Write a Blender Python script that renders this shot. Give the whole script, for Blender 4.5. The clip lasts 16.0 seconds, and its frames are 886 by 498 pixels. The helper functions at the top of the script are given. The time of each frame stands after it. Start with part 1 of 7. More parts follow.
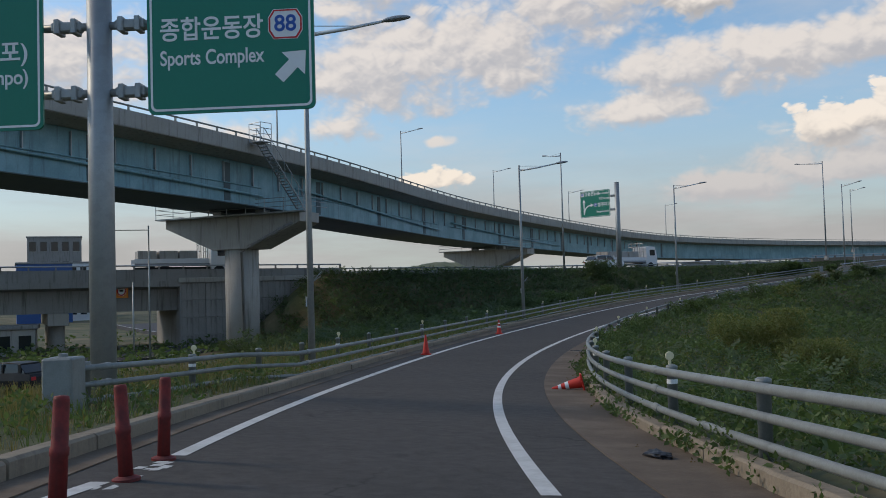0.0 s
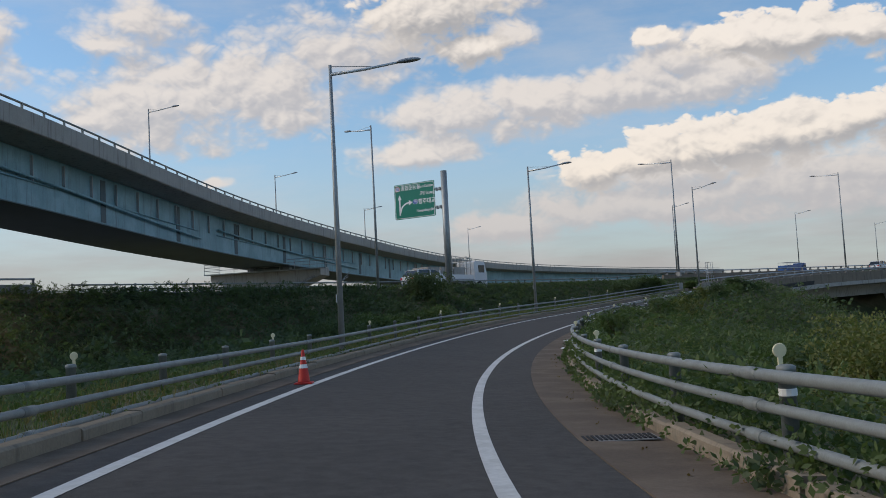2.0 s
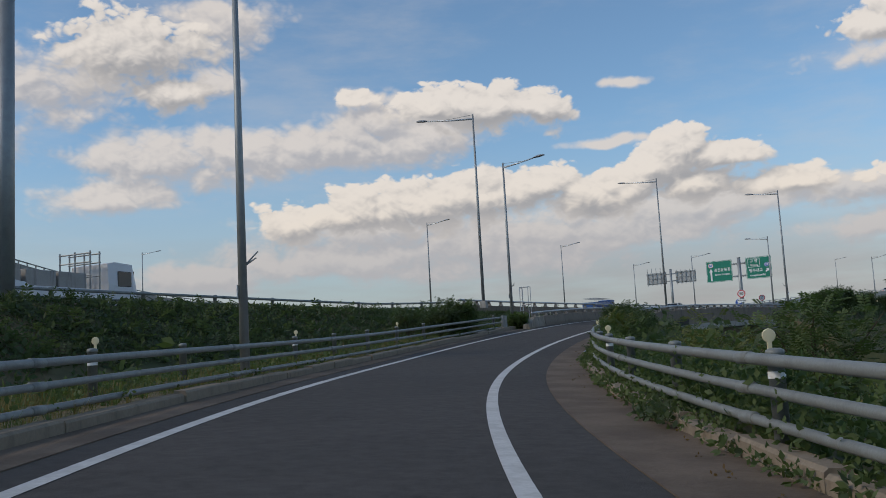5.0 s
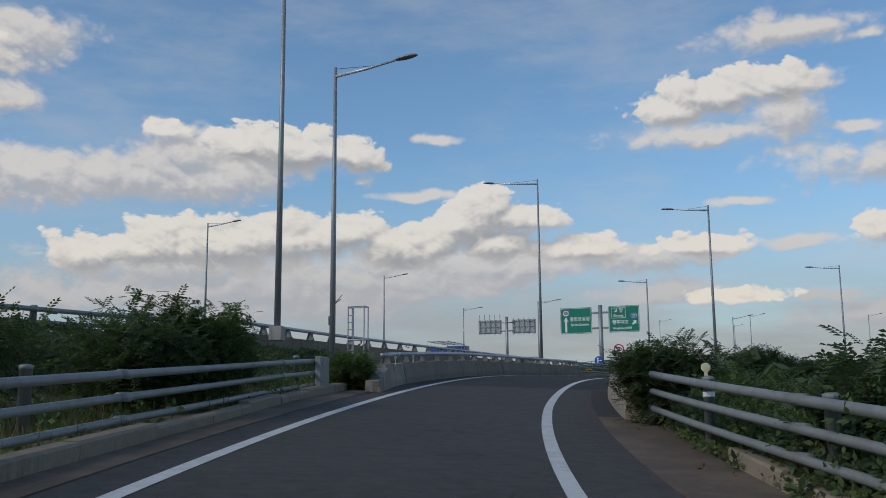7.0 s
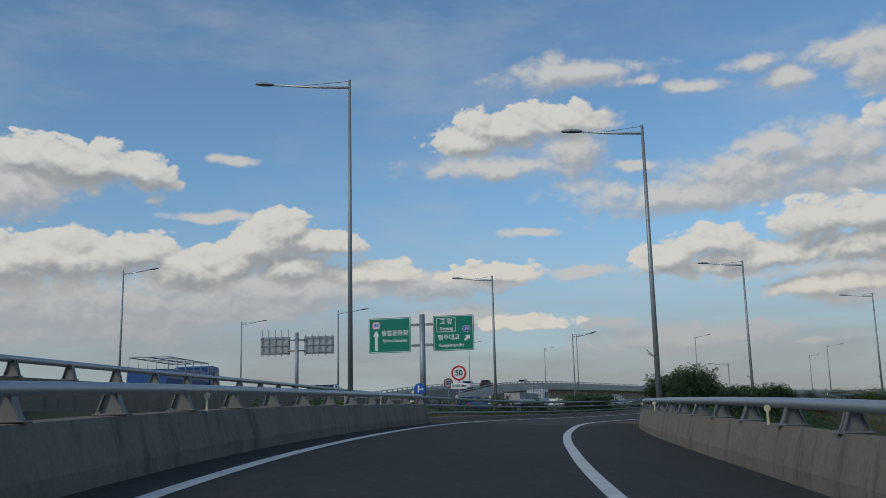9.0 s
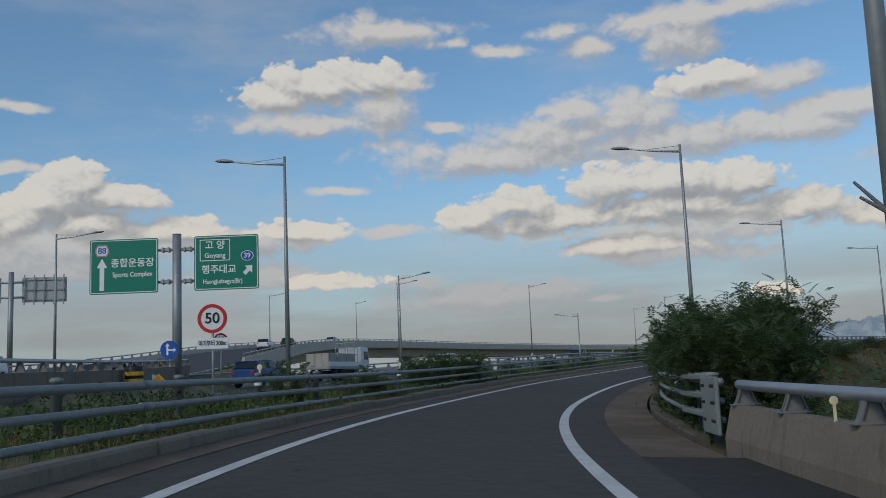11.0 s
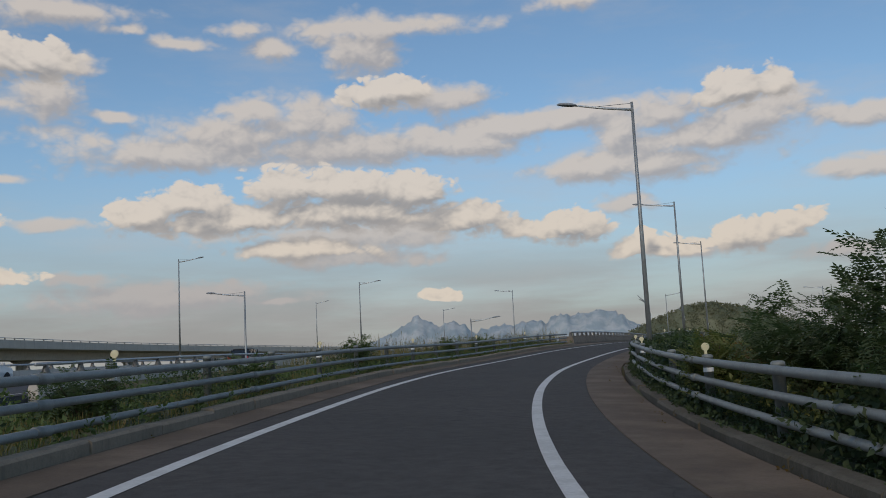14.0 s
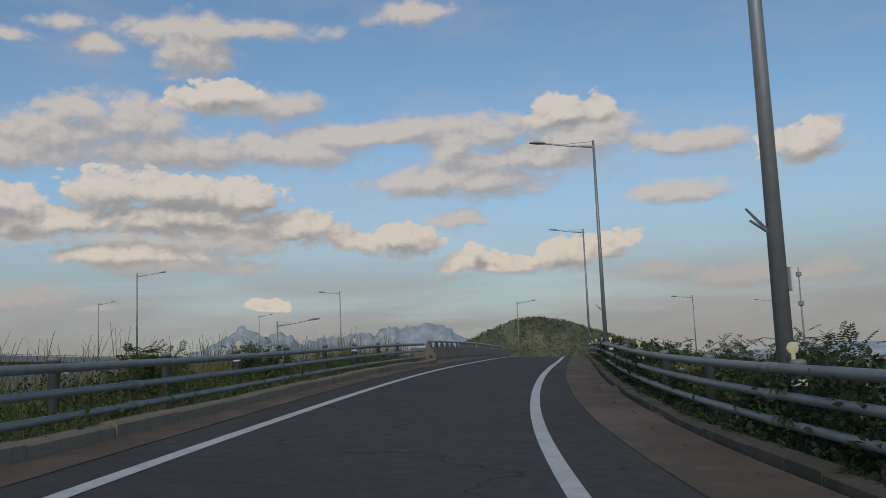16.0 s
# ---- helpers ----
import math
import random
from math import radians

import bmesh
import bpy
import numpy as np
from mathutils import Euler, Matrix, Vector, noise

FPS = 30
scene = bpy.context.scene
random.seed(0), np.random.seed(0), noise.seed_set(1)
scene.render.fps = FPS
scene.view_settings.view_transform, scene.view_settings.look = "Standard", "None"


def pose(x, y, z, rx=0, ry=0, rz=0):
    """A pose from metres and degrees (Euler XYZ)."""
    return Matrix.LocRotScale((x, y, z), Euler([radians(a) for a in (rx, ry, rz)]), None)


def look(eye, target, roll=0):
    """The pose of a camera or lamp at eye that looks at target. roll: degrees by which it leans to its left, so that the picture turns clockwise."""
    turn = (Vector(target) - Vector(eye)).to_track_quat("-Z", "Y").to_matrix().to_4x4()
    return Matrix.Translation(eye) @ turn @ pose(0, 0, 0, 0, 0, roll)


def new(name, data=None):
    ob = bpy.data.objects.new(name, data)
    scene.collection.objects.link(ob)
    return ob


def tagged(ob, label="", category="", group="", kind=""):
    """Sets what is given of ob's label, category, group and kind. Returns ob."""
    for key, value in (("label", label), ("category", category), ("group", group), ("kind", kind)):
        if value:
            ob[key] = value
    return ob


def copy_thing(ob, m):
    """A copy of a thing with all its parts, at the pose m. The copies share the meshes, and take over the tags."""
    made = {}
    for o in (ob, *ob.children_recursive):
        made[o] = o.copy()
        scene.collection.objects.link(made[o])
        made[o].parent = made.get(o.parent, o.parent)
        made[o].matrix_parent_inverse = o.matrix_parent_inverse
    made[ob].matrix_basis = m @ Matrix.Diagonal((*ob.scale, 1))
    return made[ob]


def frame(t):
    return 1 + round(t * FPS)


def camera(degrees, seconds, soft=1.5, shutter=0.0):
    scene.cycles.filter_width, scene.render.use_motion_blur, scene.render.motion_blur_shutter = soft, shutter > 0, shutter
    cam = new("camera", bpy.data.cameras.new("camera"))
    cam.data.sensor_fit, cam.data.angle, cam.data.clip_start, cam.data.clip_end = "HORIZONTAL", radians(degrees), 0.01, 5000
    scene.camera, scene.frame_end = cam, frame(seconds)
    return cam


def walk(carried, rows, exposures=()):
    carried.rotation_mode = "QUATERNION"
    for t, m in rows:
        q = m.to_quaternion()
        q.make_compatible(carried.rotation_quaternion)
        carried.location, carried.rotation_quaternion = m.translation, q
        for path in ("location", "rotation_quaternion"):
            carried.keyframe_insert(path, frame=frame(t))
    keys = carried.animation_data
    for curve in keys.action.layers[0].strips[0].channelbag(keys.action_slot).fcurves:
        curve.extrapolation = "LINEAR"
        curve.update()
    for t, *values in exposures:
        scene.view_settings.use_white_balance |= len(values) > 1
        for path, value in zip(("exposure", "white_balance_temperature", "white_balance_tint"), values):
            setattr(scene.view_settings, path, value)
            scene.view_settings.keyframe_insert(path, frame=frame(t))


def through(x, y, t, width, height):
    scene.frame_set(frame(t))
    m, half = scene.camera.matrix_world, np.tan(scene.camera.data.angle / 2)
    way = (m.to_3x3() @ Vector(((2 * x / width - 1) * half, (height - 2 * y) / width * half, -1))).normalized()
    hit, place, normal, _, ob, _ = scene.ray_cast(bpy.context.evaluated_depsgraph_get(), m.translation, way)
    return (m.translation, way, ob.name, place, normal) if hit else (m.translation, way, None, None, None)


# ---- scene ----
cam = camera(50.82, 16.0, soft=0.9)
PATH = [
    (0.0, (0.00, -0.00, 1.400), (0.00, 19.98, 2.240), -1.63),
    (0.5, (-0.32, 6.75, 1.000), (0.90, 26.69, 1.850), -2.76),
    (1.0, (-0.22, 13.51, 0.660), (2.35, 33.31, 1.700), -3.44),
    (1.5, (0.25, 20.28, 0.380), (3.90, 39.91, 1.670), -3.64),
    (2.0, (1.07, 27.13, 0.170), (5.73, 46.51, 1.720), -3.03),
    (2.5, (2.35, 34.04, 0.030), (8.03, 53.13, 1.830), -2.93),
    (3.0, (4.22, 41.14, 0.020), (10.94, 59.88, 1.920), -3.29),
    (3.5, (6.37, 48.21, 0.070), (14.14, 66.54, 2.040), -3.60),
    (4.0, (8.86, 55.20, 0.170), (17.58, 73.09, 2.150), -3.64),
    (4.2, (9.97, 57.93, 0.180), (19.02, 75.65, 2.170), -3.73),
    (4.5, (11.79, 61.97, 0.280), (21.40, 79.39, 2.340), -3.65),
    (5.0, (15.05, 68.57, 0.520), (25.59, 85.40, 2.883), -3.08),
    (5.5, (18.63, 74.98, 0.810), (30.08, 91.14, 3.548), -2.22),
    (6.0, (22.58, 81.13, 1.020), (34.88, 96.60, 4.066), -1.39),
    (6.3, (25.16, 84.69, 1.170), (37.91, 99.76, 4.315), -1.04),
    (6.5, (26.94, 87.01, 1.310), (39.98, 101.82, 4.488), -0.72),
    (7.0, (31.62, 92.56, 1.690), (45.38, 106.70, 4.938), -0.42),
    (7.5, (36.46, 97.71, 2.040), (51.07, 110.95, 5.364), -0.41),
    (8.0, (41.62, 102.37, 2.370), (56.98, 114.68, 5.900), -0.38),
    (8.5, (46.97, 106.71, 2.770), (62.91, 118.21, 6.468), -0.86),
    (9.0, (52.50, 110.71, 3.140), (68.96, 121.45, 6.859), -1.23),
    (9.2, (54.72, 112.24, 3.330), (71.40, 122.67, 6.979), -1.46),
    (9.5, (58.09, 114.44, 3.590), (75.07, 124.40, 7.172), -1.72),
    (10.0, (63.84, 117.79, 3.900), (81.32, 126.91, 7.221), -2.11),
    (10.5, (69.72, 120.79, 4.055), (87.70, 129.00, 7.070), -2.35),
    (11.0, (75.68, 123.47, 4.100), (94.13, 130.69, 6.830), -2.37),
    (11.3, (79.27, 124.94, 4.150), (97.98, 131.51, 6.740), -2.24),
    (11.5, (81.69, 125.83, 4.180), (100.58, 131.94, 6.610), -2.05),
    (12.0, (87.71, 127.83, 4.270), (106.93, 132.82, 6.590), -1.77),
    (12.5, (93.92, 129.39, 4.340), (113.41, 133.23, 6.650), -1.75),
    (13.0, (100.30, 130.59, 4.440), (119.99, 133.23, 6.710), -2.07),
    (13.5, (106.79, 131.44, 4.530), (126.59, 132.89, 6.940), -2.37),
    (14.0, (113.40, 131.98, 4.680), (133.23, 132.50, 7.160), -2.82),
    (14.5, (120.05, 132.20, 4.840), (139.89, 131.88, 7.300), -2.99),
    (15.0, (126.75, 131.98, 5.020), (146.57, 130.77, 7.490), -2.79),
    (15.5, (133.54, 131.41, 5.170), (153.26, 129.23, 7.700), -2.66),
    (16.0, (140.35, 130.53, 5.330), (159.94, 127.44, 7.910), -2.35),
]
walk(cam, [(t, look(eye, target, roll)) for t, eye, target, roll in PATH],
     [(0.0, 0.12, 6750, 12), (1.0, 0.24, 6850, 12), (2.0, 0.12, 6750, 12), (3.0, -0.02, 6700, 12), (4.0, -0.04, 6700, 12), (6.5, -0.16, 6400, 10), (8.0, -0.2, 6300, 8), (9.0, -0.32, 6250, 7), (11.5, -0.34, 6450, 9), (13.0, -0.32, 6750, 12), (16.0, -0.42, 6800, 12)])

# ---- world, sun ----
SUN_AZ, SUN_EL = radians(-75), radians(33)      # azimuth measured from +y towards +x
sun_dir = Vector((math.sin(SUN_AZ) * math.cos(SUN_EL), math.cos(SUN_AZ) * math.cos(SUN_EL), math.sin(SUN_EL)))
sun = new("sun", bpy.data.lights.new("sun", "SUN"))
sun.data.energy, sun.data.angle, sun.data.color = 1.15, radians(12), (1.0, 0.84, 0.65)
sun.matrix_world = look(sun_dir * 100, (0, 0, 0))


class Net:
    """A small writer of node trees."""

    def __init__(self, tree):
        self.t = tree

    def n(self, kind, ins=(), **props):
        node = self.t.nodes.new(kind)
        for k, v in props.items():
            if k == "op":
                node.operation = v
            elif k == "mode":
                node.blend_type = v
            elif k == "dtype":
                node.data_type = v
            elif k == "dims":
                node.noise_dimensions = v
        for k, v in (ins.items() if isinstance(ins, dict) else enumerate(ins)):
            if v is None:
                continue
            if isinstance(v, bpy.types.NodeSocket):
                self.t.links.new(v, node.inputs[k])
            else:
                node.inputs[k].default_value = v
        return node

    def m(self, op, a, b=None, c=None, clamp=False):
        node = self.n("ShaderNodeMath", [a, b, c], op=op)
        node.use_clamp = clamp
        return node.outputs[0]

    def v(self, op, a, b=None):
        return self.n("ShaderNodeVectorMath", [a, b], op=op).outputs[0]

    def mix(self, f, a, b, mode="MIX"):
        node = self.n("ShaderNodeMix", {0: f, 6: a, 7: b}, dtype="RGBA", mode=mode)
        return node.outputs[2]

    def ramp(self, f, lo, hi, a=0.0, b=1.0):
        node = self.n("ShaderNodeMapRange", [f, lo, hi, a, b])
        node.interpolation_type = "SMOOTHSTEP"
        return node.outputs[0]

    def noise(self, vec, scale, detail=4.0, rough=0.55):
        return self.n("ShaderNodeTexNoise", {"Vector": vec, "Scale": scale, "Detail": detail, "Roughness": rough}).outputs[0]


def rgb(*c):
    return (*c, 1.0)


world = bpy.data.worlds.new("world")
scene.world = world
world.use_nodes = True
wt = world.node_tree
wt.nodes.clear()
w = Net(wt)
sky = w.n("ShaderNodeTexSky")
sky.sky_type, sky.sun_disc = "NISHITA", False
sky.sun_elevation, sky.sun_rotation = SUN_EL, SUN_AZ
sky.air_density, sky.dust_density, sky.ozone_density = 1.0, 0.6, 1.5
way_out = w.n("ShaderNodeTexCoord").outputs["Generated"]
# clouds: azimuth, elevation, half width and half height in degrees; heaped clouds with crisp heads, and thin grey sheets
CUMULUS_WEST = [(-0.4, 6.7, 2.0, 0.8), (13.6, 18.7, 4.6, 2.3), (16.0, 16.5, 2.8, 1.3), (23.0, 8.6, 2.1, 1.2), (24.0, 8.7, 2.6, 1.1),
    (26.1, 9.1, 2.9, 1.4), (27.0, 16.2, 1.5, 0.5), (27.5, 9.3, 3.4, 1.4), (29.9, 9.5, 3.0, 1.3),
    (30.6, 9.5, 4.0, 1.7), (31.8, 15.4, 2.7, 1.3), (33.6, 10.2, 2.0, 1.2), (34.3, 9.7, 3.6, 1.7), (34.5, 15.4, 4.0, 1.2),
    (34.9, 15.0, 3.1, 1.4), (37.3, 9.9, 2.9, 1.4), (37.7, 15.2, 2.9, 1.0), (38.1, 10.2, 3.1, 1.3)]
CUMULUS_NORTH = [(39.1, 14.7, 1.9, 1.1), (41.3, 9.8, 2.5, 1.0), (41.6, 9.0, 3.0, 1.1), (43.7, 9.7, 2.0, 1.4), (44.1, 10.1, 2.1, 1.3),
    (45.3, 10.8, 1.7, 1.5), (46.9, 11.6, 1.8, 1.5), (47.6, 9.7, 3.2, 1.2), (49.4, 11.1, 2.5, 1.0), (52.1, 9.2, 3.4, 1.0),
    (58.5, 17.2, 2.5, 1.1), (59.8, 9.1, 3.3, 0.7), (61.4, 6.1, 2.9, 0.5), (61.4, 17.9, 3.6, 1.3), (64.7, 18.0, 2.4, 1.2),
    (70.4, 9.6, 2.4, 1.0), (73.6, 10.4, 2.4, 1.0), (76.0, 9.3, 5.6, 1.0), (78.9, 11.2, 2.8, 1.2)]
CUMULUS_EAST = [(80.1, 7.5, 4.2, 0.8), (83.0, 9.6, 6.6, 1.2), (83.1, 11.2, 3.5, 1.2), (85.4, 16.7, 2.8, 1.1), (86.9, 10.8, 2.8, 1.2),
    (88.3, 4.3, 1.3, 0.4), (90.2, 8.9, 2.7, 1.2), (93.2, 8.2, 1.8, 0.7), (96.4, 8.0, 2.5, 1.1), (100.3, 6.6, 1.7, 0.7),
    (101.0, 7.2, 0.7, 0.5), (101.0, 7.4, 0.7, 0.4), (102.2, 6.3, 2.6, 0.6), (106.5, 6.7, 2.0, 1.2), (106.5, 15.3, 1.9, 1.3),
    (108.9, 7.1, 2.0, 0.9), (108.9, 15.4, 1.2, 0.9), (120.8, 12.1, 2.5, 1.2)]
THIN_CLOUD_WEST = [(-22.4, 13.5, 4.2, 2.6), (-12.9, 16.6, 1.6, 2.0), (-14.0, 9.0, 4.0, 1.2), (-6.2, 10.1, 2.1, 0.9), (-6.0, 16.8, 2.1, 0.7),
    (-3.9, 18.2, 2.7, 1.2), (-3.4, 13.3, 5.7, 2.3), (0.0, 8.9, 0.8, 0.3), (2.9, 14.4, 5.5, 2.2), (8.3, 16.8, 4.8, 2.0),
    (12.2, 10.3, 3.1, 0.9), (15.1, 12.6, 4.2, 1.3), (16.8, 5.6, 3.1, 0.9), (18.2, 17.1, 1.2, 0.9), (18.9, 20.6, 3.3, 1.4),
    (19.3, 13.1, 4.2, 1.3), (21.2, 13.0, 3.6, 1.4), (21.3, 6.3, 2.1, 0.6), (22.4, 6.0, 4.2, 0.8), (24.3, 13.6, 4.2, 1.1),
    (25.9, 13.5, 3.5, 1.5)]
THIN_CLOUD_NORTH = [(27.3, 6.4, 6.8, 1.1), (27.5, 16.2, 2.1, 0.5), (28.3, 8.1, 6.5, 0.9), (28.6, 14.8, 2.1, 1.3), (29.5, 13.2, 4.3, 0.9),
    (31.6, 13.7, 3.7, 1.2), (34.1, 6.9, 8.1, 1.6), (37.8, 7.6, 10.3, 1.2), (42.0, 6.9, 4.5, 1.3), (42.7, 12.6, 2.8, 0.3),
    (43.8, 16.0, 1.3, 0.3), (48.3, 8.3, 6.3, 0.9), (53.2, 9.1, 1.1, 0.8), (56.2, 8.6, 2.7, 0.8), (57.1, 6.2, 5.4, 0.7),
    (57.2, 8.6, 3.0, 0.7), (60.1, 15.6, 3.8, 0.6), (62.4, 11.6, 1.5, 0.3), (65.4, 16.3, 2.0, 0.9), (65.4, 21.0, 3.7, 0.8),
    (65.7, 9.0, 1.7, 0.3)]
THIN_CLOUD_NORTHEAST = [(66.7, 5.9, 2.7, 0.4), (67.1, 18.1, 1.2, 0.6), (68.8, 15.3, 1.2, 0.3), (69.7, 20.2, 1.1, 0.3), (71.0, 4.8, 6.1, 0.8),
    (71.2, 13.2, 5.6, 1.2), (72.6, 19.5, 1.8, 0.3), (72.7, 19.6, 2.0, 0.4), (75.8, 14.3, 4.6, 1.3), (76.7, 20.6, 1.5, 0.6),
    (77.2, 15.7, 2.1, 0.6), (78.3, 4.4, 1.0, 0.2), (78.4, 19.3, 1.4, 0.7), (80.4, 14.9, 3.9, 1.4), (82.3, 8.1, 6.9, 0.8),
    (82.9, 6.9, 3.5, 0.6), (83.2, 13.6, 5.6, 1.3), (84.1, 19.4, 2.5, 1.4), (85.6, 20.6, 5.0, 0.6), (86.7, 6.6, 1.5, 0.5),
    (88.4, 13.5, 5.2, 1.1)]
THIN_CLOUD_EAST = [(88.6, 16.3, 2.8, 0.9), (92.9, 14.3, 2.7, 0.7), (96.9, 14.7, 1.6, 0.8), (97.6, 21.6, 2.3, 0.6), (98.0, 11.6, 3.5, 0.7),
    (99.7, 9.2, 1.8, 0.6), (100.0, 13.7, 1.9, 1.2), (100.6, 11.5, 5.2, 0.5), (101.4, 11.6, 3.6, 1.1), (102.5, 14.4, 2.5, 1.1),
    (103.1, 6.2, 2.1, 0.5), (104.2, 12.6, 5.2, 1.0), (107.7, 13.6, 3.4, 1.3), (112.1, 5.5, 1.9, 0.5), (113.7, 13.0, 3.5, 0.6),
    (114.1, 10.0, 2.9, 0.6), (118.0, 4.8, 3.6, 0.6), (122.0, 12.8, 1.1, 0.7)]


parts = w.n("ShaderNodeSeparateXYZ", [way_out])
az = w.m("MULTIPLY", w.m("ARCTAN2", parts.outputs[0], parts.outputs[1]), 57.2958)
el = w.m("MULTIPLY", w.m("ARCSINE", parts.outputs[2]), 57.2958)
place = w.n("ShaderNodeCombineXYZ", [az, el, 0.0]).outputs[0]


def cloud_group(name, clouds, grow, join):
    """How deep in the placed clouds a direction lies: 0 at their rims, 1 in their middles."""
    tree = bpy.data.node_groups.new(name, "ShaderNodeTree")
    tree.interface.new_socket("Place", in_out="INPUT", socket_type="NodeSocketVector")
    tree.interface.new_socket("Depth", in_out="OUTPUT", socket_type="NodeSocketFloat")
    g = Net(tree)
    at = g.n("NodeGroupInput").outputs[0]
    rough = g.n("ShaderNodeTexNoise", {"Vector": at, "Scale": 0.42, "Detail": 2.0})
    at = g.v("ADD", at, g.v("MULTIPLY", g.v("SUBTRACT", rough.outputs["Color"], (0.5, 0.5, 0.5)), (2.2, 1.0, 0.0)))
    least = None
    for a, e, wide, high in clouds:
        wide, high = wide * grow, high * grow
        node = g.n("ShaderNodeVectorMath", [at, (1 / wide, 1 / high, 0.0), (-a / wide, -e / high, 0.0)], op="MULTIPLY_ADD")
        far = g.n("ShaderNodeVectorMath", [node.outputs[0]], op="LENGTH").outputs["Value"]
        least = far if least is None else g.n("ShaderNodeMath", [least, far, join], op="SMOOTH_MIN").outputs[0]
    g.t.links.new(g.m("SUBTRACT", 1.0, least), g.n("NodeGroupOutput").inputs[0])
    return tree


def depth_in(tree, at):
    node = w.n("ShaderNodeGroup")
    node.node_tree = tree
    w.t.links.new(at, node.inputs[0])
    return node.outputs[0]


def billows(at, scale):
    """Rounded heads with creases between them at three sizes, from 0 to about 1.3."""
    total = None
    for k, weight in ((1.0, 1.0), (2.3, 0.55), (5.1, 0.32)):
        n = w.n("ShaderNodeTexNoise", {"Vector": w.v("MULTIPLY", at, (0.85, 1.2, 1.0)), "Scale": scale * k, "Detail": 0.0, "Distortion": 0.4}).outputs[0]
        lobe = w.m("MULTIPLY", w.m("ABSOLUTE", w.m("SUBTRACT", n, 0.5)), 4.0 * weight)
        total = lobe if total is None else w.m("ADD", total, lobe)
    return w.m("SUBTRACT", total, 0.75)


heaps, sheets = cloud_group("heaped_clouds", CUMULUS_WEST + CUMULUS_NORTH + CUMULUS_EAST, 1.16, 0.3), cloud_group("thin_clouds", THIN_CLOUD_WEST + THIN_CLOUD_NORTH + THIN_CLOUD_NORTHEAST + THIN_CLOUD_EAST, 1.3, 0.5)
fine = w.m("SUBTRACT", w.noise(w.v("MULTIPLY", place, (0.75, 1.2, 1.0)), 0.7, 10.0, 0.58), 0.5)
toward_sun = w.v("ADD", place, (-0.3, 0.42, 0.0))
heads, heads_lit = billows(place, 0.42), billows(toward_sun, 0.42)
base = depth_in(heaps, place)
base_up = depth_in(heaps, w.v("ADD", place, (-0.5, 1.0, 0.0)))
lumps = w.m("ADD", w.m("MULTIPLY", heads, 0.34), w.m("MULTIPLY", fine, 1.0))
depth = w.m("ADD", base, lumps)
top = w.m("SUBTRACT", base, base_up)                        # positive near the sunlit upper rim
relief = w.m("SUBTRACT", heads, heads_lit)                  # positive on the lit flanks of each head
cover = w.ramp(depth, -0.02, w.ramp(top, -0.1, 0.35, 0.5, 0.2))
lit = w.m("ADD", w.ramp(top, -0.55, 0.75), w.m("ADD", w.m("MULTIPLY", relief, 0.3), w.m("MULTIPLY", fine, 0.2)))
lit = w.ramp(lit, 0.08, 1.05)
white = w.mix(w.ramp(el, 4.0, 14.0), rgb(0.84, 0.765, 0.665), rgb(0.81, 0.765, 0.71))
shade = w.mix(w.ramp(base, 0.0, 0.7), rgb(0.50, 0.49, 0.485), rgb(0.375, 0.38, 0.395))
cloud = w.mix(lit, shade, white)
wide_fine = w.m("SUBTRACT", w.noise(w.v("MULTIPLY", place, (0.45, 1.1, 1.0)), 0.4, 8.0, 0.52), 0.5)
sheet_depth, sheet_up = depth_in(sheets, place), depth_in(sheets, w.v("ADD", place, (-0.4, 0.8, 0.0)))
thin = w.m("ADD", sheet_depth, w.m("ADD", w.m("MULTIPLY", wide_fine, 1.7), w.m("MULTIPLY", heads, 0.26)))
thin_cover = w.m("MULTIPLY", w.ramp(thin, -0.14, 0.55), 0.9)
thin_lit = w.m("ADD", w.m("SUBTRACT", sheet_depth, sheet_up), w.m("ADD", w.m("MULTIPLY", relief, 0.4), w.m("MULTIPLY", wide_fine, 0.9)))
thin_lit = w.m("MULTIPLY", w.ramp(thin_lit, -0.5, 0.6), w.ramp(el, 5.0, 11.0, 0.35, 1.0))
sheet = w.mix(thin_lit, rgb(0.46, 0.46, 0.48), rgb(0.73, 0.685, 0.64))
air = w.mix(1.0, sky.outputs[0], rgb(0.112, 0.136, 0.145), "MULTIPLY")
air = w.mix(w.m("MULTIPLY", w.ramp(el, 15.0, -1.0), 0.88), air, rgb(0.385, 0.412, 0.43))
low_bank = w.m("MULTIPLY", w.ramp(w.noise(w.v("MULTIPLY", place, (0.045, 0.3, 0.0)), 1.0, 6.0, 0.55), 0.34, 0.58), w.ramp(el, 9.5, 2.5))
air = w.mix(w.m("MULTIPLY", low_bank, 0.7), air, rgb(0.36, 0.345, 0.35))
veil = w.m("MULTIPLY", w.ramp(w.noise(w.v("MULTIPLY", place, (0.06, 0.2, 0.0)), 1.0, 6.0, 0.62), 0.42, 0.72), 0.3)
air = w.mix(veil, air, rgb(0.58, 0.58, 0.59))
sky_color = w.mix(thin_cover, air, sheet)
sky_color = w.mix(w.m("MULTIPLY", cover, 0.97), sky_color, cloud)
sky_color = w.mix(w.ramp(el, -1.0, -6.0), sky_color, rgb(0.2, 0.2, 0.18))
bg = w.n("ShaderNodeBackground", [sky_color, 1.0])
w.t.links.new(bg.outputs[0], w.n("ShaderNodeOutputWorld").inputs[0])

# ---- materials ----
MATS = {}


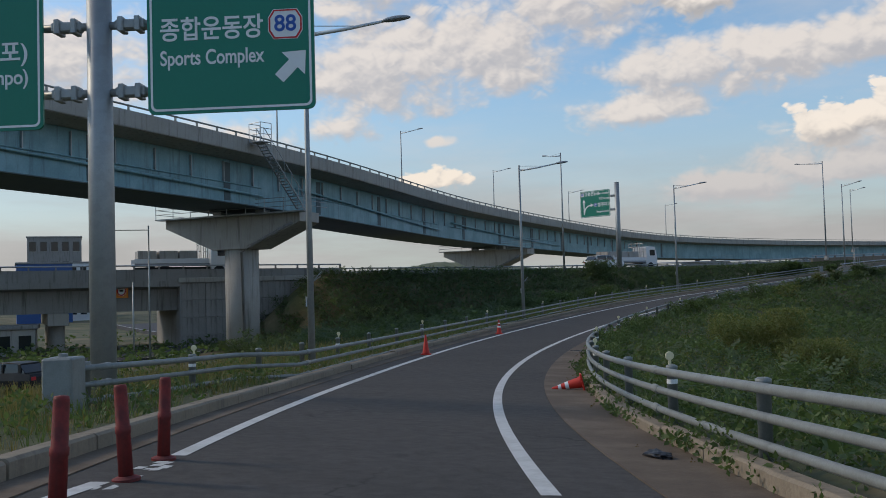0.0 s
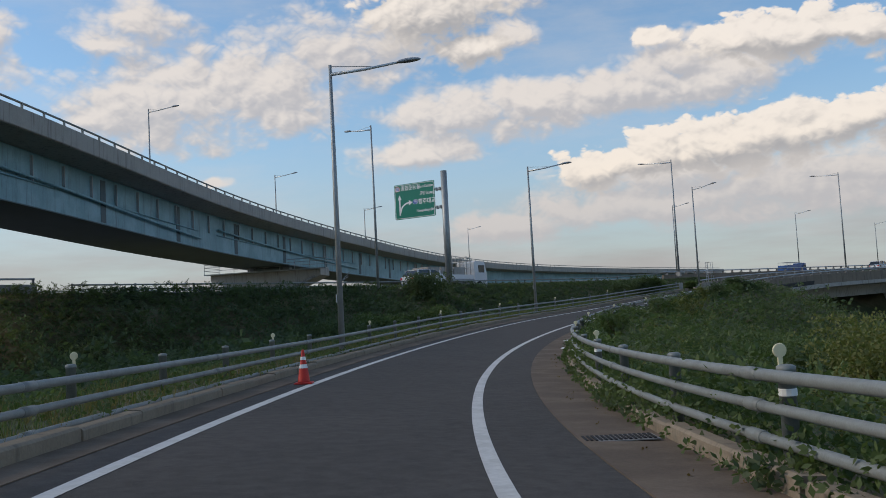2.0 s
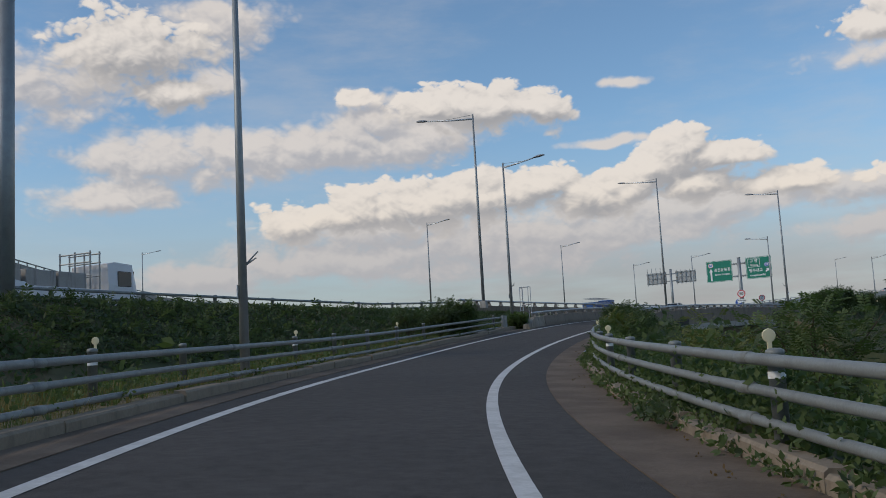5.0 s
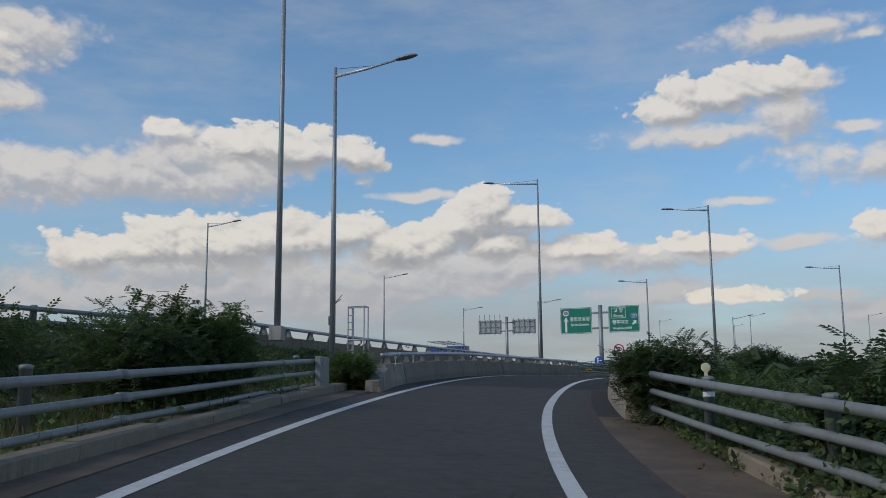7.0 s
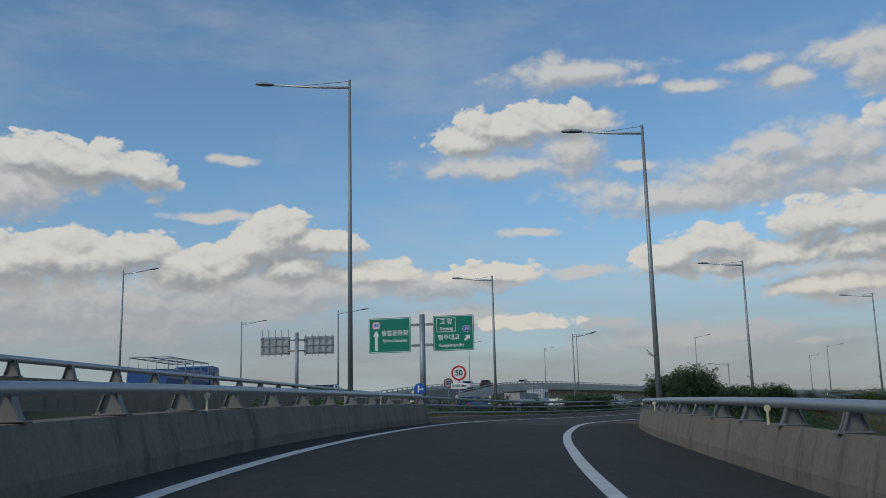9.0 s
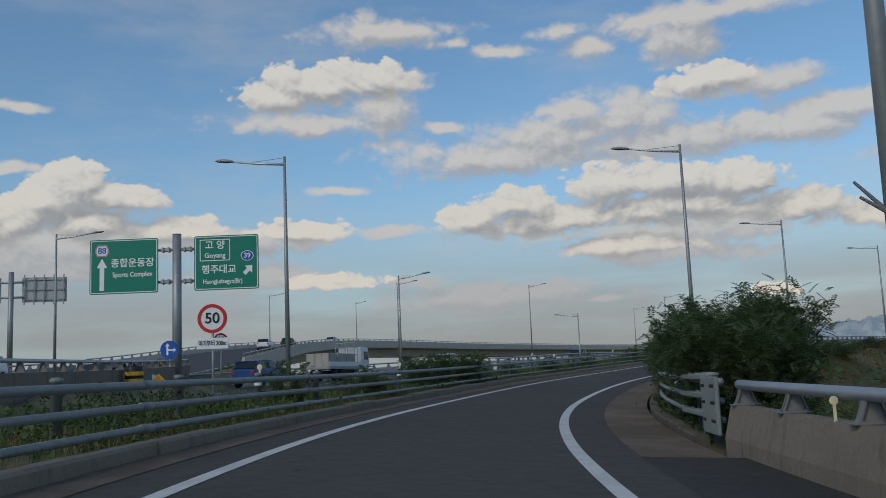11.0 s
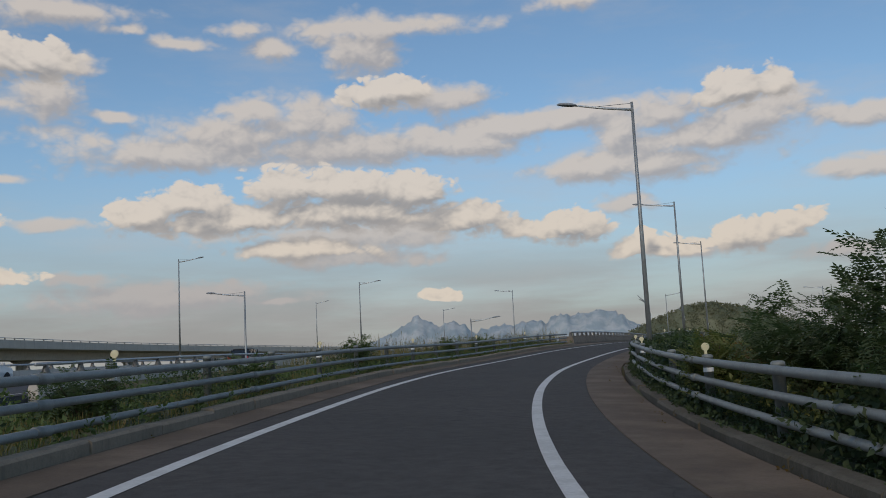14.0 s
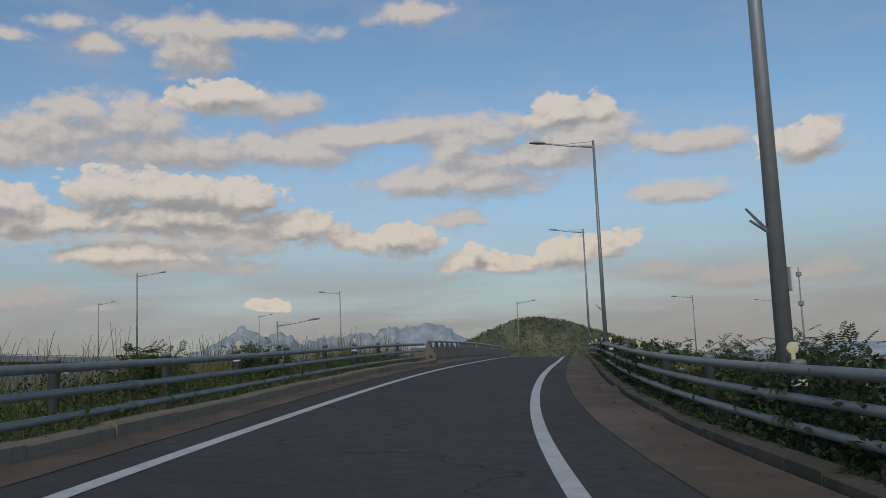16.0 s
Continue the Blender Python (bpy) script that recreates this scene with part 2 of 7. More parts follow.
def material(name, base, rough=0.7, metal=0.0, vary=0.15, scale=1.5, fine=30.0, bump=0.15, second=None, spec=0.4, stains=0.0, island=0.0):
    """A surface with colour that varies at two scales, fine relief and an optional second tone."""
    mat = bpy.data.materials.new(name)
    mat.use_nodes = True
    k = Net(mat.node_tree)
    bsdf = mat.node_tree.nodes["Principled BSDF"]
    where = k.n("ShaderNodeTexCoord").outputs["Object"]
    big = k.noise(where, scale, 5.0, 0.6)
    small = k.noise(where, fine, 3.0, 0.6)
    tone = k.m("ADD", k.m("MULTIPLY", k.m("SUBTRACT", big, 0.5), 2.2 * vary), k.m("MULTIPLY", k.m("SUBTRACT", small, 0.5), 1.6 * vary))
    col = k.mix(k.ramp(big, 0.42, 0.62), rgb(*base), rgb(*(second or base)))
    col = k.mix(1.0, col, k.n("ShaderNodeCombineColor", [k.m("ADD", 1.0, tone)] * 3).outputs[0], "MULTIPLY")
    if stains:
        streak = k.noise(k.n("ShaderNodeMapping", {0: where, 3: (2.2, 2.2, 0.16)}).outputs[0], 1.6, 4.0, 0.65)
        col = k.mix(k.m("MULTIPLY", k.ramp(streak, 0.5, 0.72), stains), col, rgb(0.035, 0.032, 0.028))
    if island:
        r = k.n("ShaderNodeNewGeometry").outputs["Random Per Island"]
        col = k.mix(1.0, col, k.n("ShaderNodeCombineColor", [k.m("ADD", 1 - island, k.m("MULTIPLY", r, 2 * island))] * 3).outputs[0], "MULTIPLY")
    k.t.links.new(col, bsdf.inputs["Base Color"])
    bsdf.inputs["Roughness"].default_value, bsdf.inputs["Metallic"].default_value = rough, metal
    bsdf.inputs["Specular IOR Level"].default_value = spec
    if bump:
        b = k.n("ShaderNodeBump", {"Strength": bump, "Distance": 0.02, "Height": k.m("ADD", small, big)})
        k.t.links.new(b.outputs[0], bsdf.inputs["Normal"])
    MATS[name] = mat
    return mat


def leaf_material(name, base, second, through=0.35):
    mat = bpy.data.materials.new(name)
    mat.use_nodes = True
    k = Net(mat.node_tree)
    mat.node_tree.nodes.remove(mat.node_tree.nodes["Principled BSDF"])
    out = mat.node_tree.nodes["Material Output"]
    r = k.n("ShaderNodeNewGeometry").outputs["Random Per Island"]
    where = k.n("ShaderNodeTexCoord").outputs["Object"]
    big = k.noise(where, 0.35, 3.0)
    col = k.mix(k.m("ADD", k.m("MULTIPLY", r, 0.6), k.m("MULTIPLY", k.ramp(big, 0.35, 0.65), 0.4)), rgb(*base), rgb(*second))
    d = k.n("ShaderNodeBsdfPrincipled", {"Base Color": col, "Roughness": 0.6})
    d.inputs["Specular IOR Level"].default_value = 0.25
    tr = k.n("ShaderNodeBsdfTranslucent", [k.mix(1.0, col, rgb(1.1, 1.25, 0.6), "MULTIPLY")])
    k.t.links.new(k.n("ShaderNodeMixShader", [through, d.outputs[0], tr.outputs[0]]).outputs[0], out.inputs[0])
    MATS[name] = mat
    return mat


def asphalt_material(name, base, dark):
    """Worn asphalt: grain, pale chips, mottling, tar blots and fine cracks."""
    mat = material(name, base, 0.88, vary=0.16, scale=0.22, fine=55, bump=0.4, second=dark, spec=0.25)
    k = Net(mat.node_tree)
    bsdf = mat.node_tree.nodes["Principled BSDF"]
    col = bsdf.inputs["Base Color"].links[0].from_socket
    where = k.n("ShaderNodeMapping", {0: k.n("ShaderNodeTexCoord").outputs["Object"], 2: (0.3, 0.2, 0.6)}).outputs[0]
    mottle = k.noise(where, 5.0, 8.0, 0.7)
    col = k.mix(1.0, col, k.n("ShaderNodeCombineColor", [k.ramp(mottle, 0.3, 0.7, 0.82, 1.2)] * 3).outputs[0], "MULTIPLY")
    chips = k.n("ShaderNodeTexVoronoi", {"Vector": where, "Scale": 26.0})
    col = k.mix(k.m("MULTIPLY", k.ramp(chips.outputs["Distance"], 0.22, 0.08), 0.35), col, rgb(0.16, 0.15, 0.14))
    bent = k.v("ADD", where, k.v("MULTIPLY", k.n("ShaderNodeTexNoise", {"Vector": where, "Scale": 0.9, "Detail": 4.0}).outputs["Color"], (1.6, 1.6, 0.0)))
    cells = k.n("ShaderNodeTexVoronoi", {"Vector": bent, "Scale": 0.22})
    cells.feature = "DISTANCE_TO_EDGE"
    crack = k.m("MULTIPLY", k.ramp(cells.outputs[0], 0.006, 0.001), k.ramp(k.noise(where, 0.12, 2.0), 0.5, 0.62))
    blot = k.m("MULTIPLY", k.ramp(k.noise(where, 0.9, 5.0, 0.7), 0.63, 0.72), 0.45)
    col = k.mix(k.m("MAXIMUM", k.m("MULTIPLY", crack, 0.75), blot), col, rgb(0.022, 0.021, 0.021))
    k.t.links.new(col, bsdf.inputs["Base Color"])
    return mat


asphalt = asphalt_material("asphalt", (0.082, 0.074, 0.067), (0.068, 0.062, 0.056))
asphalt_old = material("asphalt_old", (0.075, 0.075, 0.08), 0.9, vary=0.25, scale=0.2, fine=40, bump=0.35, spec=0.25)
asphalt_bridge = asphalt_material("bridge_asphalt", (0.052, 0.049, 0.045), (0.043, 0.041, 0.038))
gutter_mat = material("gutter_concrete", (0.13, 0.094, 0.064), 0.9, vary=0.32, scale=0.8, fine=25, bump=0.3, second=(0.165, 0.122, 0.086), stains=0.15)
kerb_mat = material("kerb_concrete", (0.30, 0.245, 0.18), 0.9, vary=0.3, scale=1.2, fine=20, bump=0.4, second=(0.24, 0.195, 0.142), stains=0.3)
concrete = material("concrete", (0.42, 0.40, 0.37), 0.85, vary=0.2, scale=0.5, fine=14, bump=0.25, second=(0.36, 0.34, 0.31), stains=0.45)
concrete_dark = material("concrete_dark", (0.28, 0.27, 0.26), 0.88, vary=0.22, scale=0.4, fine=12, bump=0.25, stains=0.55)
# kerb concrete darkened to stand for the shade on the inner edge
kerb_shaded = material("shaded_kerb", (0.13, 0.115, 0.09), 0.95, vary=0.35, scale=1.2, fine=20, bump=0.4, second=(0.085, 0.075, 0.055), stains=0.3)
barrier_mat = material("barrier_concrete", (0.235, 0.195, 0.152), 0.9, vary=0.3, scale=0.7, fine=18, bump=0.3, second=(0.19, 0.157, 0.122), stains=0.5)
stained_wall = material("stained_concrete", (0.33, 0.29, 0.235), 0.9, vary=0.3, scale=1.1, fine=16, bump=0.35, second=(0.25, 0.215, 0.17), stains=0.75)
steel = material("galvanised_steel", (0.36, 0.38, 0.38), 0.5, 0.5, vary=0.2, scale=4, fine=60, bump=0.05, second=(0.30, 0.315, 0.315))
# lamp-arm steel, lightened so the sun's glint is in the colour
arm_mat = material("sunlit_galvanised", (0.66, 0.68, 0.68), 0.4, 0.3, vary=0.08, scale=4, fine=60, bump=0.03)
rail_mat = material("weathered_rail", (0.265, 0.285, 0.275), 0.55, 0.15, vary=0.25, scale=2.5, fine=50, bump=0.08, second=(0.21, 0.225, 0.215), stains=0.2)
alu = material("aluminium", (0.40, 0.42, 0.44), 0.48, 0.6, vary=0.12, scale=3, fine=50, bump=0.04)
pale_concrete = material("pale_concrete", (0.58, 0.52, 0.45), 0.88, vary=0.15, scale=0.3, fine=8, bump=0.1, stains=0.2)
bracket_mat = material("cast_aluminium", (0.23, 0.225, 0.215), 0.6, 0.3, vary=0.18, scale=5, fine=40, bump=0.1, stains=0.25)
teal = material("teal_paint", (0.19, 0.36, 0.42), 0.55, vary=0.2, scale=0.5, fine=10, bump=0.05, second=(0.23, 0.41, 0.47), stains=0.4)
# teal with the underside's shade put into its colour; also for plates and plaque
teal_dark = material("shaded_teal", (0.10, 0.14, 0.155), 0.7, vary=0.2, scale=0.4, fine=10, bump=0.05)
line_mat = material("road_paint", (0.66, 0.65, 0.62), 0.75, vary=0.24, scale=2.5, fine=18, bump=0.25, second=(0.52, 0.51, 0.48))
sign_green = material("sign_green", (0.004, 0.215, 0.14), 0.4, vary=0.07, scale=1, fine=20, bump=0.0)
sign_white = material("sign_white", (0.86, 0.87, 0.86), 0.5, vary=0.04, scale=1, fine=20, bump=0.0)
sign_back = material("sign_back", (0.42, 0.43, 0.43), 0.5, 0.3, vary=0.15, scale=2, fine=20, bump=0.05)
sign_red = material("sign_red", (0.6, 0.03, 0.035), 0.45, vary=0.06, bump=0.0)
sign_blue = material("sign_blue", (0.02, 0.10, 0.42), 0.45, vary=0.06, bump=0.0)
sign_black = material("sign_black", (0.02, 0.02, 0.022), 0.5, vary=0.06, bump=0.0)
sign_orange = material("sign_orange", (0.8, 0.24, 0.03), 0.5, vary=0.06, bump=0.0)
cone_red = material("cone_red", (0.62, 0.035, 0.02), 0.55, vary=0.15, scale=4, fine=30, bump=0.05, second=(0.5, 0.03, 0.02))
post_red = material("post_red", (0.25, 0.028, 0.024), 0.65, vary=0.35, scale=6, fine=30, bump=0.1, second=(0.14, 0.02, 0.018), stains=0.5)
reflect_yellow = material("reflector", (0.78, 0.70, 0.45), 0.35, vary=0.1, bump=0.0)
glass_dark = material("dark_glass", (0.02, 0.025, 0.03), 0.08, vary=0.05, bump=0.0, spec=0.6)
white_paint = material("white_paint", (0.72, 0.73, 0.74), 0.3, vary=0.06, bump=0.0)
grey_paint = material("grey_paint", (0.3, 0.32, 0.34), 0.4, vary=0.1, bump=0.0)
blue_paint = material("blue_paint", (0.03, 0.09, 0.26), 0.35, vary=0.1, bump=0.0)
tyre_mat = material("tyre", (0.018, 0.018, 0.019), 0.85, vary=0.1, bump=0.05)
soil = material("soil_grass", (0.075, 0.085, 0.035), 0.95, vary=0.45, scale=0.15, fine=4, bump=0.6, second=(0.15, 0.12, 0.065))
hill_mat = material("wooded_hill", (0.13, 0.15, 0.09), 0.95, vary=0.5, scale=0.02, fine=0.12, bump=0.9, second=(0.17, 0.17, 0.10))
# rock colours paled and blued to carry the haze of the distance
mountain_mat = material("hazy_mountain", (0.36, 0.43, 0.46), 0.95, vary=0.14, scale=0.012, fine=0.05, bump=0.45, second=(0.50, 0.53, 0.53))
bark = material("bark", (0.10, 0.075, 0.05), 0.9, vary=0.3, scale=4, fine=30, bump=0.5)
leaf_dark = leaf_material("leaf_dark", (0.072, 0.102, 0.058), (0.13, 0.165, 0.085), 0.42)
leaf_mid = leaf_material("leaf_mid", (0.08, 0.12, 0.048), (0.15, 0.195, 0.078))
leaf_yellow = leaf_material("leaf_yellow", (0.12, 0.155, 0.05), (0.24, 0.22, 0.085))
# darker leaf copy: shade under the rail is put into the colour
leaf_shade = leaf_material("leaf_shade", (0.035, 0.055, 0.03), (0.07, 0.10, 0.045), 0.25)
grass_dry = leaf_material("grass_dry", (0.16, 0.15, 0.06), (0.30, 0.22, 0.10), 0.3)
# leaf colours paled so that distance haze is part of the colour
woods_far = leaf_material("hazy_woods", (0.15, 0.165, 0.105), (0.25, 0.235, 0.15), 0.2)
leaf_rust = leaf_material("leaf_rust", (0.12, 0.07, 0.03), (0.20, 0.14, 0.05))


# ---- mesh tools ----
def mesh_object(name, bm, mat, parent=None, smooth=False):
    me = bpy.data.meshes.new(name)
    bm.normal_update()
    bm.to_mesh(me)
    bm.free()
    if smooth:
        me.shade_smooth()
    for x in mat if isinstance(mat, (list, tuple)) else [mat]:
        me.materials.append(x)
    ob = new(name, me)
    if parent is not None:
        ob.parent = parent
    return ob


def part(name, bm, mat, parent, label="", smooth=False):
    return tagged(mesh_object(name, bm, mat, parent, smooth), label)


def shared(name, me, m, parent):
    """One more object on a mesh that exists already."""
    ob = new(name, me)
    ob.parent = parent
    ob.matrix_basis = m
    return ob


def thing(name, label, category, group="", m=None):
    ob = tagged(new(name), label, category, group)
    if m is not None:
        ob.matrix_basis = m
    return ob


def box(bm, lo, hi, bevel=0.0, m=None):
    made = bmesh.ops.create_cube(bm, size=1.0)["verts"]
    for v in made:
        v.co = Vector([(a + b) / 2 + c * (b - a) for a, b, c in zip(lo, hi, v.co)])
    if bevel:
        edges = list({e for v in made for e in v.link_edges})
        made = bmesh.ops.bevel(bm, geom=edges, offset=bevel, segments=1, affect="EDGES")["verts"]
    if m is not None:
        bmesh.ops.transform(bm, matrix=m, verts=list({v for v in made if v.is_valid}))
    return bm


def tube(bm, points, radii, sides=8, caps=True):
    """A round tube along points."""
    points = [Vector(p) for p in points]
    if not isinstance(radii, (list, tuple)):
        radii = [radii] * len(points)
    rings = []
    for i, p in enumerate(points):
        d = (points[min(i + 1, len(points) - 1)] - points[max(i - 1, 0)]).normalized()
        a = d.cross(Vector((0, 0, 1)) if abs(d.z) < 0.95 else Vector((1, 0, 0))).normalized()
        b = a.cross(d)
        rings.append([bm.verts.new(p + (a * math.cos(q) + b * math.sin(q)) * radii[i]) for q in [2 * math.pi * j / sides for j in range(sides)]])
    for r, q in zip(rings, rings[1:]):
        for j in range(sides):
            bm.faces.new((r[j], r[(j + 1) % sides], q[(j + 1) % sides], q[j]))
    if caps:
        bm.faces.new(rings[0][::-1])
        bm.faces.new(rings[-1])
    return bm


def lathe(bm, profile, sides=16, m=None):
    """A body of revolution about z from (radius, height) pairs."""
    rings = []
    for r, z in profile:
        ring = [Vector((r * math.cos(q), r * math.sin(q), z)) for q in [2 * math.pi * j / sides for j in range(sides)]]
        rings.append([bm.verts.new(m @ p if m is not None else p) for p in ring])
    for r, q in zip(rings, rings[1:]):
        for j in range(sides):
            bm.faces.new((r[j], r[(j + 1) % sides], q[(j + 1) % sides], q[j]))
    if profile[0][0] > 1e-4:
        bm.faces.new(rings[0][::-1])
    if profile[-1][0] > 1e-4:
        bm.faces.new(rings[-1])
    return bm


def prism(bm, outline, y0, y1, m=None):
    """A solid from an outline in x and z, from y0 to y1."""
    a = [bm.verts.new(Vector((x, y0, z))) for x, z in outline]
    b = [bm.verts.new(Vector((x, y1, z))) for x, z in outline]
    bm.faces.new(a)
    bm.faces.new(b[::-1])
    n = len(a)
    for i in range(n):
        bm.faces.new((a[(i + 1) % n], a[i], b[i], b[(i + 1) % n]))
    if m is not None:
        bmesh.ops.transform(bm, matrix=m, verts=a + b)
    return bm


START = 30.0        # length of ramp before the first viewpoint


# ---- ways: roads and decks along smooth lines ----
class Way:
    def __init__(self, points, tilt=0.0, step=1.0):
        p = np.array(points, float)
        k = np.r_[0, np.cumsum(np.hypot(*np.diff(p[:, :2], axis=0).T))]
        n = len(k)
        h = np.diff(k)
        dense = np.arange(0, k[-1], step)
        cols = []
        for c in p.T:                       # natural cubic spline
            a = np.eye(n)
            r = np.zeros(n)
            for i in range(1, n - 1):
                a[i, i - 1 : i + 2] = h[i - 1], 2 * (h[i - 1] + h[i]), h[i]
                r[i] = 6 * ((c[i + 1] - c[i]) / h[i] - (c[i] - c[i - 1]) / h[i - 1])
            mm = np.linalg.solve(a, r)
            j = np.clip(np.searchsorted(k, dense, "right") - 1, 0, n - 2)
            u, v = k[j + 1] - dense, dense - k[j]
            cols.append((mm[j] * u**3 + mm[j + 1] * v**3) / (6 * h[j]) + (c[j] / h[j] - mm[j] * h[j] / 6) * u + (c[j + 1] / h[j] - mm[j + 1] * h[j] / 6) * v)
        self.p = np.stack(cols, 1)
        d = np.gradient(self.p[:, :2], axis=0)
        d /= np.linalg.norm(d, axis=1)[:, None]
        self.right = np.stack([d[:, 1], -d[:, 0]], 1)
        self.s = np.r_[0, np.cumsum(np.linalg.norm(np.diff(self.p[:, :2], axis=0), axis=1))]
        self.tilt, self.length, self.edge = tilt, self.s[-1], None

    def at(self, s, u=0.0, dz=0.0):
        """The place u metres to the right of the line at the length s, dz over the surface."""
        if self.edge and u < -1.2:
            kerb = float(np.interp(s - START, *zip(*self.edge)))
            u = u if u > -2.5 or u <= -3.9 else kerb + (u + 3.56)
        x, y, z = (np.interp(s, self.s, c) for c in self.p.T)
        rx, ry = (np.interp(s, self.s, c) for c in self.right.T)
        return Vector((x + rx * u, y + ry * u, z + self.tilt * u + dz))

    def turn(self, s):
        """Degrees about z that lay +y along the line."""
        rx, ry = (np.interp(s, self.s, c) for c in self.right.T)
        return math.degrees(math.atan2(ry, rx))

    def near(self, x, y):
        """Length and offset of the point of the line that is nearest, for arrays."""
        x, y = np.asarray(x, float), np.asarray(y, float)
        best, where = np.full(x.shape, 1e18), np.zeros(x.shape, int)
        for i in range(0, len(self.s), 2):
            d = (x - self.p[i, 0]) ** 2 + (y - self.p[i, 1]) ** 2
            m = d < best
            best[m], where[m] = d[m], i
        u = (x - self.p[where, 0]) * self.right[where, 0] + (y - self.p[where, 1]) * self.right[where, 1]
        return self.s[where], u, np.sqrt(best), self.p[where, 2]

    def sweep(self, bm, profile, s0, s1, step=2.0, closed=True, wobble=0.0, shift=None):
        """A profile of (u, dz) pairs drawn along the line."""
        n = max(2, int(round((s1 - s0) / step)) + 1)
        rings = []
        for s in np.linspace(s0, s1, n):
            a = shift(s) if shift else 0.0
            rings.append([bm.verts.new(self.at(s, a + u + (random.uniform(-wobble, wobble) if wobble else 0), dz + (random.uniform(-wobble, wobble) if wobble else 0))) for u, dz in profile])
        c = len(profile)
        for r, q in zip(rings, rings[1:]):
            for j in range(c if closed else c - 1):
                bm.faces.new((r[j], q[j], q[(j + 1) % c], r[(j + 1) % c]))
        if closed:
            bm.faces.new(rings[0])
            bm.faces.new(rings[-1][::-1])
        return bm


ramp = Way([(0.9, -30, 1.89), (-0.05, -15, 1.09), (-0.75, -0.03, 0.192), (-1.05, 12.19, -0.436), (-0.21, 24.53, -0.895), (1.9, 36.46, -1.078), (5.32, 48.57, -1.047), (9.84, 60.41, -0.838),
            (15.18, 71.0, -0.477), (21.86, 81.63, -0.034), (29.6, 91.4, 0.445), (38.03, 100.08, 1.102), (47.64, 108.06, 1.887), (57.71, 115.02, 2.537), (68.19, 120.87, 2.9), (79.58, 125.89, 3.143),
            (91.24, 129.58, 3.263), (103.44, 131.89, 3.396), (116.03, 132.99, 3.646), (128.19, 132.79, 3.944), (140.47, 131.52, 4.331), (152.6, 129.4, 4.645), (166, 126.0, 5.123), (182, 121.2, 5.597),
            (218, 110.4, 6.159), (262, 96, 5.959), (330, 70, 3.959)], tilt=-0.045)
main = Way([(-170, 18, 3.2), (-93.5, 53.5, 3.2), (-53, 71.5, 3.2), (-15, 89.5, 3.0), (14, 103.5, 2.8), (45, 124, 3.25), (78, 141.5, 3.8), (109, 158.5, 4.5),
            (147, 178.5, 6.2), (198, 202, 9.5), (250, 217, 11.8), (320, 218, 12.5), (400, 201, 12.5), (520, 156, 12)], tilt=0.0)
branch = Way([(84, 142.5, 3.7), (97, 147.5, 3.6), (125, 151, 4.0), (150, 152, 4.6), (180, 152, 5.2), (200, 151, 5.4), (225, 147, 5.8), (250, 139, 6.0), (300, 118, 6.0), (380, 80, 5.5)], tilt=0.0)
over = Way([(-48.5, 2, 12.3), (-37.5, 26, 12.0), (-25.5, 52.2, 11.7), (-15.2, 74, 11.28), (-3.6, 105.8, 10.65), (14.1, 144.3, 10.15), (42.2, 191.2, 9.7), (80.5, 229.5, 9.65), (136.5, 265.5, 9.65)], tilt=0.0)
S0 = START          # ramp length at the first viewpoint
# outer kerb: length along the ramp and offset
ramp.edge = [(0, -2.7), (22, -2.62), (40, -2.78), (55, -2.9), (75, -2.95), (90, -2.85), (104, -2.75), (114, -2.75), (119, -2.95), (124, -2.92), (127, -2.9), (158, -2.9), (161, -2.8), (175, -2.78), (190, -2.9), (205, -2.95), (219, -2.98), (232, -2.85), (262, -2.8), (266, -3.56)]

# ---- ground: one sheet to the horizon ----
LOW = -3.2


def ground_height(x, y):
    """Terrain: low fields, embankments under the roads, hollows under the bridges."""
    x, y = np.asarray(x, float), np.asarray(y, float)
    z = LOW + 0.25 * np.sin(x * 0.05) * np.cos(y * 0.043)
    s, u, d, rz = ramp.near(x, y)
    t = s - S0
    edge = rz - 0.045 * np.clip(u, -4.4, 4.6) + 0.1
    out = np.maximum(np.abs(u) - np.where(u < 0, 4.6, 4.9), 0)
    fall = np.where(u < 0, 0.18 * out, np.where(t < 90, 0.28 * out, 0.5 * out))
    bank = edge - fall
    bridge = (t > 127) & (t < 160)
    inside = np.abs(u) < 3.9
    bank = np.where(inside, edge - 0.55, bank)
    bank = np.where(bridge | (t < -29) | (t > 330), -50, bank)
    z = np.maximum(z, bank)
    for way, half, first, last in ((main, 7.0, 168.0, 345.0), (branch, 6.0, 0.0, 400.0)):
        s, u, d, rz = way.near(x, y)
        out = np.maximum(d - half - 0.8, 0)
        bank = np.where(d < half, rz - 0.5, rz + 0.05 - 0.62 * out)
        bank = np.where((s < first - 14) | (s > last), -50, bank - 0.75 * np.maximum(first + 3 - s, 0) * (first > 0))
        z = np.maximum(z, bank)
    s, u, d, rz = ramp.near(x, y)       # the roadway itself stays clear
    clear = (np.abs(u) < 4.9) & (d < 8)
    z = np.where(clear & ~((s - S0 > 127) & (s - S0 < 160)), np.minimum(z, rz - 0.045 * u + np.where(np.abs(u) < 3.9, -0.5, 0.12)), z)
    return z


def spread(a, b, step, far):
    core = np.arange(a, b + step / 2, step)
    tail = [step]
    while sum(tail) < far:
        tail.append(tail[-1] * 1.35)
    tail = np.cumsum(tail)
    return np.r_[a - tail[::-1], core, b + tail]


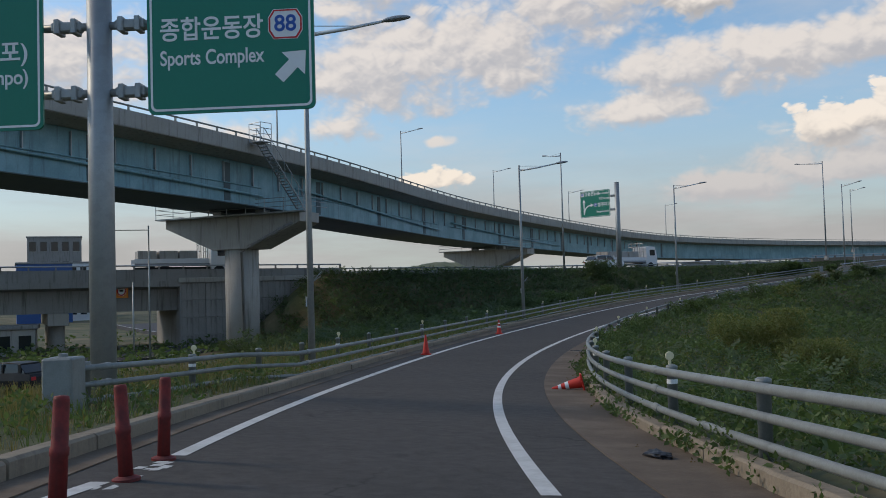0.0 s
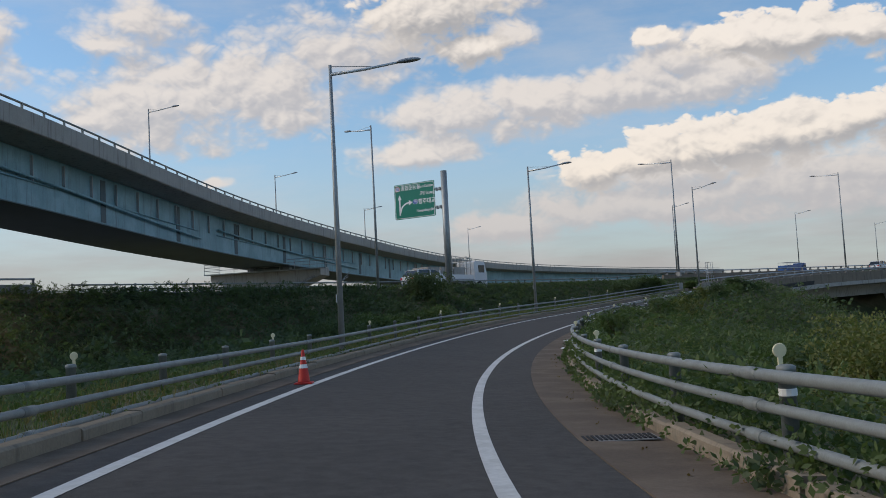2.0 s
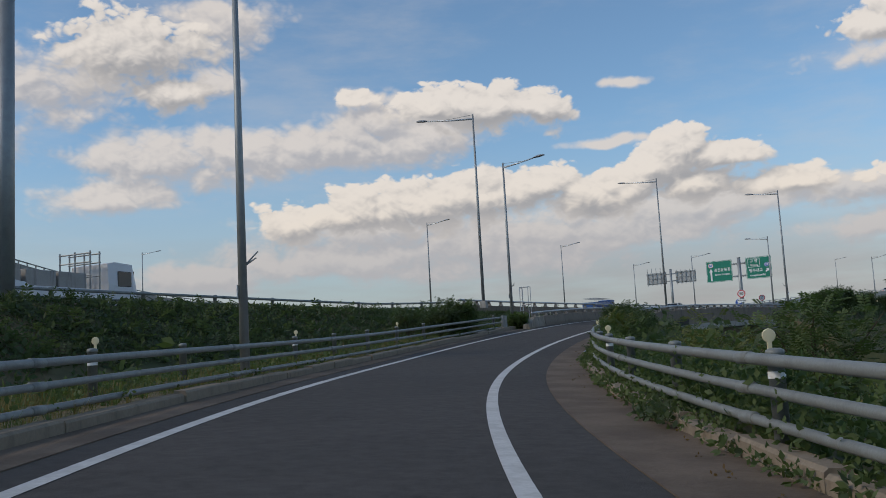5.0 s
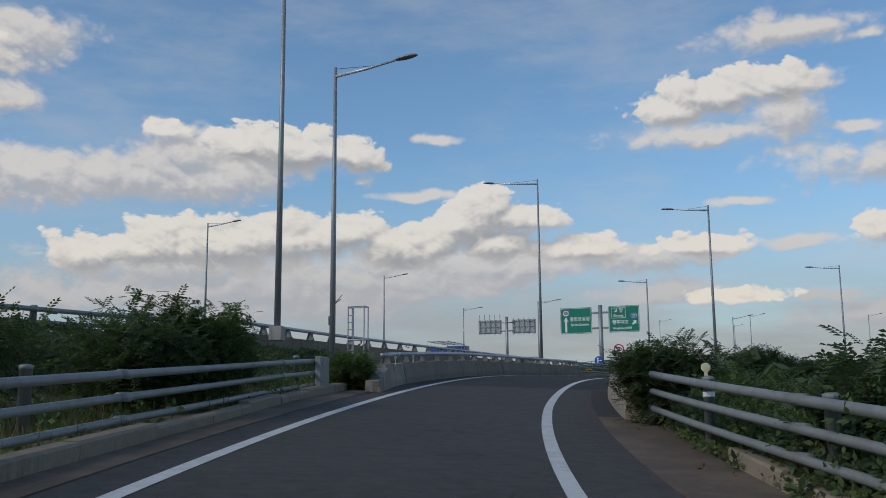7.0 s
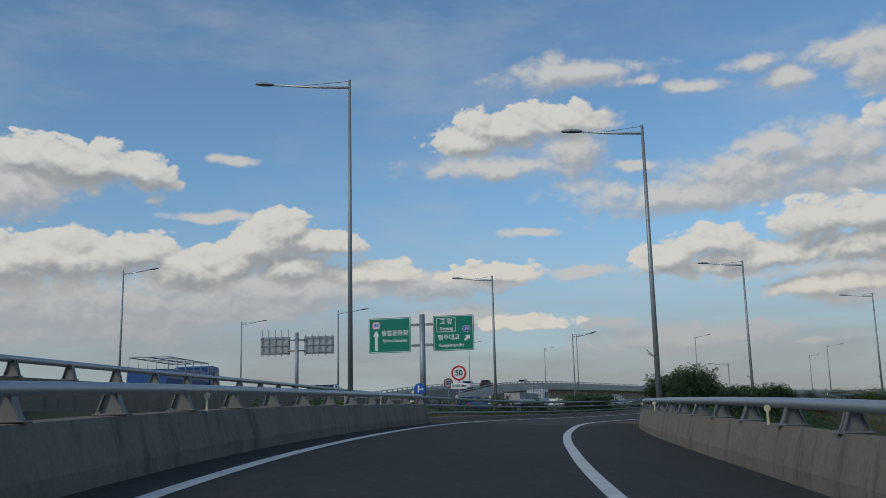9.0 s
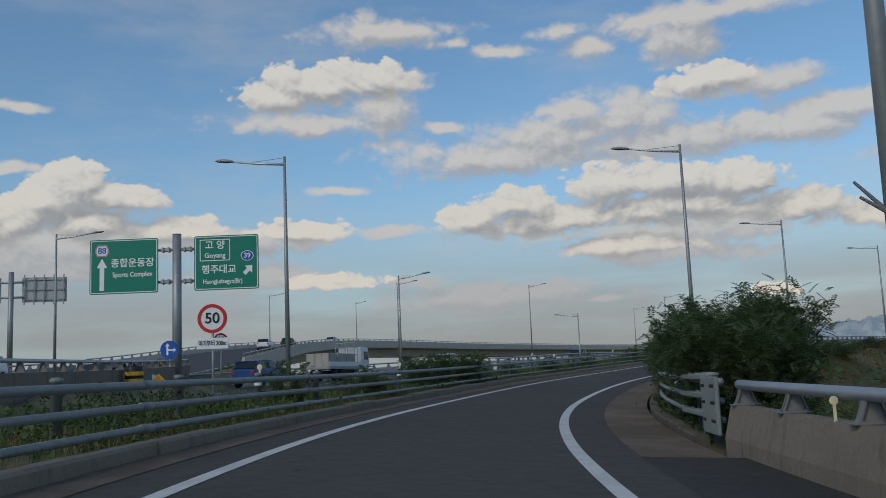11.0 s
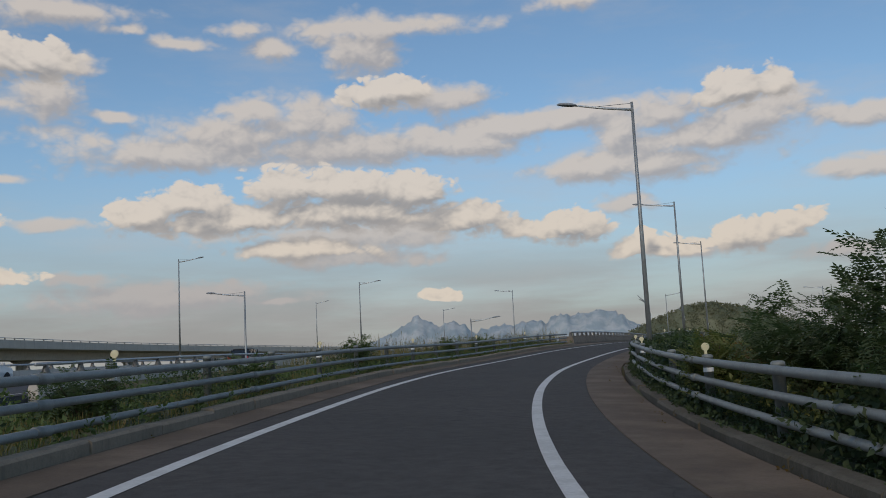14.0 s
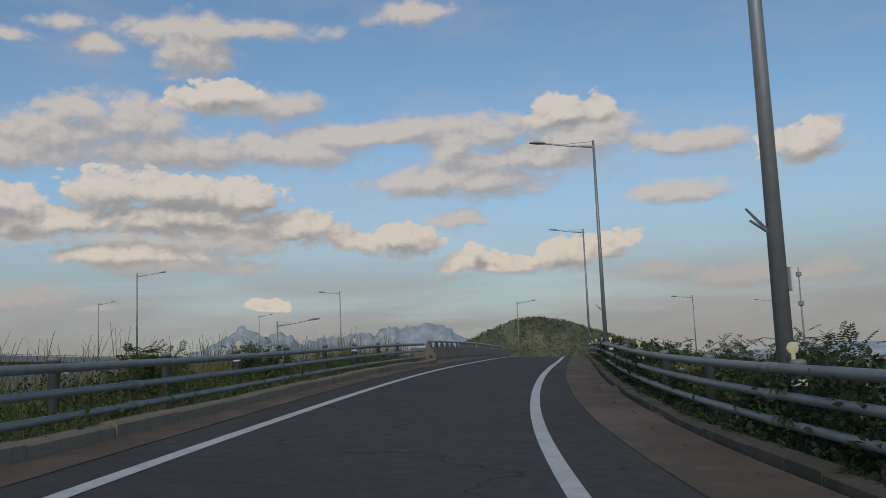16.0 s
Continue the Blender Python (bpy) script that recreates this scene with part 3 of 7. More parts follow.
def grid_mesh(name, xs, ys, height):
    gx, gy = np.meshgrid(xs, ys)
    gz = height(gx, gy)
    co = np.stack([gx.ravel(), gy.ravel(), gz.ravel()], 1)
    nx = len(xs)
    i = (np.arange(len(ys) - 1)[:, None] * nx + np.arange(nx - 1)[None]).ravel()
    faces = np.stack([i, i + 1, i + nx + 1, i + nx], 1)
    me = bpy.data.meshes.new(name)
    me.from_pydata(co.tolist(), [], faces.tolist())
    me.shade_smooth()
    return me


me = grid_mesh("ground", spread(-70, 290, 1.6, 4500), spread(-35, 260, 1.6, 4500), ground_height)
me.materials.append(soil)
ground = tagged(new("ground", me), "grassy ground with embankments under the roads", "ground", kind="structure")


# ---- the ramp ----
def road_piece(name, way, profile, s0, s1, mat, label, category, step=2.0, closed=True, wobble=0.0):
    bm = way.sweep(bmesh.new(), profile, s0, s1, step, closed, wobble)
    bmesh.ops.recalc_face_normals(bm, faces=bm.faces)
    return tagged(mesh_object(name, bm, mat), label, category, kind="structure")


END = ramp.length - 1
road = road_piece("road", ramp, [(-2.34, 0), (2.76, 0), (2.76, -0.4), (-2.34, -0.4)], 0, S0 + 127, asphalt, "grey asphalt single-lane ramp curving uphill", "road")
for a, b, mt, lab in ((S0 + 127, S0 + 160, asphalt_bridge, "dark asphalt on the ramp bridge"), (S0 + 160, END, asphalt, "grey asphalt ramp climbing to the crest")):
    road_piece("road", ramp, [(-2.34, 0), (2.76, 0), (2.76, -0.4), (-2.34, -0.4)], a, b, mt, lab, "road")


def line_marks(way, u, s0, s1, width=0.15, dash=0, gap=0, parent=road, wave=None):
    s = s0
    while s < s1:
        e = min(s1, s + dash) if dash else s1
        bm = bmesh.new()
        n = max(2, int((e - s) / 1.0) + 1)
        prev = None
        for q in np.linspace(s, e, n):
            c = u(q) if callable(u) else u
            row = (bm.verts.new(way.at(q, c - width / 2, 0.006)), bm.verts.new(way.at(q, c + width / 2, 0.006)))
            if prev:
                bm.faces.new((prev[0], prev[1], row[1], row[0]))
            prev = row
        part("line_marking", bm, line_mat, parent, "white painted line")
        s = e + gap if dash else s1


# centre and half width of the lane between the painted lines, by length along the ramp
LANE_S = list(range(0, 265, 12))
LANE_MID = [0.07, 0.05, 0.02, -0.02, -0.04, -0.01, 0.01, 0.01, 0.01, 0.05, 0.12, 0.24, 0.35, 0.36, 0.22, 0.14, 0.09, -0.01, -0.03, 0.07, 0.21, 0.34, 0.45]
LANE_HALF = [1.8, 1.77, 1.73, 1.73, 1.75, 1.77, 1.78, 1.79, 1.79, 1.77, 1.77, 1.84, 1.92, 1.93, 1.84, 1.78, 1.78, 1.78, 1.78, 1.79, 1.8, 1.8, 1.8]


def lane_line(s, side):
    return float(np.interp(s - S0, LANE_S, LANE_MID)) + side * float(np.interp(s - S0, LANE_S, LANE_HALF))


line_marks(ramp, lambda s: lane_line(s, -1), S0 + 9.7, END, 0.17)
line_marks(ramp, lambda s: lane_line(s, 1), S0 + 7.6, END, 0.17)

for name, a, b in (("gutter", -3.56, -2.3), ("gutter", 2.76, 3.74)):
    s = 0.0
    for s0, s1 in ((0, S0 + (127 if a < 0 else 118)), (S0 + (160 if a < 0 else 167), END)):
        road_piece(name, ramp, [(a, 0.012), (b, 0.012), (b, -0.35), (a, -0.35)], s0, s1, gutter_mat, "tan concrete gutter slab beside the road", "gutter")
# asphalt shoulders on the bridge
for a, b, s0, e in ((-2.9, -2.34, 127, 160), (2.76, 4.42, 118, 167)):
    road_piece("road_shoulder", ramp, [(a, -0.002), (b, -0.002), (b, -0.4), (a, -0.4)], S0 + s0, S0 + e, asphalt_bridge, "dark asphalt shoulder of the bridge", "road")


def kerb_run(u, sign, s0, s1, length, label, height=0.17, mat=kerb_mat):
    """A row of kerb stones, each an object of its own."""
    run = tagged(new("kerb"), label, "kerb", kind="structure")
    s = s0
    rnd = random.Random(int(s0 * 7 + u * 3))
    while s < s1 - 0.3:
        e = min(s + length, s1)
        h = height + rnd.uniform(-0.03, 0.02)
        o = rnd.uniform(-0.02, 0.02)
        bm = bmesh.new()
        a, b = sorted((u + o, u + o + sign * 0.2))
        face = 0.03
        prof = [(a, -0.2), (b, -0.2), (b, h - face if sign < 0 else h), (b - (face if sign < 0 else 0), h), (a + (face if sign > 0 else 0), h), (a, h - face if sign > 0 else h)]
        ramp.sweep(bm, prof, s + 0.012, e - 0.012, 1.0, True, 0.004)
        bmesh.ops.recalc_face_normals(bm, faces=bm.faces)
        mesh_object("kerb_stone", bm, mat, run)
        s = e
    return run


kerb_run(-3.56, -1, S0 - 12, S0 + 123, 2.0, "weathered concrete kerb stones along the outer edge")
kerb_run(3.74, 1, S0 - 12, S0 + 112, 2.0, "weathered concrete kerb stones overgrown with weeds")
kerb_run(-3.56, -1, S0 + 158.5, S0 + 262, 2.0, "broken concrete kerb stones with weeds between")
# this run takes the kerb colour that has shade painted in
kerb_run(3.82, 1, S0 + 169.5, S0 + 300, 2.0, "low concrete kerb stones along the inner edge, shade painted into their colour", 0.11, kerb_shaded)


# earth verge between the outer kerb and the bank
for s0, s1 in ((S0 - 12, S0 + 124), (S0 + 158.5, S0 + 262)):
    road_piece("verge", ramp, [(-3.74, 0.11), (-4.4, 0.0), (-5.4, -0.05), (-5.4, -0.5), (-3.74, -0.5)], s0, s1, soil, "earth verge with grass behind the kerb", "verge", 1.5)


# ---- guard rails with three pipes ----
def post_mesh():
    bm = lathe(bmesh.new(), [(0.07, -0.5), (0.07, 0.83), (0.078, 0.832), (0.078, 0.875), (0.05, 0.89), (0.0, 0.895)], 12)
    me = bpy.data.meshes.new("post")
    bm.to_mesh(me)
    bm.free()
    me.shade_smooth()
    me.materials.append(rail_mat)
    return me


POST = post_mesh()


def reflector_meshes():
    bm = bmesh.new()
    lathe(bm, [(0.0, -0.012), (0.054, -0.01), (0.06, 0.0), (0.054, 0.01), (0.0, 0.014)], 16, pose(0, 0, 1.0, 90, 0, 0))
    box(bm, (-0.02, -0.01, 0.72), (0.02, 0.01, 0.96), 0.003)
    me = bpy.data.meshes.new("reflector")
    bm.to_mesh(me)
    bm.free()
    me.materials.append(reflect_yellow)
    band = lathe(bmesh.new(), [(0.072, 0.64), (0.074, 0.645), (0.074, 0.695), (0.072, 0.70)], 12)
    mb = bpy.data.meshes.new("band")
    band.to_mesh(mb)
    band.free()
    mb.materials.append(sign_white)
    return me, mb


REFLECTOR, BAND = reflector_meshes()


def sleeve_mesh(r):
    bm = lathe(bmesh.new(), [(r, -0.16), (r + 0.006, -0.155), (r + 0.006, 0.155), (r, 0.16)], 10, pose(0, 0, 0, 90, 0, 0))
    me = bpy.data.meshes.new("sleeve")
    bm.to_mesh(me)
    bm.free()
    me.shade_smooth()
    me.materials.append(rail_mat)
    return me


SLEEVE = sleeve_mesh(0.052)


def value(f, s):
    return f(s) if callable(f) else f


def pipe_rail(way, u, s0, s1, label, first=0.0, pitch=3.72, lift=0.12, side=1, every=3, offset=1):
    """Three pipes on posts; the offset u and the lift may vary along the way."""
    rail = thing("guard_rail", label, "guard rail", "guard rails of the ramp")
    for name, h, r in (("top_pipe", 0.80, 0.052), ("middle_pipe", 0.54, 0.046), ("lower_pipe", 0.28, 0.046)):
        pts = [way.at(s, value(u, s) + side * 0.12, value(lift, s) + h) for s in np.arange(s0, s1 + 0.01, 1.5)]
        part(name, tube(bmesh.new(), pts, r, 10), rail_mat, rail, smooth=True)
    n = 0
    s = s0 + first
    while s < s1:
        m = Matrix.Translation(way.at(s, value(u, s), value(lift, s))) @ pose(0, 0, 0, 0, 0, way.turn(s))
        shared("post", POST, m, rail)
        if n % every == offset:
            r = shared("reflector", REFLECTOR, m @ pose(0, 0.11, 0, 0, 0, 0), rail)
            shared("band", BAND, m, rail)
        if n % 2 == 0:
            for h in (0.80, 0.54, 0.28):
                shared("sleeve", SLEEVE, Matrix.Translation(way.at(s + 0.45, value(u, s) + side * 0.12, value(lift, s) + h)) @ pose(0, 0, 0, 0, 0, way.turn(s + 0.45)), rail)
        s += pitch
        n += 1
    return rail


L1 = pipe_rail(ramp, lambda s: -4.0 - 0.75 * min(max((S0 + 22 - s) / 8, 0), 1) ** 1.5, S0 + 14.2, S0 + 122.5, "grey galvanised pipe guard rail on the grassy outer verge", 0.4, lift=lambda s: float(np.interp(s - S0, [30, 55, 70, 112, 123], [-0.15, -0.11, -0.02, -0.05, -0.1])), offset=1)
R1 = pipe_rail(ramp, lambda s: 4.05 - 0.5 * min(max((s - S0 - 109) / 8, 0), 1), S0 - 10, S0 + 117.4, "grey galvanised pipe guard rail with vines on the inner verge", 0.3, lift=0.04, side=-1, offset=0)
L2 = pipe_rail(ramp, -4.0, S0 + 158.7, S0 + 261.5, "grey galvanised pipe guard rail with weeds along the outer verge", 0.3, lift=0.0, offset=1)
R2 = pipe_rail(ramp, 4.25, S0 + 169, S0 + 300, "grey galvanised pipe guard rail with bushes along the inner verge", 2.6, lift=0.04, side=-1, offset=1)


# ---- concrete parapets with an aluminium rail ----
def bracket_mesh():
    """A cast post: a thin web between a bowed front flange, a back flange and a foot plate."""
    bm = bmesh.new()
    front = [(0.15 - 0.11 * (z / 0.3) ** 0.6, z) for z in (0.02, 0.06, 0.11, 0.17, 0.23, 0.3)]
    back = [(-0.16 + 0.09 * (z / 0.3) ** 0.8, z) for z in (0.3, 0.2, 0.1, 0.02)]
    prism(bm, front + back, -0.014, 0.014)
    for edge, t in ((front, 0.016), (back, -0.016)):
        prism(bm, edge + [(x - t, z) for x, z in reversed(edge)], -0.055, 0.055)
    box(bm, (-0.18, -0.075, 0.0), (0.17, 0.075, 0.022), 0.006)
    for x in (-0.11, 0.1):
        for y in (-0.045, 0.045):
            box(bm, (x - 0.014, y - 0.014, 0.022), (x + 0.014, y + 0.014, 0.04))
    bmesh.ops.recalc_face_normals(bm, faces=bm.faces)
    me = bpy.data.meshes.new("bracket")
    bm.to_mesh(me)
    bm.free()
    me.materials.append(bracket_mat)
    return me


BRACKET = bracket_mesh()


def parapet(way, u, side, s0, s1, label, height=0.62, lift=0.0, pitch=2.0, refl=True, mat=None, step=2.0, rise=0.31):
    """side is +1 on the right of the way. The wall slopes on the inner face. u may vary along the way."""
    at_u, u = (u, 0.0) if callable(u) else ((lambda s: 0.0), u)
    wall = thing("parapet", label, "parapet")
    a = -side
    prof = [(u + a * 0.0, lift - 0.7), (u, lift + 0.16), (u + side * 0.10, lift + height), (u + side * 0.32, lift + height), (u + side * 0.36, lift - 0.7)]
    bm = way.sweep(bmesh.new(), prof, s0, s1, step, shift=at_u)
    bmesh.ops.recalc_face_normals(bm, faces=bm.faces)
    part("wall", bm, mat or barrier_mat, wall)
    pts = [way.at(s, at_u(s) + u + side * 0.2, lift + height + rise) for s in np.linspace(s0 + 0.1, s1 - 0.1, int((s1 - s0) / 2) + 2)]
    part("top_rail", tube(bmesh.new(), pts, 0.062, 10), alu, wall, smooth=True)
    s, n = s0 + 0.8, 0
    while s < s1:
        m = Matrix.Translation(way.at(s, at_u(s) + u + side * 0.22, lift + height)) @ pose(0, 0, 0, 0, 0, way.turn(s) + (180 if side > 0 else 0)) @ Matrix.Diagonal((1, 1, rise / 0.31, 1))
        shared("bracket", BRACKET, m, wall)
        if refl and n % 6 == 0:
            shared("reflector", REFLECTOR, Matrix.Translation(way.at(s + 0.5, at_u(s) + u + side * 0.1, lift + height - 0.5)) @ pose(0, 0, 0, 0, 0, way.turn(s)) @ Matrix.Scale(0.68, 4), wall)
        s += pitch
        n += 1
    return wall


OUTER_WALL = lambda s: float(np.interp(s - S0, [122, 127, 133], [-2.78, -3.0, -2.9]))
parapet(ramp, OUTER_WALL, -1, S0 + 124.6, S0 + 127.0, "weathered pale concrete parapet head", 0.57, rise=0.25, mat=stained_wall, step=0.8, pitch=1.6)
parapet(ramp, OUTER_WALL, -1, S0 + 127.08, S0 + 158, "tan concrete bridge parapet with an aluminium top rail", 0.57, rise=0.25)
INNER_WALL = lambda s: float(np.interp(s - S0, [117, 124, 127, 129, 131, 133, 136, 141, 147, 155, 168], [3.2, 3.15, 3.22, 3.48, 3.68, 3.84, 4.1, 4.25, 4.3, 4.2, 3.95]))
parapet(ramp, INNER_WALL, 1, S0 + 117.6, S0 + 126.9, "weathered concrete parapet head with rain stains", 0.57, rise=0.25, mat=stained_wall, step=1.0)
parapet(ramp, INNER_WALL, 1, S0 + 126.98, S0 + 168, "tan concrete bridge parapet with an aluminium top rail", 0.57, rise=0.25)
parapet(ramp, -3.6, -1, S0 + 262, S0 + 318, "concrete parapet with an aluminium rail at the crest")

# the bridge body under the ramp
bm = ramp.sweep(bmesh.new(), [(-4.1, -0.41), (4.75, -0.41), (4.75, -0.8), (2.6, -1.0), (2.2, -2.2), (-1.8, -2.2), (-2.2, -1.0), (-4.1, -0.8)], S0 + 126.5, S0 + 160.5, 2)
bmesh.ops.recalc_face_normals(bm, faces=bm.faces)
bridge = thing("ramp_bridge", "grey concrete bridge that carries the ramp", "bridge")
part("girder", bm, concrete, bridge)
for s in (S0 + 127, S0 + 160):
    m = Matrix.Translation(ramp.at(s)) @ pose(0, 0, 0, 0, 0, ramp.turn(s))
    part("abutment", box(bmesh.new(), (-4.6, -1.3, -8), (4.9, 1.3, -0.85), 0.03, m), concrete, bridge)

# ---- main carriageway and its branch ----
for name, way, half, s0, s1, mt in (("main_road", main, 6.6, 1, main.length - 1, asphalt_old), ("branch_road", branch, 5.6, 1, branch.length - 1, asphalt_old)):
    r = road_piece(name, way, [(-half, 0), (half, 0), (half, -0.4), (-half, -0.4)], s0, s1, mt, "grey asphalt carriageway of the expressway", "road", 4.0)
    line_marks(way, -half + 0.7, s0, s1, 0.15, parent=r)
    line_marks(way, half - 0.7, s0, s1, 0.15, parent=r)
    line_marks(way, 0.0, s0, min(s1, 330), 0.15, 5, 8, parent=r)
parapet(main, 6.6, 1, 237, 322, "concrete parapet with an aluminium rail beside the carriageway", refl=False)
parapet(main, 6.6, 1, 352, main.length - 2, "pale concrete viaduct parapet with a rail", refl=False, pitch=4, step=6, mat=pale_concrete)
parapet(main, -6.6, -1, 352, main.length - 2, "pale concrete viaduct parapet with a rail", refl=False, pitch=4, step=6, mat=pale_concrete)
parapet(branch, 5.6, 1, 60, branch.length - 2, "pale concrete parapet of the branch road", refl=False, pitch=3, step=4, mat=pale_concrete)
parapet(branch, -5.6, -1, 30, branch.length - 2, "pale concrete parapet of the branch road", refl=False, pitch=3, step=4, mat=pale_concrete)
M1R = pipe_rail(main, 6.75, 176, 236.6, "grey pipe guard rail along the embankment road", lift=lambda s: -0.3 * min(max((238 - s) / 12, 0), 1), every=99, offset=50)
for side, a, b in ((1, 5, 174), (-1, 5, 350)):
    parapet(main, side * 6.6, side, a, b, "grey concrete parapet of the expressway bridge", 0.55, refl=False, mat=concrete_dark, step=4)

# left part of the main road is a girder bridge with a stone-faced abutment
bm = main.sweep(bmesh.new(), [(-7.0, -0.42), (7.0, -0.42), (7.0, -0.9), (5.6, -1.1), (5.6, -2.9), (-5.6, -2.9), (-5.6, -1.1), (-7.0, -0.9)], 2, 171, 5)
bmesh.ops.recalc_face_normals(bm, faces=bm.faces)
left_bridge = thing("expressway_bridge", "grey concrete girder bridge of the expressway", "bridge")
part("girder", bm, concrete_dark, left_bridge)
for s in (60, 110, 150):
    m = Matrix.Translation(main.at(s)) @ pose(0, 0, 0, 0, 0, main.turn(s))
    bm = box(bmesh.new(), (-6, -0.8, -3.9), (6, 0.8, -2.92), 0.04, m)
    part("pier_cap", bm, concrete, left_bridge)
    for u in (-4, 0, 4):
        part("column", lathe(bmesh.new(), [(0.6, -8), (0.6, -3.9)], 16, m @ pose(u, 0, 0)), concrete, left_bridge, smooth=True)
m = Matrix.Translation(main.at(171)) @ pose(0, 0, 0, 0, 0, main.turn(166))
part("abutment", box(bmesh.new(), (-7.0, -11.5, -8), (7.05, 9, -0.45), 0.03, m), concrete_dark, left_bridge)
slab = bmesh.new()
box(slab, (-0.05, -0.98, -0.72), (0.05, 0.98, 0.72), 0.02)
slab_me = bpy.data.meshes.new("wall_panel")
slab.to_mesh(slab_me)
slab.free()
slab_me.materials.append(concrete_dark)
for i in range(8):
    for j in range(5):
        shared("wall_panel", slab_me, m @ pose(7.08, -10.4 + 2.0 * i, -1.25 - 1.48 * j), left_bridge)
part("coping", box(bmesh.new(), (6.9, -11.6, -0.5), (7.3, 6, -0.1), 0.02, m), concrete, left_bridge)

# far viaduct body
bm = main.sweep(bmesh.new(), [(-6.95, -0.42), (6.95, -0.42), (6.95, -0.9), (3.6, -1.2), (3.2, -2.8), (-3.2, -2.8), (-3.6, -1.2), (-6.95, -0.9)], 340, main.length - 2, 6)
bmesh.ops.recalc_face_normals(bm, faces=bm.faces)
viaduct = thing("viaduct", "pale concrete viaduct of the expressway far off", "viaduct")
part("girder", bm, pale_concrete, viaduct)
for s in np.arange(375, main.length - 5, 45):
    p = main.at(s)
    part("pier", lathe(bmesh.new(), [(1.1, LOW - p.z - 1), (1.1, -3.6), (2.2, -2.85)], 14, Matrix.Translation(p)), concrete, viaduct, smooth=True)

# ---- teal steel overpass ----
overpass = thing("overpass", "teal painted steel box-girder overpass on concrete piers", "overpass")
O0, O1 = 2, over.length - 2


def over_part(name, prof, mat, s0=O0, s1=O1, step=3.0, label=""):
    bm = over.sweep(bmesh.new(), prof, s0, s1, step)
    bmesh.ops.recalc_face_normals(bm, faces=bm.faces)
    return part(name, bm, mat, overpass, label)


over_part("deck", [(-5.0, 0), (5.0, 0), (5.0, -0.14), (3.3, -0.34), (-3.3, -0.34), (-5.0, -0.14)], concrete, label="grey concrete deck slab")
for side in (-1, 1):
    over_part("parapet_wall", [(side * 4.65, 0), (side * 5.05, 0), (side * 5.08, -0.1), (side * 5.1, 0.9), (side * 4.8, 0.9)], concrete, label="stained concrete parapet")
    pts = [over.at(s, side * 4.95, 1.22) for s in np.arange(O0, O1, 3)]
    part("hand_rail", tube(bmesh.new(), pts, 0.06, 6), rail_mat, overpass, smooth=True)
over_part("box_girder", [(-2.9, -0.34), (2.9, -0.34), (2.9, -3.4), (-2.9, -3.4)], teal, label="teal painted steel box girder")
# flange in the teal darkened for the shade below the girder
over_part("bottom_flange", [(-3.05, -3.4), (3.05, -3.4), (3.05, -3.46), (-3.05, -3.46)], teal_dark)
bm = bmesh.new()
box(bm, (-0.05, -0.05, 0.9), (0.05, 0.05, 1.2))
me = bpy.data.meshes.new("rail_post")
bm.to_mesh(me)
bm.free()
me.materials.append(rail_mat)
for side in (1, -1):
    for s in np.arange(O0 + 1, 250, 2.0):
        shared("rail_post", me, Matrix.Translation(over.at(s, side * 4.95)) @ pose(0, 0, 0, 0, 0, over.turn(s)), overpass)

# ---- lamps ----
LAMPS = {}


def lamp(x, y, z0, top, toward, arm=2.3, label="tall grey steel street lamp with one arm", group="street lamps", lean=0.0, plate=False):
    """toward: direction of the arm in degrees from +y towards +x."""
    h = top - z0
    key = (round(h * 2) / 2, arm, plate)
    m = Matrix.Translation((x, y, z0)) @ pose(0, 0, 0, lean, 0, -toward) @ Matrix.Diagonal((1, 1, h / key[0], 1))
    if key in LAMPS:
        return copy_lamp(LAMPS[key], m)
    ob = thing("street_lamp", label, "street lamp", group)
    H = key[0]
    part("base_plate", box(bmesh.new(), (-0.2, -0.2, -0.4), (0.2, 0.2, 0.03), 0.01), concrete, ob)
    part("pole", tube(bmesh.new(), [(0, 0, 0), (0, 0, H * 0.5), (0, 0, H)], [0.105, 0.082, 0.055], 12), steel, ob, smooth=True)
    part("arm", tube(bmesh.new(), [(0, 0, H - 0.32), (0, arm * 0.5, H - 0.2), (0, arm, H - 0.02)], [0.06, 0.05, 0.04], 8), arm_mat, ob, smooth=True)
    part("tie_rod", tube(bmesh.new(), [(0, 0, H - 0.05), (0, arm * 0.62, H - 0.12)], 0.012, 6), steel, ob)
    bm = bmesh.new()
    bmesh.ops.create_icosphere(bm, subdivisions=3, radius=1.0)
    for v in bm.verts:
        v.co = Vector((v.co.x * 0.15, arm + 0.32 + v.co.y * 0.42, H + 0.01 + (v.co.z * (0.10 if v.co.z > 0 else 0.05)) + 0.04 * v.co.y))
    if plate:       # number plate and a forked bracket low on the pole
        pl = part("number_plate", box(bmesh.new(), (-0.09, -0.125, 1.62), (0.09, -0.105, 1.9), 0.004), sign_white, ob)
        part("plate_mark", box(bmesh.new(), (-0.055, -0.13, 1.7), (0.055, -0.126, 1.82)), sign_black, pl)
        fork = bmesh.new()
        for dy, dz in ((0.34, 0.3), (0.3, 0.16)):
            tube(fork, [(0, 0.05, 2.3), (0, dy, 2.3 + dz)], [0.022, 0.014], 6)
        part("fork_bracket", fork, steel, ob)
    head = part("luminaire", bm, grey_paint, ob, smooth=True)
    ob.matrix_basis = m
    LAMPS[key] = ob
    return ob


def copy_lamp(ob, m):
    c = copy_thing(ob, Matrix())
    c.matrix_basis = m
    return c


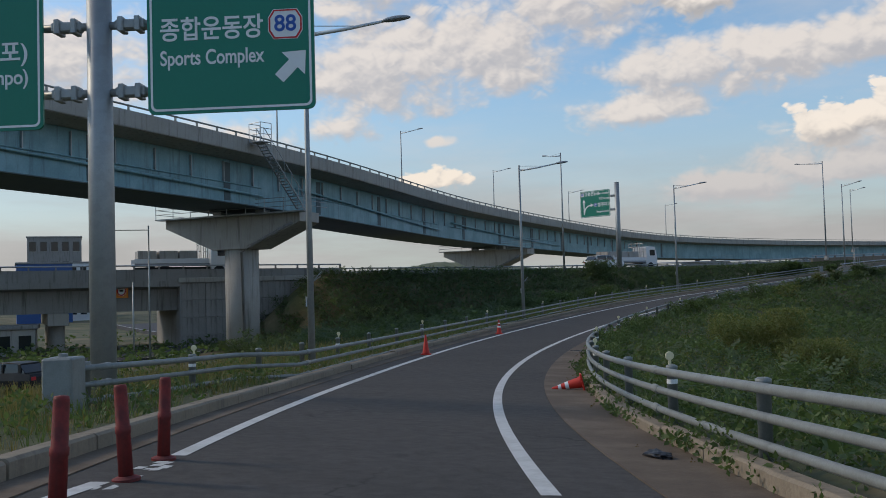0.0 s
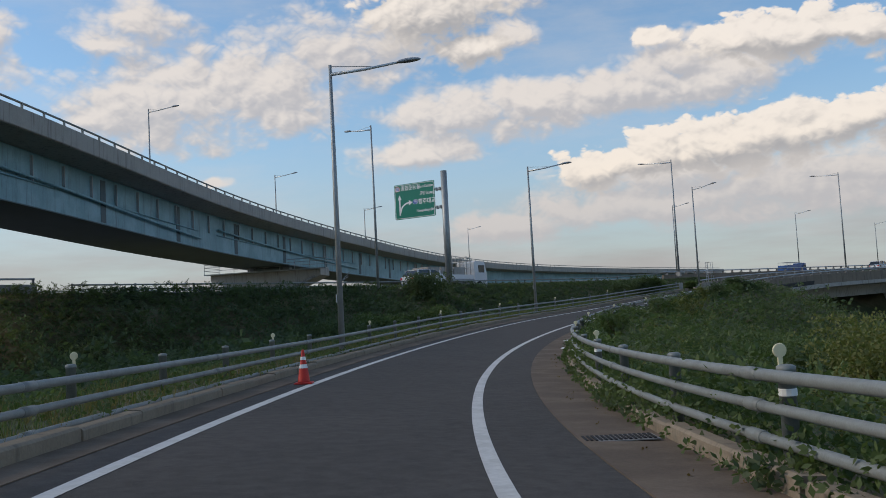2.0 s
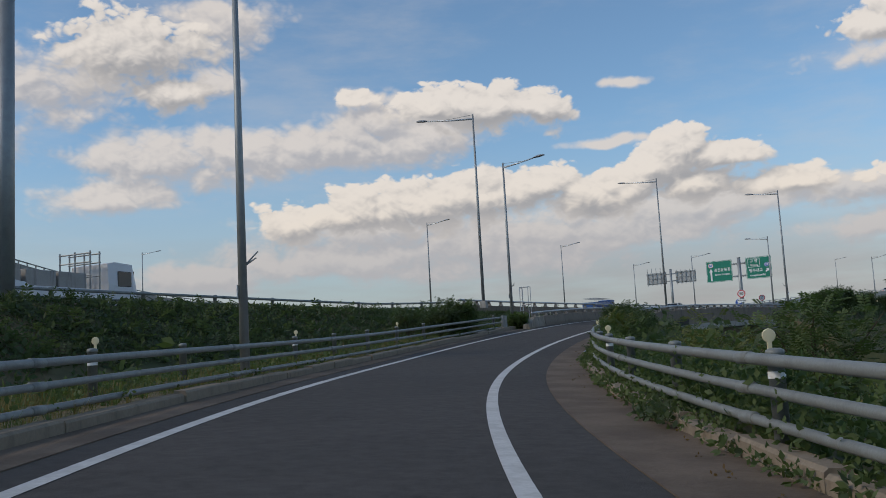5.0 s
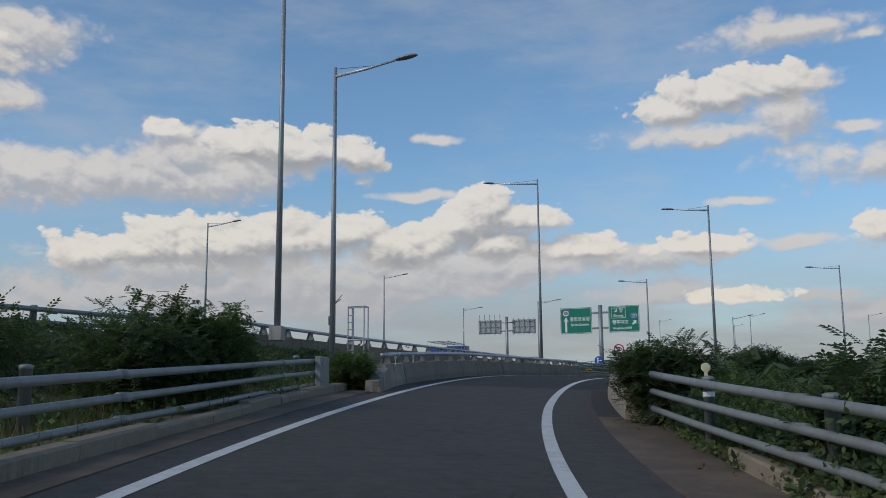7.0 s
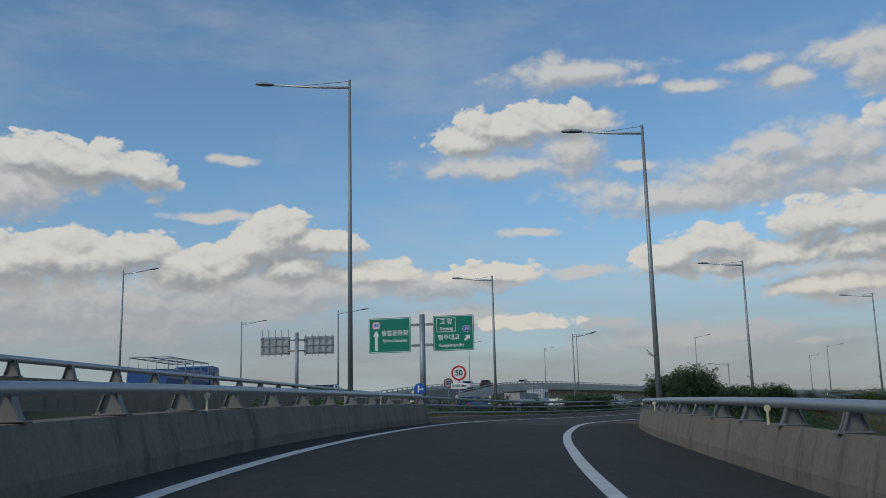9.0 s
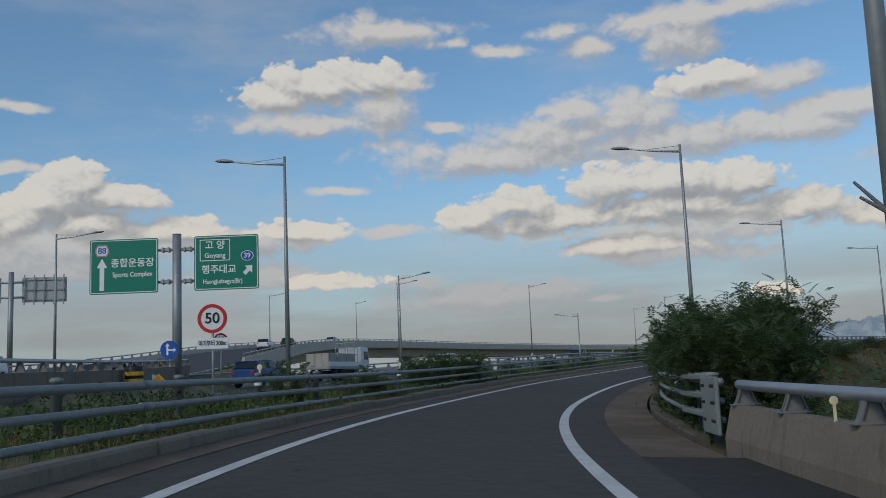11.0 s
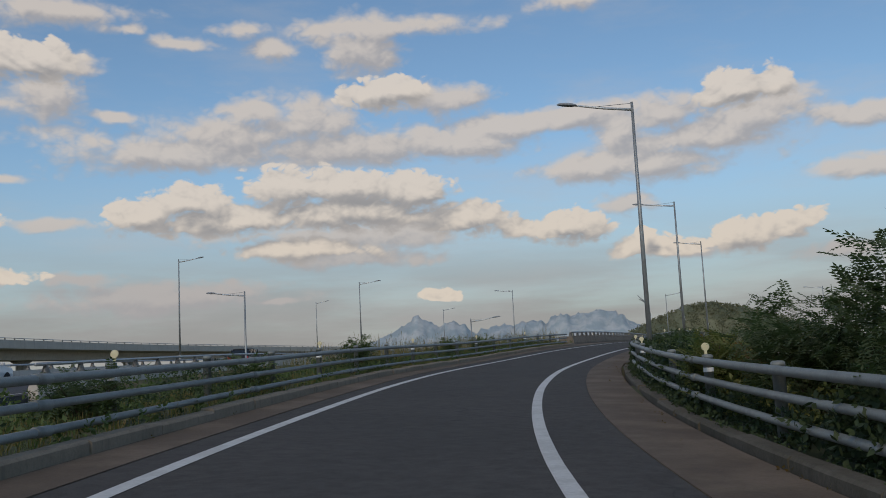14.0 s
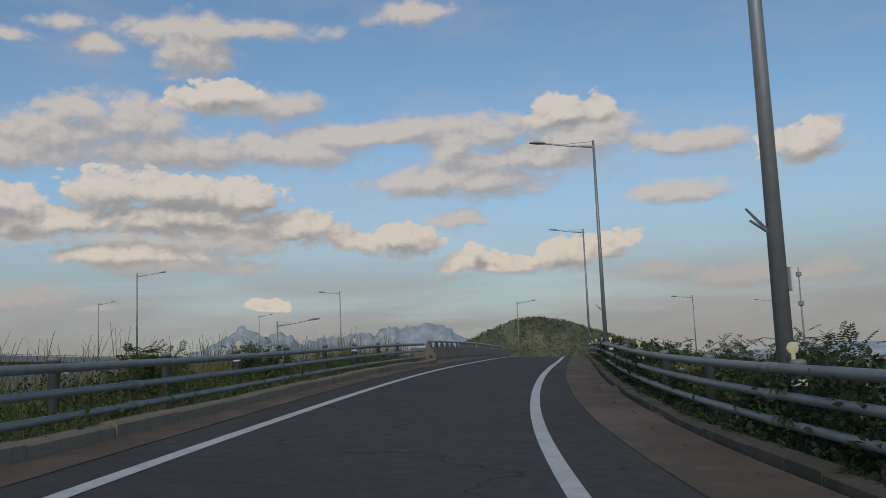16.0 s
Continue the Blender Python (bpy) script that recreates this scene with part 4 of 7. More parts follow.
def toward_way(way, x, y):
    """Degrees from +y towards +x of the nearest way to a line."""
    s, u, d, z = way.near(np.array([x]), np.array([y]))
    p = way.at(float(s[0]))
    return math.degrees(math.atan2(p.x - x, p.y - y))


# lamps of the ramp
for x, y, top in ((-3.75, 26.2, 9.0), (4.85, 57.56, 8.87), (21.9, 87.6, 10.5), (50.4, 117.1, 13.1), (84.7, 122.7, 14.05), (117.6, 128.3, 14.0), (150.4, 125.02, 14.9), (182.1, 116.5, 15.9), (218.8, 105.6, 17.2)):
    s, u, d, z = ramp.near(np.array([x]), np.array([y]))
    lamp(x, y, float(z[0]) - 0.045 * float(u[0]) + 0.1, top, toward_way(ramp, x, y), plate=True)
# lamps of the carriageways
for x, y, z0, top, way in ((47.9, 116.6, 4.0, 16.0, main), (80.6, 133.4, 4.4, 17.0, main), (108.0, 142.9, 4.2, 13.3, branch), (149.0, 156.4, 4.2, 13.0, branch), (215.2, 164.0, 7.2, 17.8, branch),
                           (240.3, 147.0, 7.6, 16.6, branch), (233.6, 222.4, 11.5, 21.7, main), (180.1, 148.2, LOW + 1.5, 10.7, branch), (206.6, 132.0, LOW + 1, 9.2, ramp),
                           (187.6, 174.0, 6.0, 16.8, branch), (268.0, 124.9, 5.0, 16.6, branch), (284.5, 96.3, 5.0, 15.7, ramp)):
    lamp(x, y, z0, top, toward_way(way, x, y), 3.2 if way is main and x < 90 else 2.3)
for x, y, z0, top, way in ((12.1, 93.5, 2.6, 14.7, main), (70.3, 160.0, 6.0, 16.4, main), (102.1, 174.9, 6.0, 16.4, main), (130.1, 189.5, 6.5, 15.5, main), (121.5, 167.9, 4.8, 14.2, main),
                           (270.3, 222.0, 12.0, 22.3, main), (301.0, 163.1, 8.0, 18.7, branch), (329.5, 138.3, 7.0, 17.7, branch), (269.1, 73.7, 4.0, 14.7, ramp), (274.8, 57.9, 3.5, 14.2, ramp)):
    lamp(x, y, z0, top, toward_way(way, x, y))
# lamps of the overpass
for x, y, top in ((-15.8, 88.0, 21.6), (-4.5, 116.2, 21.2), (13.9, 140.5, 19.4), (36.0, 163.6, 18.6), (66.5, 192.4, 18.7)):
    s, u, d, z = over.near(np.array([x]), np.array([y]))
    p = over.at(float(s[0]), -4.95)
    lamp(p.x, p.y, p.z + 0.3, top, toward_way(over, p.x, p.y))


# ---- direction signs ----
def text_mesh(bm, words, size, x, z, y, m, align="CENTER", squeeze=1.0):
    cu = bpy.data.curves.new("words", "FONT")
    cu.body, cu.size, cu.align_x, cu.align_y, cu.extrude, cu.offset = words, size, align, "CENTER", 0.004, size * 0.016
    ob = bpy.data.objects.new("words", cu)
    scene.collection.objects.link(ob)
    bpy.context.view_layer.update()
    me = bpy.data.meshes.new_from_object(ob)
    bpy.data.objects.remove(ob)
    bpy.data.curves.remove(cu)
    n = len(bm.verts)
    bm.from_mesh(me)
    bpy.data.meshes.remove(me)
    bm.verts.ensure_lookup_table()
    t = m @ Matrix.Translation((x, y, z)) @ pose(0, 0, 0, 90, 0, 0) @ Matrix.Diagonal((squeeze, 1, 1, 1))
    for v in bm.verts[n:]:
        v.co = t @ v.co
    return bm


def flat(bm, outline, y, m, depth=0.006):
    """A thin raised shape in the sign's plane; outline of (x, z)."""
    return prism(bm, outline, y - depth, y, m)


def rounded(x0, z0, x1, z1, r, n=4):
    pts = []
    for cx, cz, a in ((x1 - r, z1 - r, 0), (x0 + r, z1 - r, 90), (x0 + r, z0 + r, 180), (x1 - r, z0 + r, 270)):
        pts += [(cx + r * math.cos(radians(a + 90 * i / n)), cz + r * math.sin(radians(a + 90 * i / n))) for i in range(n + 1)]
    return pts


def ring_shape(bm, outer, inner, y, m, depth=0.006):
    a = [bm.verts.new(m @ Vector((x, y - depth, z))) for x, z in outer]
    b = [bm.verts.new(m @ Vector((x, y - depth, z))) for x, z in inner]
    n = len(a)
    for i in range(n):
        bm.faces.new((a[i], a[(i + 1) % n], b[(i + 1) % n], b[i]))


def circle(cx, cz, r, n=28):
    return [(cx + r * math.cos(2 * math.pi * i / n), cz + r * math.sin(2 * math.pi * i / n)) for i in range(n)]


def arrow(x, z, length, width, turn=0.0):
    """An arrow outline that points up, then turned clockwise."""
    w, h = width / 2, length
    pts = [(-w * 0.36, -h / 2), (w * 0.36, -h / 2), (w * 0.36, h / 2 - w * 1.1), (w, h / 2 - w * 1.1), (0, h / 2), (-w, h / 2 - w * 1.1), (-w * 0.36, h / 2 - w * 1.1)]
    c, s = math.cos(radians(turn)), math.sin(radians(turn))
    return [(x + px * c + pz * s, z - px * s + pz * c) for px, pz in pts]


def panel(parent, x0, z0, x1, z1, m, back=True):
    """A green board with a white border; its face looks to -y."""
    board = part("board", prism(bmesh.new(), rounded(x0, z0, x1, z1, 0.12), -0.02, 0.03, m), sign_green, parent, "green sign board with white lettering")
    bm = bmesh.new()
    ring_shape(bm, rounded(x0 + 0.05, z0 + 0.05, x1 - 0.05, z1 - 0.05, 0.1), rounded(x0 + 0.09, z0 + 0.09, x1 - 0.09, z1 - 0.09, 0.08), -0.022, m, 0.004)
    part("border", bm, sign_white, board)
    bm = bmesh.new()
    for z in np.arange(z0 + 0.4, z1, 0.7):
        box(bm, (x0 + 0.1, 0.03, z - 0.04), (x1 - 0.1, 0.09, z + 0.04), 0, m)
    part("stiffener", bm, sign_back, board)
    return board


def clamp_arm(parent, x0, x1, z, m):
    part("arm", tube(bmesh.new(), [m @ Vector((x0, 0.14, z)), m @ Vector((x1, 0.14, z))], 0.07, 10), steel, parent, smooth=True)
    a = min(abs(x0), abs(x1)) * (1 if x0 + x1 > 0 else -1)
    bm = bmesh.new()
    s = 1 if x0 + x1 > 0 else -1
    for k in (0.42, 0.72):
        box(bm, (s * k - 0.05, 0.0, z - 0.13), (s * k + 0.05, 0.28, z + 0.13), 0.015, m)
    box(bm, (min(s * 0.3, s * 0.85), 0.05, z - 0.09), (max(s * 0.3, s * 0.85), 0.23, z + 0.09), 0.03, m)
    part("clamp", bm, steel, parent)


def shield(board, x, z, r, number, m, kind="city"):
    bm = bmesh.new()
    if kind == "city":
        out = [(x - r * 1.15, z + r * 0.45), (x - r * 0.8, z + r), (x + r * 0.8, z + r), (x + r * 1.15, z + r * 0.45), (x + r * 1.15, z - r * 0.45), (x + r * 0.8, z - r), (x - r * 0.8, z - r), (x - r * 1.15, z - r * 0.45)]
        flat(bm, out, -0.022, m)
        part("route_shield", bm, sign_white, board)
        bm = bmesh.new()
        inner = [(x + (a - x) * 0.86, z + (b - z) * 0.86) for a, b in out]
        outer = [(x + (a - x) * 0.96, z + (b - z) * 0.96) for a, b in out]
        ring_shape(bm, outer, inner, -0.028, m, 0.004)
        part("shield_rim", bm, sign_red, board)
        part("route_number", text_mesh(bmesh.new(), number, r * 1.5, x, z, -0.032, m), sign_blue, board)
    else:
        n = 28
        ell = [(x + 1.25 * r * math.cos(2 * math.pi * i / n), z + r * math.sin(2 * math.pi * i / n)) for i in range(n)]
        flat(bm, ell, -0.022, m)
        part("route_shield", bm, sign_white, board)
        part("shield_field", flat(bmesh.new(), [(x + (a - x) * 0.9, z + (b - z) * 0.9) for a, b in ell], -0.029, m, 0.003), sign_blue, board)
        part("route_number", text_mesh(bmesh.new(), number, r * 1.35, x, z, -0.036, m), sign_white, board)


def words(board, text, size, x, z, m, align="CENTER", squeeze=1.0):
    part("lettering", text_mesh(bmesh.new(), text, size, x, z, -0.026, m, align, squeeze), sign_white, board)

# ---- the signs ----
def sign_pole(ob, h, r=0.2):
    part("pole", tube(bmesh.new(), [(0, 0.14, -0.5), (0, 0.14, h)], [r, r * 0.92], 20), steel, ob, smooth=True)
    part("cap", lathe(bmesh.new(), [(r * 0.96, h), (r * 0.96, h + 0.03), (0, h + 0.07)], 20, pose(0, 0.14, 0)), steel, ob)


def facing(x, y, z, toward):
    """A sign's pose whose face looks towards that azimuth (degrees from +y towards +x)."""
    return Matrix.Translation((x, y, z)) @ pose(0, 0, 0, 0, 0, 180 - toward)


ONE = Matrix()
# near gantry pole with two boards
sg = thing("direction_sign", "pair of green direction signs on a thick steel pole", "road sign", "direction signs", facing(-6.8, 18.4, -1.4, 184) @ Matrix.Scale(1.15, 4))
sign_pole(sg, 9.2, 0.225)
b = panel(sg, 0.92, 5.55, 3.83, 8.35, ONE)
words(b, "종합운동장", 0.44, 2.05, 6.98, ONE, squeeze=0.9)
words(b, "Sports Complex", 0.36, 2.05, 6.5, ONE, squeeze=0.76)
shield(b, 3.34, 7.02, 0.26, "88", ONE)
part("arrow", flat(bmesh.new(), arrow(3.45, 6.32, 0.66, 0.56, 45), -0.022, ONE), sign_white, b)
b = panel(sg, -3.83, 5.38, -0.95, 8.2, ONE)
words(b, "김포)", 0.42, -1.2, 6.73, ONE, "RIGHT")
words(b, "Gimpo)", 0.36, -1.2, 6.3, ONE, "RIGHT", 0.88)
for z in (6.0, 7.18):
    clamp_arm(sg, 0.15, 1.0, z, ONE)
    clamp_arm(sg, -0.15, -1.0, z, ONE)

# side sign on the embankment
sg = thing("direction_sign", "green direction sign with a bent arrow on a steel pole", "road sign", "direction signs", facing(18.45, 98.2, 2.7, 226))
sign_pole(sg, 9.35, 0.27)
b = panel(sg, -4.75, 5.9, -0.85, 8.75, ONE)
words(b, "종합운동장", 0.42, -3.15, 8.38, ONE)
words(b, "Sports Complex", 0.3, -1.7, 8.38, ONE, squeeze=0.75)
shield(b, -4.42, 8.38, 0.2, "88", ONE)
part("arrow", flat(bmesh.new(), [(-4.32, 6.2), (-4.18, 6.2), (-4.18, 7.5), (-4.05, 7.5), (-4.25, 7.9), (-4.45, 7.5), (-4.32, 7.5)], -0.022, ONE), sign_white, b)
bm = bmesh.new()
arc = [(-4.18 + 0.95 * (1 - math.cos(radians(a))) * 0.9, 6.45 + 0.75 * math.sin(radians(a))) for a in range(0, 91, 15)]
for (xa, za), (xc, zc) in zip(arc, arc[1:]):
    n = Vector((-(zc - za), xc - xa)).normalized() * 0.065
    flat(bm, [(xa - n.x, za - n.y), (xc - n.x, zc - n.y), (xc + n.x, zc + n.y), (xa + n.x, za + n.y)], -0.022, ONE)
flat(bm, [(-3.35, 7.42), (-3.0, 7.2), (-3.35, 6.98)], -0.022, ONE)
part("turn_arrow", bm, sign_white, b)
shield(b, -2.72, 7.2, 0.2, "39", ONE, "national")
words(b, "고양 Goyang", 0.34, -1.55, 7.82, ONE, squeeze=0.8)
words(b, "행주대교", 0.48, -1.6, 7.15, ONE, squeeze=0.95)
words(b, "Haengjudaegyo(Br)", 0.28, -1.75, 6.45, ONE, squeeze=0.8)
for z in (6.55, 8.0):
    clamp_arm(sg, -0.2, -1.0, z, ONE)

# pair of signs ahead
sg = thing("direction_sign", "pair of green direction signs at the fork of the road", "road sign", "direction signs", facing(116.0, 154.4, 4.2, 248))
sign_pole(sg, 8.0, 0.25)
b = panel(sg, -4.55, 4.95, -0.95, 7.85, ONE)
shield(b, -3.9, 7.25, 0.3, "88", ONE)
part("arrow", flat(bmesh.new(), [(-4.02, 5.15), (-3.78, 5.15), (-3.78, 6.35), (-3.62, 6.35), (-3.9, 6.85), (-4.18, 6.35), (-4.02, 6.35)], -0.022, ONE), sign_white, b)
words(b, "종합운동장", 0.5, -2.3, 6.55, ONE)
words(b, "Sports Complex", 0.36, -2.3, 5.95, ONE, squeeze=0.88)
b = panel(sg, 0.95, 4.95, 4.35, 7.85, ONE)
bm = bmesh.new()
ring_shape(bm, rounded(1.25, 6.5, 2.85, 7.65, 0.05), rounded(1.29, 6.54, 2.81, 7.61, 0.04), -0.022, ONE, 0.004)
part("frame_line", bm, sign_white, b)
words(b, "고 양", 0.5, 2.05, 7.32, ONE)
words(b, "Goyang", 0.36, 2.05, 6.78, ONE)
shield(b, 3.75, 6.72, 0.27, "39", ONE, "national")
words(b, "행주대교", 0.5, 2.25, 6.02, ONE)
words(b, "Haengjudaegyo(Br)", 0.33, 2.45, 5.4, ONE, squeeze=0.82)
part("arrow", flat(bmesh.new(), arrow(3.8, 5.98, 0.62, 0.55, 45), -0.022, ONE), sign_white, b)
for z in (5.5, 7.2):
    clamp_arm(sg, 0.2, 1.0, z, ONE)
    clamp_arm(sg, -0.2, -1.0, z, ONE)

# sign seen from behind, with its lattice
sg = thing("road_sign", "pair of road signs seen from the back with lattice frames", "road sign", "", facing(132, 182.6, 5.8, 60))
sign_pole(sg, 8.0, 0.22)
for x0, x1 in ((-4.2, -0.8), (0.8, 4.2)):
    board = part("board", box(bmesh.new(), (x0, -0.05, 5.6), (x1, 0.0, 7.6), 0.01), sign_back, sg)
    bm = bmesh.new()
    for z in (5.8, 6.6, 7.4):
        box(bm, (x0, 0.0, z - 0.05), (x1, 0.1, z + 0.05))
    for x in np.linspace(x0 + 0.2, x1 - 0.2, 5):
        box(bm, (x - 0.04, 0.1, 5.4), (x + 0.04, 0.18, 8.4 if x0 > 0 else 7.8))
    part("lattice", bm, steel, board)
for z in (6.0, 7.2):
    part("arm", tube(bmesh.new(), [(-1.0, 0.14, z), (1.0, 0.14, z)], 0.09, 10), steel, sg, smooth=True)


def round_sign(x, y, z, r, toward, number, ground, plate=""):
    sg = thing("speed_limit_sign", "round white speed limit sign with a red rim on a post", "road sign", "speed limit signs", facing(x, y, z, toward))
    part("post", tube(bmesh.new(), [(0, 0.06, ground - z), (0, 0.06, r)], 0.04, 10), steel, sg, smooth=True)
    disc = part("disc", lathe(bmesh.new(), [(r, -0.01), (r, 0.01), (0, 0.012)], 36, pose(0, 0, 0, 90, 0, 0)), sign_white, sg)
    bm = bmesh.new()
    ring_shape(bm, circle(0, 0, r * 0.98, 36), circle(0, 0, r * 0.75, 36), -0.014, ONE, 0.004)
    part("rim", bm, sign_red, disc)
    part("speed_number", text_mesh(bmesh.new(), number, r * 1.0, 0, 0, -0.022, ONE), sign_black, disc)
    if plate:
        p = part("plate", box(bmesh.new(), (-r * 1.05, -0.01, -r * 2.05), (r * 1.05, 0.02, -r * 1.3), 0.01), sign_white, sg)
        part("lettering", text_mesh(bmesh.new(), plate, r * 0.42, 0, -r * 1.67, -0.018, ONE, "CENTER", 0.7), sign_black, p)
    return sg


round_sign(99.9, 140.7, 6.2, 0.46, 245, "50", 3.0, "여기부터 300m")
round_sign(121.06, 155.19, 6.75, 0.42, 245, "50", 3.2)
sg = thing("direction_disc", "round blue sign with two white arrows on a post", "road sign", "", facing(114.6, 153.75, 6.06, 245))
part("post", tube(bmesh.new(), [(0, 0.06, -2.5), (0, 0.06, 0.4)], 0.04, 10), steel, sg, smooth=True)
disc = part("disc", lathe(bmesh.new(), [(0.46, -0.01), (0.46, 0.01), (0, 0.012)], 32, pose(0, 0, 0, 90, 0, 0)), sign_blue, sg)
bm = bmesh.new()
flat(bm, arrow(-0.1, 0.02, 0.6, 0.26), -0.014, ONE)
flat(bm, arrow(0.14, -0.02, 0.4, 0.24, 90), -0.018, ONE)
part("arrow", bm, sign_white, disc)

# orange height sign on the bridge over the lower road
sg = thing("height_limit_sign", "orange height limit board hung on the bridge beam", "road sign", "", facing(-26.7, 77.3, 1.95, 195))
part("board", box(bmesh.new(), (-0.6, -0.03, -0.6), (0.6, 0.02, 0.6), 0.01), sign_orange, sg)
part("disc", lathe(bmesh.new(), [(0.45, 0.0), (0.45, 0.02), (0, 0.022)], 24, pose(0, -0.03, 0, 90, 0, 0)), sign_white, sg)
bm = bmesh.new()
ring_shape(bm, circle(0, 0, 0.44), circle(0, 0, 0.33), -0.055, ONE, 0.003)
part("rim", bm, sign_red, sg)
part("bar", box(bmesh.new(), (-0.18, -0.062, -0.08), (0.18, -0.056, 0.08)), sign_black, sg)


# ---- pier, walkway and stair of the overpass ----
def pier(s, base, cap_half, name_label):
    top = over.at(s).z - 3.46 - 0.4
    m = Matrix.Translation(over.at(s, 0, 0)) @ pose(0, 0, 0, 0, 0, over.turn(s))
    dz = top - over.at(s).z
    p = thing("bridge_pier", name_label, "bridge pier", "piers of the overpass")
    bm = prism(bmesh.new(), [(-cap_half, dz), (cap_half, dz), (cap_half, dz - 0.75), (1.75, dz - 2.6), (-1.75, dz - 2.6), (-cap_half, dz - 0.75)], -1.4, 1.4, m)
    part("cap", bm, concrete, p)
    part("column", lathe(bmesh.new(), [(1.3, base - over.at(s).z), (1.3, dz - 2.6)], 28, m), concrete, p, smooth=True)
    bm = bmesh.new()
    tube(bm, [m @ Vector((cap_half - 0.6, -1.5, dz - 0.8)), m @ Vector((1.7, -1.55, dz - 2.5)), m @ Vector((1.0, -1.42, dz - 2.9)), m @ Vector((1.0, -1.2, base - over.at(s).z))], 0.11, 8)
    part("drain_pipe", bm, concrete_dark, p, smooth=True)
    for u in (-2.0, 2.0):
        part("bearing", box(bmesh.new(), (u - 0.4, -0.4, dz), (u + 0.4, 0.4, dz + 0.47), 0.02, m), steel, p)
    walk_way = part("walkway", box(bmesh.new(), (-cap_half - 0.35, -2.25, dz - 0.12), (cap_half + 0.9, -1.4, dz - 0.02), 0, m), steel, p)
    bm = bmesh.new()
    for z in (0.35, 0.7, 1.0):
        tube(bm, [m @ Vector((-cap_half - 0.3, -2.2, dz + z)), m @ Vector((cap_half + 0.85, -2.2, dz + z))], 0.025, 6)
    for x in np.linspace(-cap_half - 0.3, cap_half + 0.85, 9):
        tube(bm, [m @ Vector((x, -2.2, dz - 0.1)), m @ Vector((x, -2.2, dz + 1.0))], 0.03, 6)
    for sx in (-cap_half - 0.3, cap_half + 0.85):
        for z in (0.35, 0.7, 1.0):
            tube(bm, [m @ Vector((sx, -2.2, dz + z)), m @ Vector((sx, 1.2, dz + z))], 0.025, 6)
    part("railing", bm, alu, p)
    return m, dz


def over_s(x, y):
    return float(over.near(np.array([x]), np.array([y]))[0][0])


P1 = over_s(-14.9, 72.4)
m, dz = pier(P1, LOW, 6.2, "concrete hammerhead pier with a railed walkway")
pier(over_s(6.5, 128), LOW, 6.2, "concrete hammerhead pier with a railed walkway on the embankment")
pier(over_s(60, 210), LOW, 5.2, "concrete hammerhead pier far along the overpass")

# steel stair from the parapet down to the walkway
st = thing("access_stair", "galvanised steel access stair hanging on the overpass", "stair")
a, c = m @ Vector((5.75, -5.6, 0.75)), m @ Vector((6.7, -1.9, dz))
run = c - a
side = run.cross(Vector((0, 0, 1))).normalized() * 0.38
for k in (-1, 1):
    part("stringer", tube(bmesh.new(), [a + side * k, c + side * k], 0.06, 6), alu, st)
    bm = bmesh.new()
    tube(bm, [a + side * k + Vector((0, 0, 1.0)), c + side * k + Vector((0, 0, 1.0))], 0.028, 6)
    for t in np.linspace(0, 1, 7):
        q = a + run * t + side * k
        tube(bm, [q, q + Vector((0, 0, 1.0))], 0.024, 6)
    part("hand_rail", bm, alu, st)
tread = bmesh.new()
box(tread, (-0.38, -0.11, -0.02), (0.38, 0.11, 0.02))
tme = bpy.data.meshes.new("tread")
tread.to_mesh(tme)
tread.free()
tme.materials.append(alu)
ang = math.degrees(math.atan2(side.y, side.x))
for t in np.linspace(0.03, 0.97, 22):
    q = a + run * t
    shared("tread", tme, Matrix.Translation(q) @ pose(0, 0, 0, 0, 0, ang), st)
bm = bmesh.new()
box(bm, (-0.6, -0.5, -0.06), (0.6, 0.5, 0.0), 0, Matrix.Translation(a) @ pose(0, 0, 0, 0, 0, ang))
part("landing", bm, alu, st)
bm = bmesh.new()
for x, y in ((-0.6, -0.5), (0.6, -0.5), (0.6, 0.5), (-0.6, 0.5)):
    q = Matrix.Translation(a) @ pose(0, 0, 0, 0, 0, ang) @ Vector((x, y, 0))
    tube(bm, [q, q + Vector((0, 0, 1.3))], 0.026, 6)
for z in (0.5, 0.9, 1.3):
    qs = [Matrix.Translation(a) @ pose(0, 0, 0, 0, 0, ang) @ Vector((x, y, z)) for x, y in ((-0.6, 0.5), (-0.6, -0.5), (0.6, -0.5), (0.6, 0.5))]
    tube(bm, qs, 0.024, 6)
part("cage", bm, alu, st)

# stiffeners and pipes on the girder side
bm = bmesh.new()
box(bm, (2.9, -0.03, -2.0), (3.08, 0.03, -0.55))
sme = bpy.data.meshes.new("stiffener")
bm.to_mesh(sme)
bm.free()
sme.materials.append(alu)
for s in np.arange(O0 + 2, 200, 3.4):
    shared("stiffener", sme, Matrix.Translation(over.at(s)) @ pose(0, 0, 0, 0, 0, over.turn(s)), overpass)
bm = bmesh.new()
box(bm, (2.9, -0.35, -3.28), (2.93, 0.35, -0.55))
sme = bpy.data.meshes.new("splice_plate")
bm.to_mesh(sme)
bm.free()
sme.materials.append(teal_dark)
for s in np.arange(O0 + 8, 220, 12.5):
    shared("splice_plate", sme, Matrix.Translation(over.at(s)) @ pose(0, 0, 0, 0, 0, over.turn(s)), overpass)
